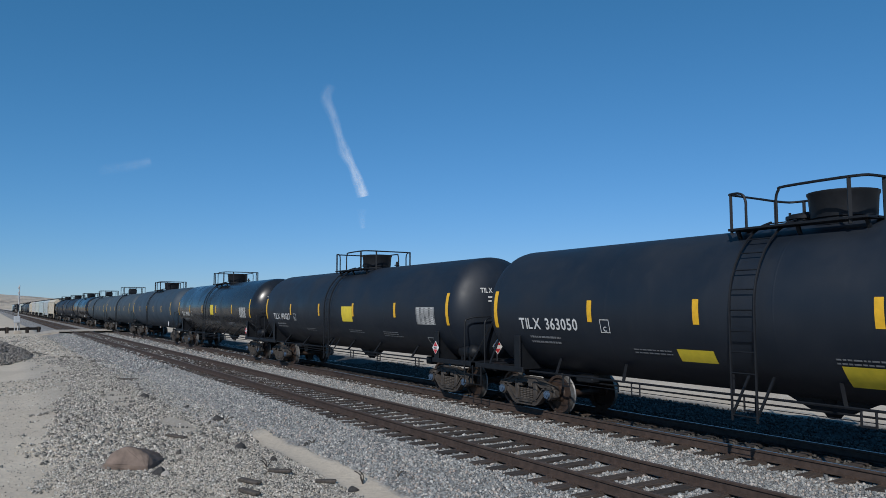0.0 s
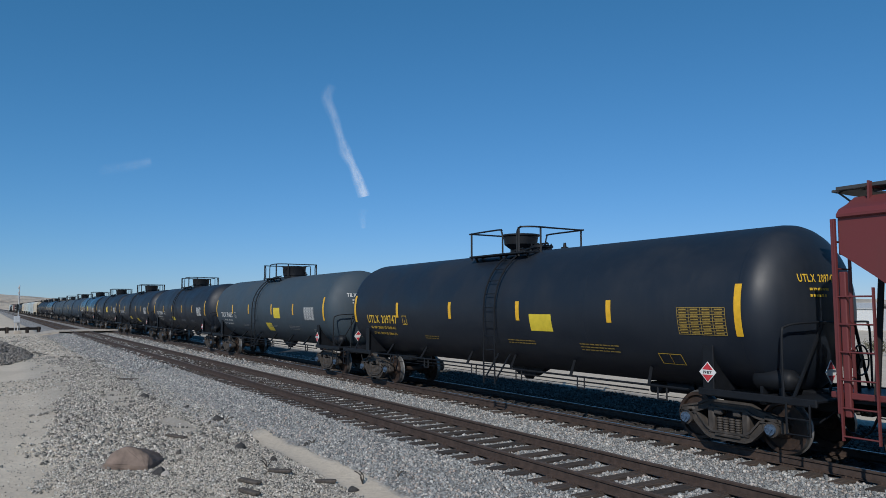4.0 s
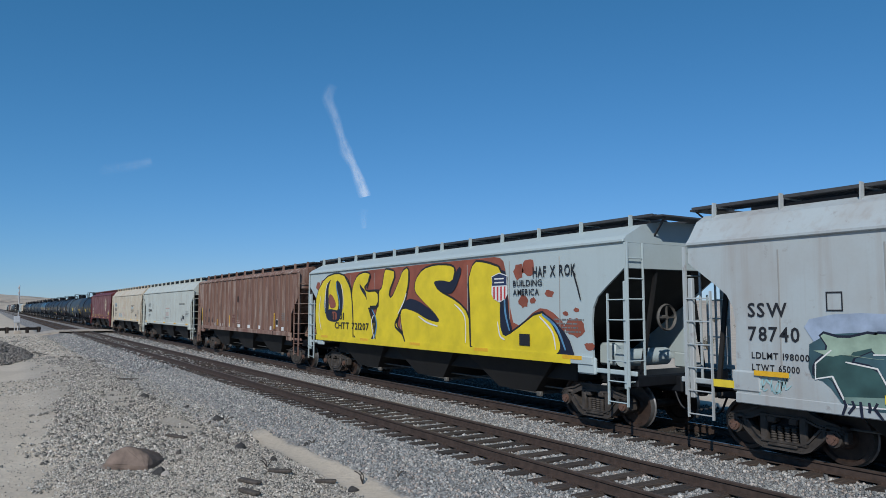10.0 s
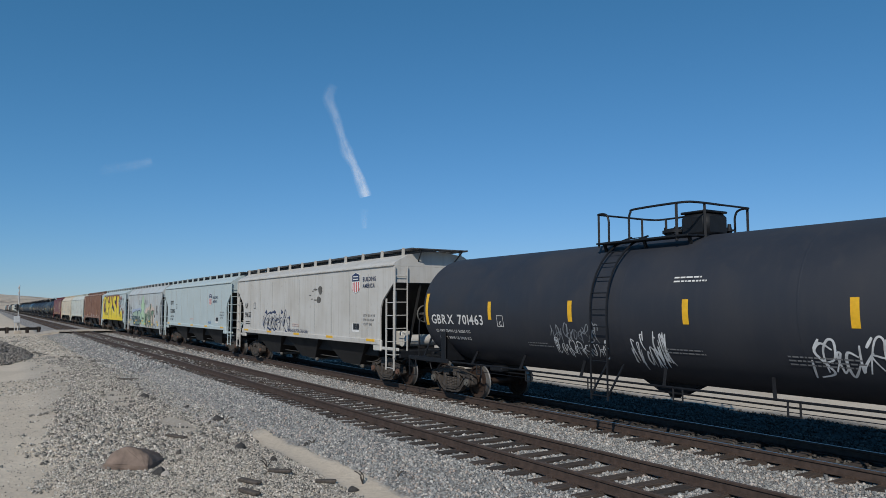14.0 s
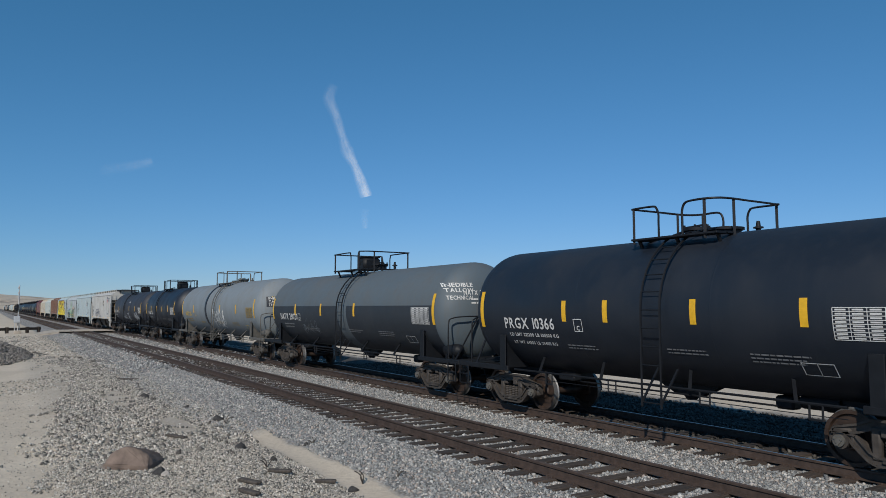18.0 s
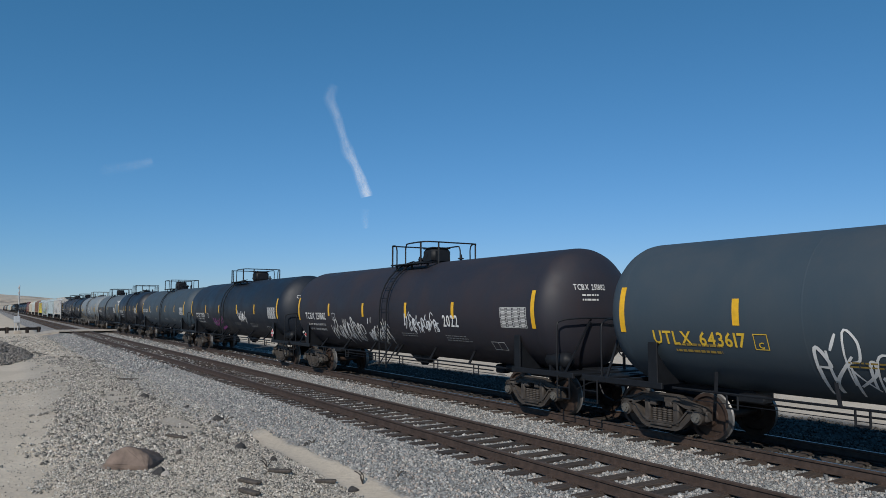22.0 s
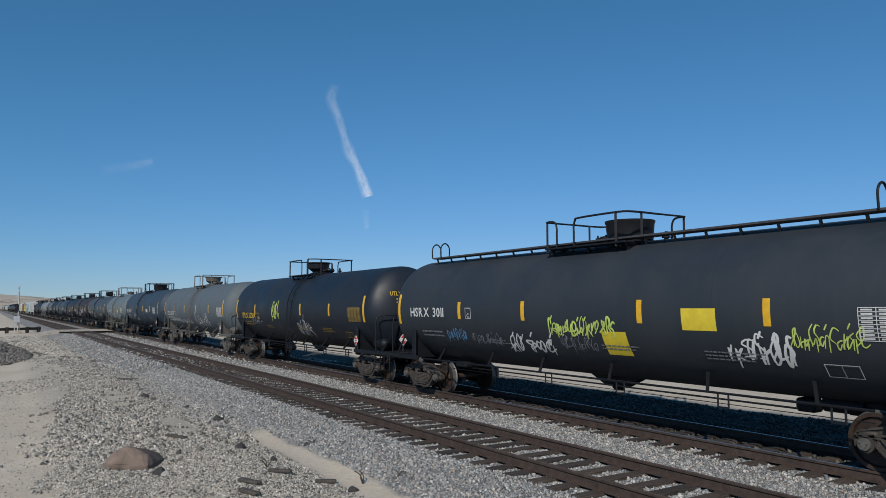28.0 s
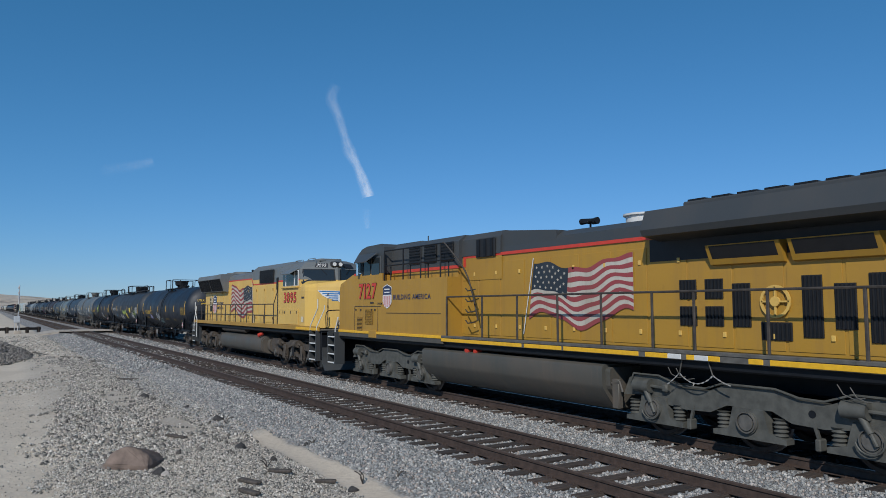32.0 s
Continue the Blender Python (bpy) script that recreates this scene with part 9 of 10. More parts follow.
for x in (-7.2, -4.3, -1.3, 0.85, 3.9, 6.2):
    part("label", flat(x, x + 0.42, 1.16, 1.29, 0.034), LABEL_YELLOW, b, "yellow reflective label")
part("vent_panel", Shape().box((5.83, -HALF_W - 0.01, 2.45), (0.27, 0.04, 0.53), 0.005), STEEL_GREY, b)

c, b, h, r = build_hopper(167.26, 184.5, HOP_GREY, "CHTT", "720861", "pale grey covered hopper with shield emblem and slogan", seed=17, eave=3.88, text=(1.92, 1.0, 1.45, 0.27), rows=(2.78, 2.2), exact=[-8.0, -6.42, -4.93, -3.22, -1.54, 0.21, 1.89, 3.6, 5.2, 6.7, 8.0], sizes=("EXW 10-8 H 9-8", "EW 8-6 H 15-0", "CU FT 5161"), loads=("LD LMT 223000", "LT WT 63000"))
grey_h = c
shield(b, 4.3, 3.05, 0.62, 0.72)
part("lettering", text_shape("BUILDING", 1.02, 0.14, on_side(4.83, 3.08)), LOGO_BLUE, b)
part("lettering", text_shape("AMERICA", 0.95, 0.14, on_side(4.83, 2.85)), LOGO_BLUE, b)
tag(b, 3.9, 1.62, 0.6, 0.16, LOGO_SKY, 24, 0.02, 4, on_side)

c, b, h, r = build_hopper(185.8, 202.92, HOP_LIGHT, "UP", "91655", "dirty light grey covered hopper with blue sprayed tag", seed=18, eave=3.90, text=(1.28, 0.42, 0.92, 0.26), rows=(2.52, 2.08), exact=[-8.0, -6.42, -4.93, -3.22, -1.54, 0.21, 1.89, 3.6, 5.2, 6.7, 8.0], sizes=("EXW 10-8 H 9-8", "EW 8-6 H 15-0", "CU FT 5161"))
light_h = c
shield(b, 5.72, 3.43, 0.66, 0.75)
part("lettering", text_shape("BUILDING", 1.0, 0.15, on_side(6.28, 3.47)), LOGO_BLUE, b)
part("lettering", text_shape("AMERICA", 0.92, 0.15, on_side(6.28, 3.24)), LOGO_BLUE, b)
for i in range(6):
    blob(b, -4.1 + i * 0.56, 1.95, 0.40, LOGO_BLUE, 90 + i, 0.005, 1.15)
for i in range(6):
    blob(b, -4.05 + i * 0.56, 1.95, 0.35, HOP_LIGHT, 110 + i, 0.008, 1.15)
tag(b, -4.35, 1.66, 3.45, 0.60, LOGO_BLUE, 92, 0.045, 7, on_side)
part("lettering", text_shape("GRIFO.GRIFOR.GRIFOER", 2.2, 0.13, on_side(-0.9, 1.53, 0.07)), LOGO_BLUE, b)
for i, (x, z, w, hh) in enumerate(((2.45, 3.25, 0.22, 0.16), (2.3, 2.86, 0.22, 0.14), (1.7, 3.22, 0.12, 0.02), (1.95, 3.28, 0.2, 0.04), (1.6, 2.9, 0.1, 0.02), (1.95, 2.86, 0.18, 0.025), (1.4, 3.05, 0.12, 0.02))):
    blob(b, x, z, w, STEEL_GREY, 100 + i, 0.008, hh / w)

# mixed tank cars
c, b, h, r = build_tank(204.9, 220.42, TANK_DULL, "GBRX 701463", WHITE_MARK, "dull black tank car with white sprayed tags", seed=31, hazard=False, style="box", top=(-1.18, -0.82, -0.22, 1.35, 0.95), text_x=0.25, text_w=2.6, text_z=2.1, frac=(0.204, 0.402, 0.607, 0.809), loads=("LD LMT 204100 LB 92550 KG", "LT WT 81900 LB 37150 KG"))
tag(b, -2.3, 1.85, 1.6, 0.36, TAG_PALE, 31, 0.032, 7)
tag(b, -2.3, 1.50, 1.75, 0.34, TAG_WHITE, 34, 0.026, 8)
tag(b, 0.07, 1.42, 1.0, 0.68, TAG_WHITE, 32, 0.04, 6)
tag(b, 3.95, 1.5, 1.9, 0.58, TAG_WHITE, 33, 0.06, 5)
part("stencil_lines", bars_shape(0.8, 0.16, 2, on_tank(1.34, 3.02), r), WHITE_MARK, b)
c, b, h, r = build_tank(223.2, 233.8, TANK_BLACK, "PRGX 10", WHITE_MARK, "short black tank car with white lettering", seed=32, hazard=False, style="box", text_w=1.6)
c, b, h, r = build_tank(236.5, 252.0, TANK_PALE, "NATX 230", YELLOW_MARK, "pale grey tank car with a black ring and sprayed tag", seed=33, hazard=False, style="round", ring=True, gear=STEEL_GREY, top=TOP_B)
tag(b, -0.1, 1.6, 2.3, 0.75, LOGO_WHITE, 35, 0.06, 6)
panel = Shape()
grid = [head_place(h, 1.25 * i / 6 - 0.25, 0.10 + 0.5 * j / 3) for j in range(4) for i in range(7)]
panel.add(grid, [(j * 7 + i, j * 7 + i + 1, j * 7 + i + 8, j * 7 + i + 7) for j in range(3) for i in range(6)])
black_panel = part("black_panel", panel, TANK_BLACK, b)
for word, up in (("INEDIBLE", 0.46), ("TALLOW", 0.30), ("TECHNICAL", 0.14)):
    part("lettering", text_shape(word, 0.8, 0.12, lambda u, q: tuple(a + d for a, d in zip(head_place(h, u - 0.15, q + up), (0.006, -0.006, 0)))), WHITE_MARK, black_panel)
c, b, h, r = build_tank(254.83, 268.96, TANK_GREY, "NATX 231020", WHITE_MARK, "two-tone grey tank car with dark lower band", seed=34, hazard=False, style="box", band=TANK_CHAR, top=TOP_B, frac=(0.197, 0.394, 0.611), radius=1.50)
for word, up in (("INEDIBLE", 0.72), ("TALLOW", 0.56), ("TECHNICAL", 0.34)):
    part("lettering", text_shape(word, 0.75, 0.12, lambda u, q: head_place(h, u - 0.45, q + up)), WHITE_MARK, b)
tag(b, -3.8, 1.58, 1.75, 0.46, TAG_PALE, 36, 0.022, 4)
c, b, h, r = build_tank(271.55, 282.21, TANK_BLACK, "PRGX 10366", WHITE_MARK, "short black tank car with stencilled table", seed=35, hazard=False, style="round", top=(-0.55, 0.17, 0.77, 1.6, 1.05), loads=("LD LMT 221200 LB 100300 KG", "LT WT 64800 LB 29400 KG"), frac=(0.299, 0.42, 0.632, 0.834))
c, b, h, r = build_tank(285.1, 300.4, TANK_SLATE, "NATX 252216", WHITE_MARK, "slate grey tank car with side ladder", seed=36, hazard=False, style="box", top=TOP_B, text_x=0.36, text_z=2.2, frac=(0.205, 0.404, 0.604, 0.807), radius=1.51)
slate_b = c
c, b, h, r = build_tank(302.91, 319.19, TANK_BLACK, "CTCX 729173", WHITE_MARK, "black tank car with pink and white sprayed tags", seed=37, style="box", hazard=True, top=(-1.18, -0.82, -0.22, 1.35, 1.0), loads=("LD LMT 208600 LB 94600 KG", "LT WT 77800 LB 35300 KG"), text_x=1.14, text_z=1.98, frac=(0.219, 0.4, 0.613, 0.796))
tag(b, -3.25, 1.48, 0.85, 0.5, TAG_PINK, 41, 0.035, 3)
for i in range(4):
    peak = on_tank(-2.35 + 0.34 * i, 1.32 + 0.05 * i, 0.01)
    part("sprayed_peak", Shape().add([peak(0, 0), peak(0.14, -0.04), peak(0.30, 0), peak(0.27, 0.26), peak(0.20, 0.55), peak(0.12, 0.72), peak(0.06, 0.44)], [(0, 1, 2, 3, 4, 5, 6)]), TAG_PINK, b, "pink sprayed peak")
tag(b, 1.95, 1.92, 1.38, 0.42, LOGO_WHITE, 43, 0.05, 7)
c, b, h, r = build_tank(321.99, 337.43, TANK_BROWN, "TCBX 251882", WHITE_MARK, "brown-black tank car with white sprayed tags", seed=38, hazard=False, style="box", top=(-0.50, -0.14, 0.46, 1.75, 0.85), loads=("LD LMT 187600 LB 85100 KG", "LT WT 75400 LB 34200 KG"), text_x=0.75, text_z=2.1, frac=(0.203, 0.396, 0.594, 0.77))
for i, (x, w) in enumerate(((-4.62, 2.8), (-1.50, 1.6), (1.28, 2.0))):
    tag(b, x, 1.46 + 0.42 * (i == 2), w, 0.68 if i < 2 else 0.44, LOGO_WHITE if i < 2 else TAG_WHITE, 44 + i, 0.052, (8, 5, 8)[i])
part("lettering", text_shape("2022", 0.80, 0.34, on_tank(3.62, 2.02)), LOGO_WHITE, b, "white handwritten year")
c, b, h, r = build_tank(340.27, 355.85, TANK_SLATE, "UTLX 643617", YELLOW_MARK, "dark slate tank car with yellow stencils and a white tag", seed=39, hazard=False, style="box", gear=STEEL_BLACK, top=(-1.18, -0.86, -0.26, 1.15, 0.55), text_x=0.77, text_z=1.86, frac=(0.172, 0.356, 0.625, 0.798), radius=1.49, table=-1.15)
tag(b, -3.83, 1.25, 2.2, 0.95, LOGO_WHITE, 47, 0.065, 5)
part("label", tank_patch(3.25, 4.09, 1.62, 1.84), YELLOW_MARK, b)
slate_c = c
c, b, h, r = build_tank(358.61, 369.27, TANK_STEEL, "CRGX 6353", WHITE_MARK, "short grey tank car with sprayed tags", seed=40, hazard=False, style="round", gear=STEEL_GREY, casting=STEEL_BROWN, top=(-1.18, -0.82, -0.22, 1.35, 0.6), loads=("LD LMT 201600 LB 91450 KG", "LT WT 61400 LB 27850 KG"), text_x=0.93, text_z=2.1, text_w=1.57, frac=(0.303, 0.501, 0.753), radius=1.49)
for i in range(3):
    tag(b, (-2.35, -1.15, 0.56)[i], (1.55, 1.5, 1.42)[i], (1.2, 1.3, 3.5)[i], 0.66, LOGO_WHITE, 50 + i, 0.035, (5, 5, 10)[i])
part("label", tank_patch(1.75, 2.58, 2.08, 2.32), LABEL_YELLOW, b, "pale yellow sticker")
tag(b, -3.5, 1.42, 1.1, 0.26, TAG_TEAL_DIM, 55, 0.03)
c, b, h, r = build_tank(371.76, 387.35, TANK_BLUE, "TILX 198343", WHITE_MARK, "blue-slate tank car with a small orange label", seed=41, style="drum", cap=RUST_CAP, top=(-1.18, -0.82, -0.22, 1.35, 0.65), loads=("LD LMT 207300 LB 94050 KG", "LT WT 78700 LB 35650 KG"), text_z=2.14, frac=(0.207, 0.4, 0.589, 0.791), table=-2.0, window=-1.45)
part("label", tank_patch(2.79, 3.58, 2.18, 2.46), GRAF_PEACH, b, "orange and white label")
tag(b, -4.5, 1.58, 1.0, 0.3, TAG_PALE, 56, 0.02, 6)
tag(b, -3.43, 1.80, 1.9, 0.27, TAG_WHITE, 57, 0.03, 9)
tag(b, -3.43, 1.52, 1.9, 0.25, TAG_WHITE, 58, 0.025, 9)
slate_d = c
c, b, h, r = build_tank(390.22, 405.9, TANK_GREY, "CTCX 303207", WHITE_MARK, "grey tank car with a running white scrawl", seed=42, style="cone", gear=STEEL_GREY, casting=STEEL_GREY, top=TOP_B, loads=("LD LMT 206100 LB 93450 KG", "LT WT 79900 LB 36250 KG"))
for i in range(6):
    tag(b, -5.92 + 0.95 * i, 1.66 - 0.02 * i, 0.95, 0.20, LOGO_WHITE, 60 + i, 0.035, 4)
tag(b, 1.0, 1.4, 3.2, 0.75, LOGO_WHITE, 66, 0.05, 6)
grey_t = c
c, b, h, r = build_tank(408.69, 423.87, TANK_BLACK, "UTLX 212904", YELLOW_MARK, "black tank car with yellow lettering and sprayed tags", seed=43, style="cone", top=TOP_B)
tag(b, -2.1, 2.1, 0.95, 0.6, TAG_LIME, 67, 0.06, 4)
tag(b, -5.2, 1.8, 1.5, 0.3, TAG_PALE, 68)
tag(b, 0.9, 1.4, 1.4, 0.8, TAG_WHITE, 69, 0.035, 4)
c, b, h, r = build_tank(426.5, 442.1, TANK_CHAR, "HSRX 3011", WHITE_MARK, "large black tank car with roof walk and lime sprayed tags", seed=44, style="drum", long_walk=7.0, top=(-1.3, -0.9, -0.3, 1.35, 0.55), text_x=0.72, text_z=2.29, text_w=1.9, frac=(0.22, 0.40, 0.64, 0.82))
tag(b, -0.64, 1.98, 2.1, 0.34, TAG_LIME, 71, 0.05, 9)
tag(b, -2.43, 1.52, 1.8, 0.42, LOGO_WHITE, 72, 0.055, 5)
tag(b, 4.12, 1.66, 1.28, 0.46, LOGO_WHITE, 73, 0.06, 5)
tag(b, 5.34, 1.93, 1.2, 0.32, TAG_LIME, 74, 0.03, 7)
tag(b, -5.22, 1.68, 1.0, 0.28, TAG_BLUE, 75, 0.035, 6)
tag(b, -4.0, 1.62, 1.3, 0.26, TAG_PALE, 78, 0.02, 6)
tag(b, -0.4, 1.62, 1.2, 0.3, TAG_PALE, 79, 0.02, 6)
part("label", tank_patch(3.22, 3.98, 2.13, 2.54), LABEL_YELLOW, b, "yellow sticker")
part("label", tank_patch(1.05, 1.75, 1.55, 2.05), LABEL_YELLOW, b, "yellow sticker")
c, b, h, r = build_tank(444.94, 460.33, TANK_BLACK, "UTLX 213017", YELLOW_MARK, "black tank car with yellow stencils and a pale patch", seed=45, style="cone", top=(-1.32, 0.40, 1.0, 1.36, -0.45), text_x=1.15, text_z=2.08, frac=(0.219, 0.416, 0.607, 0.787))
part("pale_patch", tank_patch(-1.25, 0.05, 2.59, 3.21, 0.004, 6), TANK_RUB, b, "pale rubbed patch")
tag(b, -2.27, 1.55, 1.4, 0.6, TAG_WHITE, 76, 0.05, 6)
tag(b, -1.4, 1.38, 1.1, 0.4, TAG_TEAL, 80, 0.05, 4)
tag(b, -4.78, 1.72, 0.8, 0.28, TAG_LILAC, 77, 0.05, 5)

build_sd(474.5)
build_ge(496.0)

# cars that have already gone by; repeats of the same builds
AHEAD = [slate_d, slate_b, slate_c, gloss, black_a, black_b, cream_h, patch_h, grey_h, white_h, light_h, cream_h, black_a, slate_a, grey_t, black_b, white_h, red_h, rust_h, light_h, black_a, slate_b, black_b, grey_h, cream_h]
FINE = {"sprayed_peak", "lettering", "letter", "mural_glint", "rung", "placard_bracket", "brake_wheel", "uncoupling_lever", "mural_outline", "mural_divider", "mural_shade", "highlight_line", "sprayed_field", "sprayed_glow", "sprayed_figure", "letter_gap", "load_lines", "plate_box", "stencil_table", "stencil_frame", "stencil_lines", "stencil_box", "stencil_cell", "head_mark", "head_lines", "bearing_cap", "spring_nest", "hatch_clamp", "emblem_bar", "emblem_quarter", "emblem_ring", "pipe_bracket", "weld_seam", "air_hose", "sill_step", "relief_valve", "manway", "brake_gear", "red_field", "sprayed_tag", "corner_post", "end_strut", "outlet_gate", "train_pipe", "side_pipe", "walk_bracket", "red_stripe", "name_bars", "blue_field", "shield_logo", "mural_letter", "sprayed_cloud", "bottom_outlet", "saddle", "end_sill", "label"}
half_of = {ob.name: (half, at) for ob, at, half in TRAIN}
place = -51.68 - 1.45
for ob in AHEAD:
    half = half_of[ob.name][0]
    place -= half
    far = copy_thing(ob, Matrix.Identity(4))
    for small in list(far.children_recursive):
        if small.name.split(".")[0] in FINE:
            bpy.data.objects.remove(small)
    TRAIN.append((far, place, half))
    place -= half

# ---- loose things beside the track ----
def slab_rock(x, y, turn):
    """One split rock: a few hard faces, one broad and sloping."""
    bm = bmesh.new()
    rng = random.Random(12)
    for u, w in ((-0.46, -0.05), (-0.44, 0.14), (-0.32, 0.36), (-0.10, 0.44), (0.08, 0.42), (0.30, 0.29), (0.42, 0.12), (0.43, -0.05)):
        for v, lean, low in ((-0.36, 0.0, 1.0), (-0.20, 0.02, 1.06), (0.30, 0.05, 0.72)):
            top = w > 0.25
            bm.verts.new((0.94 * u + rng.uniform(-0.02, 0.02) + lean, v + (0.22 if top and v < -0.3 else 0) + rng.uniform(-0.02, 0.02), 0.86 * w * low + rng.uniform(-0.012, 0.012)))
    hull = bmesh.ops.convex_hull(bm, input=bm.verts)
    bmesh.ops.delete(bm, geom=[q for q in hull["geom_interior"] if isinstance(q, bmesh.types.BMVert)], context="VERTS")
    bmesh.ops.bevel(bm, geom=list(bm.edges), offset=0.016, segments=1, affect="EDGES")
    bmesh.ops.triangulate(bm, faces=bm.faces)
    bmesh.ops.subdivide_edges(bm, edges=list(bm.edges), cuts=2, use_grid_fill=True)
    for q in bm.verts:
        q.co += q.co.normalized() * (0.022 * noise.noise(q.co * 6) + 0.010 * noise.noise(q.co * 17))
    me = bpy.data.meshes.new("boulder")
    bm.to_mesh(me)
    bm.free()
    me.materials.append(ROCK_BROWN)
    ob = tagged(new("boulder", me), "brown angular split boulder lying on the rubble", "rock")
    ob.matrix_basis = pose(x, y, ground_height(x, y) - 0.01, 0, 0, turn)


slab_rock(-14.3, 2.36, 90 - math.degrees(YAW))
for px, py, size, seed, lab in ((290, 834, 0.13, 2.0, "black stone beside the brown boulder"), (303, 836, 0.09, 2.5, "pale stone beside the brown boulder"), (432, 790, 0.13, 3.0, "dark stone on the rubble"), (490, 810, 0.09, 4.0, "black stone on the rubble"), (393, 742, 0.16, 5.0, "dark rounded stone on the ballast"), (262, 702, 0.16, 6.0, "dark stone on the shoulder"), (627, 862, 0.10, 7.0, "brown stone on the sand"), (545, 783, 0.07, 8.0, "dark stone on the ballast"), (335, 720, 0.10, 9.0, "dark stone on the ballast")):
    x, y = on_ground(px, py)
    boulder("stone", x, y, size, seed, ROCK_PALE if "pale" in lab else ROCK_DARK, lab, (1.1, 0.8, 0.8), "stone")


def plank(px, py, length, turn, label, thick=0.05):
    x, y = on_ground(px, py)
    s = Shape().box((0, 0, 0), (length, 0.11, thick), 0.012).box((length * 0.42, 0.02, 0.005), (length * 0.25, 0.06, thick * 0.8), 0.01)
    ob = tagged(new("wood_scrap", s.mesh("wood_scrap", WOOD_GREY)), label, "wood scrap", "wood scraps by the track")
    ob.matrix_basis = pose(x, y, ground_height(x, y) + 0.05, 4, 3, turn)


for px, py, length, turn, lab in ((448, 850, 0.42, 30, "grey splintered wood scrap on the rubble"), (500, 832, 0.40, 62, "grey splintered wood scrap on the rubble"), (448, 868, 0.40, 25, "weathered board scrap lying flat"), (580, 850, 0.34, 70, "dark wood scrap beside the sand strip"), (318, 772, 0.55, 35, "weathered board scrap on the rubble"), (228, 672, 0.9, 80, "long wood scrap on the shoulder"), (75, 627, 2.2, 20, "dark fallen post on the bank"), (128, 633, 1.1, 70, "wood scrap on the bank"), (178, 640, 0.8, 85, "wood scrap on the bank")):
    plank(px, py, length, turn, lab)


def twig(px, py, h, seed, label):
    rng = random.Random(seed)
    x, y = on_ground(px, py)
    z = ground_height(x, y)
    s = Shape()
    for i in range(3):
        a = rng.uniform(0, 6.28)
        s.tube(spline([(0, 0, 0), (0.3 * h * math.cos(a), 0.3 * h * math.sin(a), 0.5 * h), (0.7 * h * math.cos(a + 0.4), 0.7 * h * math.sin(a + 0.4), h * rng.uniform(0.6, 1.0))], 3), 0.010, 5)
    ob = tagged(new("twig", s.mesh("twig", WOOD_GREY)), label, "twig", "dry twigs by the track")
    ob.matrix_basis = pose(x, y, z)


for i, (px, py, h) in enumerate(((645, 850, 0.26), (478, 822, 0.22), (405, 748, 0.30), (556, 782, 0.16), (705, 838, 0.15))):
    twig(px, py, h, i, "dry bent twig standing in the ballast")

# heap of dark gravel
rng_heap = np.random.default_rng(21)
heap_x, heap_y = on_ground(25, 640)
pts = []
for _ in range(5200):
    a, r = rng_heap.uniform(0, 6.283), 3.0 * rng_heap.uniform(0, 1) ** 0.6
    x, y = heap_x - 4 + 2.3 * r * math.cos(a), heap_y - 1.1 + 0.75 * r * math.sin(a)
    pts.append((x, y, ground_height(x, y) + 1.15 * max(0, 1 - (r / 3.0) ** 1.4) * (0.9 + 0.2 * noise.noise((x, y, 0)))))
heap_pts = np.array(pts)
scatter("gravel_heap", heap_pts, rng_heap.uniform(0.05, 0.11, len(heap_pts)), STONE_DARK, "heap of dark gravel beside the dirt road", "gravel heap", 22, True)

# ---- signal post by the crossing ----
MAST_GREY = plain("galvanised_mast", (0.50, 0.50, 0.49), 0.5, 0.2, 0.15)
CASE_PALE = plain("pale_metal_case", (0.62, 0.63, 0.62), 0.5, vary=0.1)
CASE_GREY = plain("dull_metal_case", (0.40, 0.42, 0.44), 0.55, vary=0.15)
CONCRETE = plain("concrete", (0.40, 0.35, 0.29), 0.9, vary=0.2, scale=2)
sx, sy = on_ground(33, 590)
post = thing("signal_post", "slim grey signal mast with pale equipment case beside the track", "signal post", m=pose(sx, sy, ground_height(sx, sy)))
part("base", Shape().box((0, 0, 0.15), (0.7, 0.7, 0.35), 0.04), CONCRETE, post)
mast = part("mast", Shape().cyl((0, 0, 0.2), (0, 0, 5.4), 0.07, 10, 0.05), MAST_GREY, post)
case = part("equipment_case", Shape().box((0.1, -0.1, 1.55), (0.60, 0.60, 0.75), 0.04), CASE_GREY, post, "pale metal equipment case")
part("case_door", Shape().box((0.1, -0.41, 1.55), (0.5, 0.03, 0.64), 0.01), CASE_GREY, case)
part("case_legs", Shape().bar((0.1, -0.3, 0.2), (0.1, -0.3, 1.2), 0.10, 0.10, up=(1, 0, 0)).bar((-0.2, 0.2, 0.2), (-0.1, 0.1, 1.2), 0.08, 0.08, up=(1, 0, 0)), MAST_GREY, post)
for z, w in ((3.9, 0.5), (4.4, 0.65), (5.0, 0.45)):
    part("cross_arm", Shape().bar((-w, -0.05, z), (w, -0.05, z), 0.06, 0.06).box((w * 0.8, -0.08, z + 0.1), (0.16, 0.14, 0.22), 0.02), MAST_GREY, post)
part("signal_head", Shape().box((0.12, -0.12, 2.9), (0.34, 0.22, 0.7), 0.04).cyl((0.12, -0.24, 3.05), (0.12, -0.40, 3.05), 0.10, 10).cyl((0.12, -0.24, 2.78), (0.12, -0.40, 2.78), 0.10, 10), STEEL_BLACK, post)
barrier = thing("timber_barrier", "low dark timber barrier on short posts", "barrier", m=pose(sx - 1.5, sy, ground_height(sx, sy), 0, 0, -58))
part("beam", Shape().box((0, 0, 0.45), (5.6, 0.25, 0.30), 0.02), TIE_WOOD, barrier)
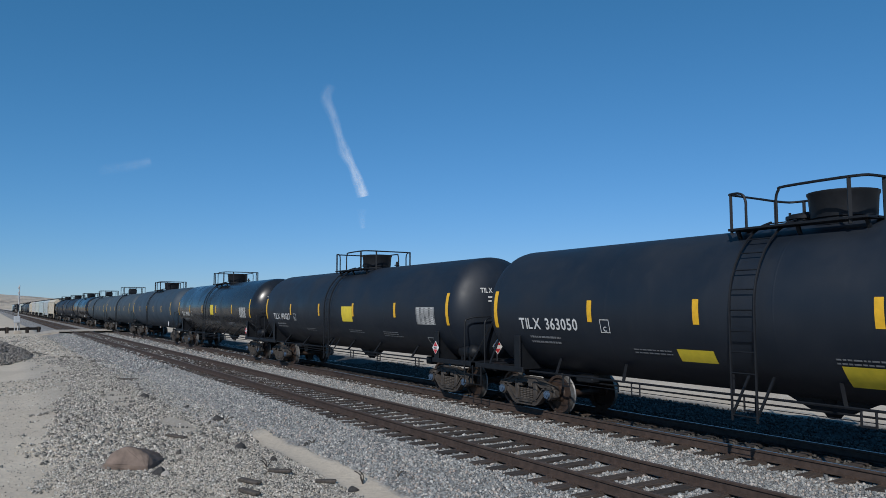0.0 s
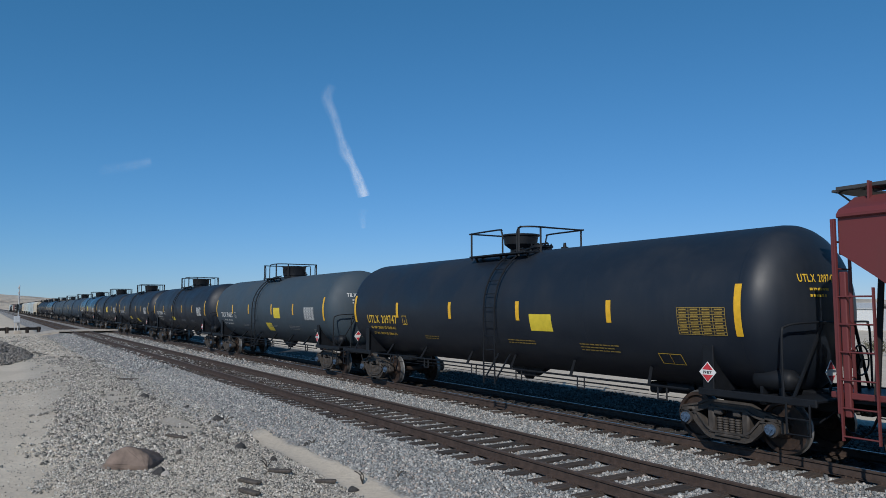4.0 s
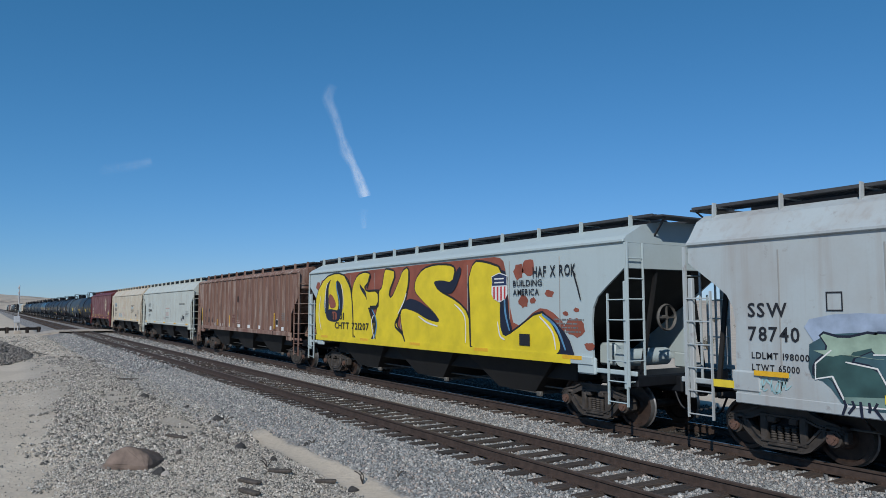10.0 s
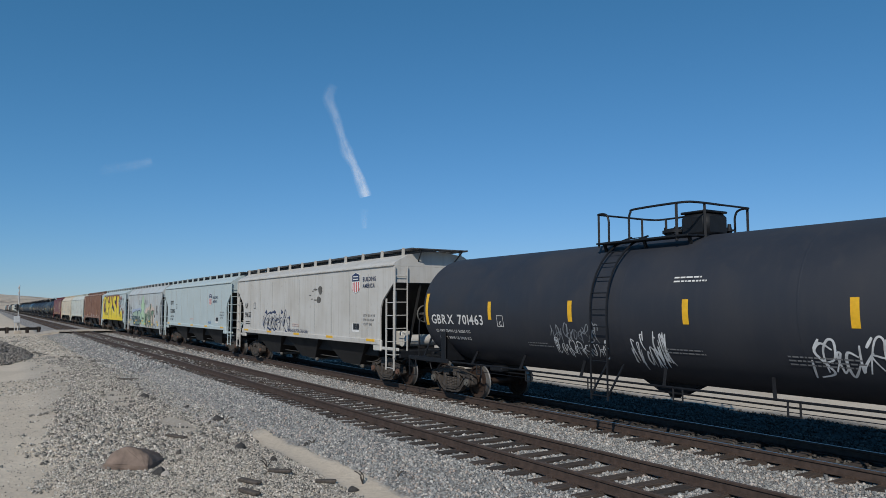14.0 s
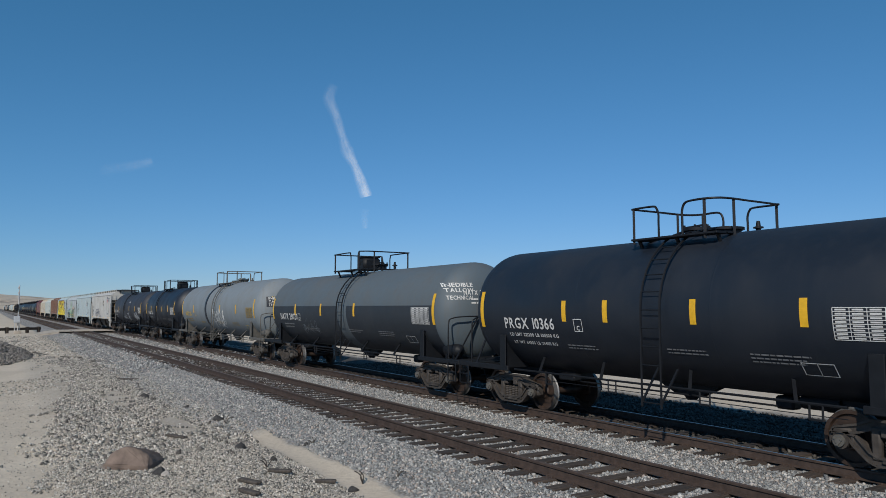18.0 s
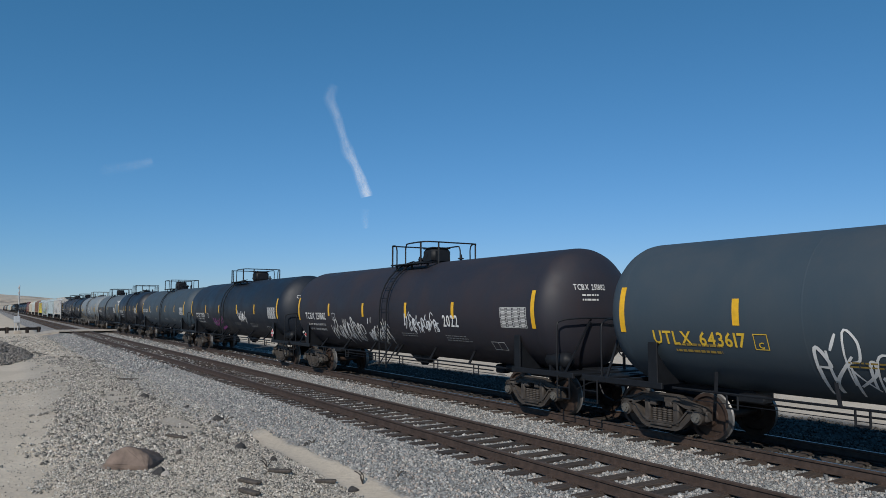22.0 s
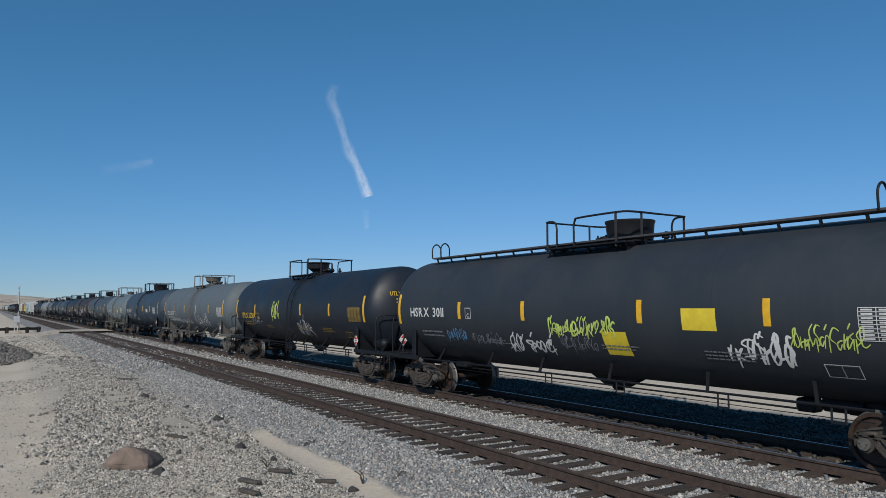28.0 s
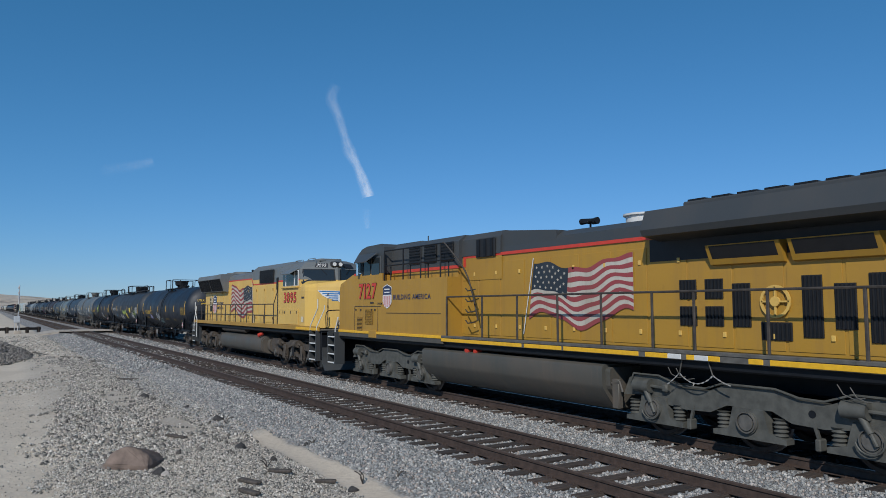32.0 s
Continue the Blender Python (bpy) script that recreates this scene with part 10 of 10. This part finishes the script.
for x in (-2.6, -1.2, 1.2, 2.6):
    part("post", Shape().box((x, 0, 0.3), (0.28, 0.32, 0.75), 0.03), TIE_WOOD, barrier)

crossing = thing("grade_crossing", "pale dusty panel crossing over both tracks", "road crossing", kind="structure")
for i in range(1, 8):
    part("panel", Shape().box((-92, 5.9 + i * 1.22, -0.02 if i not in (1, 2, 5, 6) else -0.03), (7.0, 1.16, 0.05), 0.01), CONCRETE, crossing)
for y0, y1 in ((6.5, 3.9), (15.05, 17.6)):
    part("approach", Shape().prism([(y0, -0.01), (y1, -0.42), (y1, -0.60), (y0, -0.60)], -95.5, -88.5, "x"), CONCRETE, crossing)

# ---- distance ----
def hill_material():
    ma, nd, lk, bs = nodes_of("dry_hills")
    a = noise_of(nd, lk, 0.012, 8, (1, 1, 3), rough=0.65)
    lk.new(ramp(nd, lk, a, [(0.3, (0.24, 0.205, 0.17)), (0.45, (0.46, 0.385, 0.30)), (0.7, (0.60, 0.51, 0.40))]), bs.inputs["Base Color"])
    bs.inputs["Roughness"].default_value = 1.0
    bump(nd, lk, bs, a, 1.0, 20)
    return ma


def ring_of_hills(radius, low, high, seed, name):
    n = 360
    verts, faces = [], []
    for i in range(n):
        a = 2 * math.pi * i / n
        west = max(0, math.cos(a - math.pi)) ** 6
        h = low + (high - low) * (0.5 + 0.5 * noise.noise((math.cos(a) * 5 + seed, math.sin(a) * 5, 0))) * (0.30 + 0.42 * west) + 4 * noise.noise((math.cos(a) * 22, math.sin(a) * 22, seed))
        for r, z in ((radius * 0.86, -4), (radius * 0.93, h * 0.55 + 4 * noise.noise((a * 30, 1, seed))), (radius, h), (radius * 1.1, -4)):
            verts.append((r * math.cos(a), r * math.sin(a), z))
    for i in range(n):
        for k in range(3):
            j = (i + 1) % n
            faces.append((i * 4 + k, j * 4 + k, j * 4 + k + 1, i * 4 + k + 1))
    me = bpy.data.meshes.new(name)
    me.from_pydata(verts, [], faces)
    me.polygons.foreach_set("use_smooth", [True] * len(faces))
    me.materials.append(HILLS)
    tagged(new(name, me), "low dry tan hills along the horizon", "hills", kind="structure")


HILLS = hill_material()
ring_of_hills(2600, 14, 105, 1, "backdrop_hills")

LEAF = plain("dry_olive_leaves", (0.105, 0.10, 0.055), 0.8, vary=0.4, scale=9)
TWIGS = plain("grey_twigs", (0.12, 0.09, 0.065), 0.9)


def bush_parts(seed):
    rng = random.Random(seed)
    stems, leaves = Shape(), Shape()
    for i in range(14):
        a, lean = rng.uniform(0, 6.28), rng.uniform(0.2, 0.9)
        h = rng.uniform(0.6, 1.1)
        tip = (lean * math.cos(a), lean * math.sin(a), h)
        stems.tube(spline([(0, 0, -0.05), (tip[0] * 0.4, tip[1] * 0.4, h * 0.6), tip], 3), 0.012, 4)
        for k in range(34):
            f = rng.uniform(0.35, 1.1)
            c = Vector((tip[0] * f + rng.gauss(0, 0.13), tip[1] * f + rng.gauss(0, 0.13), h * f + rng.gauss(0, 0.10)))
            u = Vector((rng.gauss(0, 1), rng.gauss(0, 1), rng.gauss(0, 1))).normalized() * 0.06
            w = u.orthogonal().normalized() * 0.03
            leaves.add([c - u, c + w, c + u, c - w], [(0, 1, 2, 3)])
    return stems.mesh("stems", TWIGS), leaves.mesh("foliage", LEAF)


BUSHES = []
for i in range(3):
    bush = thing("desert_bush", "dry olive desert bush on sandy ground", "bush", "desert bushes beyond the tracks")
    stems, leaves = bush_parts(i + 50)
    part("stems", stems, None, bush)
    part("foliage", leaves, None, bush)
    BUSHES.append(bush)
rng_b = random.Random(77)
for i in range(60):
    x, y = rng_b.uniform(-170, 10), rng_b.uniform(30, 150)
    m = pose(x, y, ground_height(x, y), 0, 0, rng_b.uniform(0, 360))
    if i < 3:
        BUSHES[i].matrix_basis = m
    else:
        ob = copy_thing(BUSHES[i % 3], m)
        ob.scale = (rng_b.uniform(0.8, 1.7),) * 3

# low white shed beyond the line
shed = thing("storage_shed", "low white metal shed far beyond the tracks", "shed", m=pose(-52, 96, ground_height(-52, 96), 0, 0, 8))
part("wall", Shape().box((0, 0, 1.3), (9.0, 4.0, 2.8), 0.03), CASE_PALE, shed)
part("roof", Shape().prism([(-2.2, 2.7), (0, 3.4), (2.2, 2.7), (2.2, 2.8), (0, 3.52), (-2.2, 2.8)], -4.7, 4.7, "x"), MAST_GREY, shed)
part("door", Shape().box((1.5, -2.03, 1.1), (1.0, 0.05, 2.1), 0.01), MAST_GREY, shed)

# ---- vapour trail ----
def trail_material(strength):
    ma, nd, lk, bs = nodes_of("thin_white_cloud")
    out = nd["Material Output"]
    nd.remove(bs)
    tc = nd.new("ShaderNodeTexCoord")
    sep = nd.new("ShaderNodeSeparateXYZ")
    lk.new(tc.outputs["UV"], sep.inputs[0])
    across = ramp(nd, lk, sep.outputs["Y"], [(0.0, (0, 0, 0)), (0.22, (0.35,) * 3), (0.40, (0.95,) * 3), (0.68, (1, 1, 1)), (1.0, (0, 0, 0))])
    along = ramp(nd, lk, sep.outputs["X"], [(0.0, (0.05,) * 3), (0.12, (0.32,) * 3), (0.45, (0.45,) * 3), (0.75, (0.95,) * 3), (0.97, (1, 1, 1)), (1.0, (0, 0, 0))])
    wisps = ramp(nd, lk, noise_of(nd, lk, 6.0, 7, (1.6, 0.45, 1), coord="UV", rough=0.65), [(0.25, (0.25,) * 3), (0.6, (1, 1, 1))])
    fac = mix(nd, lk, 1.0, mix(nd, lk, 1.0, across, along, "MULTIPLY"), wisps, "MULTIPLY")
    fac = mix(nd, lk, 1.0, fac, (strength,) * 3, "MULTIPLY")
    clear, white, blend = nd.new("ShaderNodeBsdfTransparent"), nd.new("ShaderNodeBsdfDiffuse"), nd.new("ShaderNodeMixShader")
    white.inputs[0].default_value = (0.85, 0.86, 0.88, 1)
    lk.new(fac, blend.inputs[0])
    lk.new(clear.outputs[0], blend.inputs[1])
    lk.new(white.outputs[0], blend.inputs[2])
    lk.new(blend.outputs[0], out.inputs[0])
    return ma


RIGHT = Vector((math.sin(YAW), math.cos(YAW), 0))
UP = RIGHT.cross((AIM - EYE).normalized())


def sky_spot(px, py, far=3200.0):
    """A spot in the sky, right and down from the picture's corner."""
    way = (AIM - EYE).normalized() + RIGHT * ((px - 784) / 1265.7) + UP * ((441 - py) / 1265.7)
    return EYE + way * far


def cloud(name, line, widths, strength, label, drift):
    """A ribbon of thin cloud through spots in the sky."""
    line = spline(line, 8)
    n = len(line)
    verts, faces, uv = [], [], []
    centre = sky_spot(*line[n // 2])
    for i, (a, b) in enumerate(line):
        f = i / (n - 1)
        g = f * (len(widths) - 1)
        j = min(int(g), len(widths) - 2)
        w = widths[j] + (widths[j + 1] - widths[j]) * (g - j)
        p0, p1 = line[max(i - 1, 0)], line[min(i + 1, n - 1)]
        dx, dy = p1[0] - p0[0], p1[1] - p0[1]
        m = math.hypot(dx, dy) or 1
        for k in range(5):
            q = (k / 4 - 0.5) * w
            verts.append(sky_spot(a + dy / m * q, b - dx / m * q) - centre)
            uv.append((f, k / 4))
    for i in range(n - 1):
        for k in range(4):
            faces.append((i * 5 + k, i * 5 + k + 1, (i + 1) * 5 + k + 1, (i + 1) * 5 + k))
    me = bpy.data.meshes.new(name)
    me.from_pydata(verts, [], faces)
    layer = me.uv_layers.new(name="UVMap")
    for loop in me.loops:
        layer.data[loop.index].uv = uv[loop.vertex_index]
    me.materials.append(trail_material(strength))
    ob = tagged(new(name, me), label, "cloud")
    ob.visible_shadow = False
    CLOUDS.append((ob, centre, RIGHT * (drift / 1265.7 * 3200)))


CLOUDS = []
cloud("vapour_trail", [(586, 150), (577, 174), (589, 205), (600, 240), (609, 268), (622, 293), (632, 318), (641, 342), (643, 349)], (22, 24, 21, 17, 26, 17, 22, 24, 23), 0.50, "white wispy vapour trail high in the blue sky", 9)
cloud("thin_cloud", [(175, 305), (205, 298), (235, 294), (268, 286)], (26, 18), 0.08, "faint thin cloud wisp in the sky", 4)
cloud("thin_cloud", [(641, 370), (640, 385), (642, 405)], (22, 10), 0.10, "faint thin cloud wisp in the sky", 8)

# ---- movement ----
def motions():
    places = {}
    for car, at, half in TRAIN:
        places[car] = at
        walk(car, [(t, pose(at - SPEED * t, LINE_Y, 0)) for t in (0, 8, 16, 24, 32)])
    for ob, at, shift in CLOUDS:
        walk(ob, [(0, Matrix.Translation(at)), (DURATION, Matrix.Translation(at + shift))])
    # wheels roll while they pass the eye
    for wheel, car, x in SPIN:
        at = places[car] + x
        begin, end = (at - 24) / SPEED, (at + 34) / SPEED
        if end < 0.2 or begin > DURATION - 0.2:
            continue
        radius = AXLE_R * wheel.scale.x
        first, last = max(0, math.floor(begin * FPS)), min(round(DURATION * FPS), math.ceil(end * FPS))
        base, k = wheel.location.copy(), wheel.scale.copy()

        def turned(n):
            angle = -SPEED * (n - first) / FPS / radius
            return Matrix.LocRotScale(base, Euler((0, angle % (2 * math.pi), 0)), None)
        rows = [(n / FPS, turned(n)) for n in range(first, last + 1)]
        if first > 0:
            rows.insert(0, (0.0, turned(first)))
        if last < round(DURATION * FPS):
            rows.append((DURATION, turned(last)))
        walk(wheel, rows)


motions()
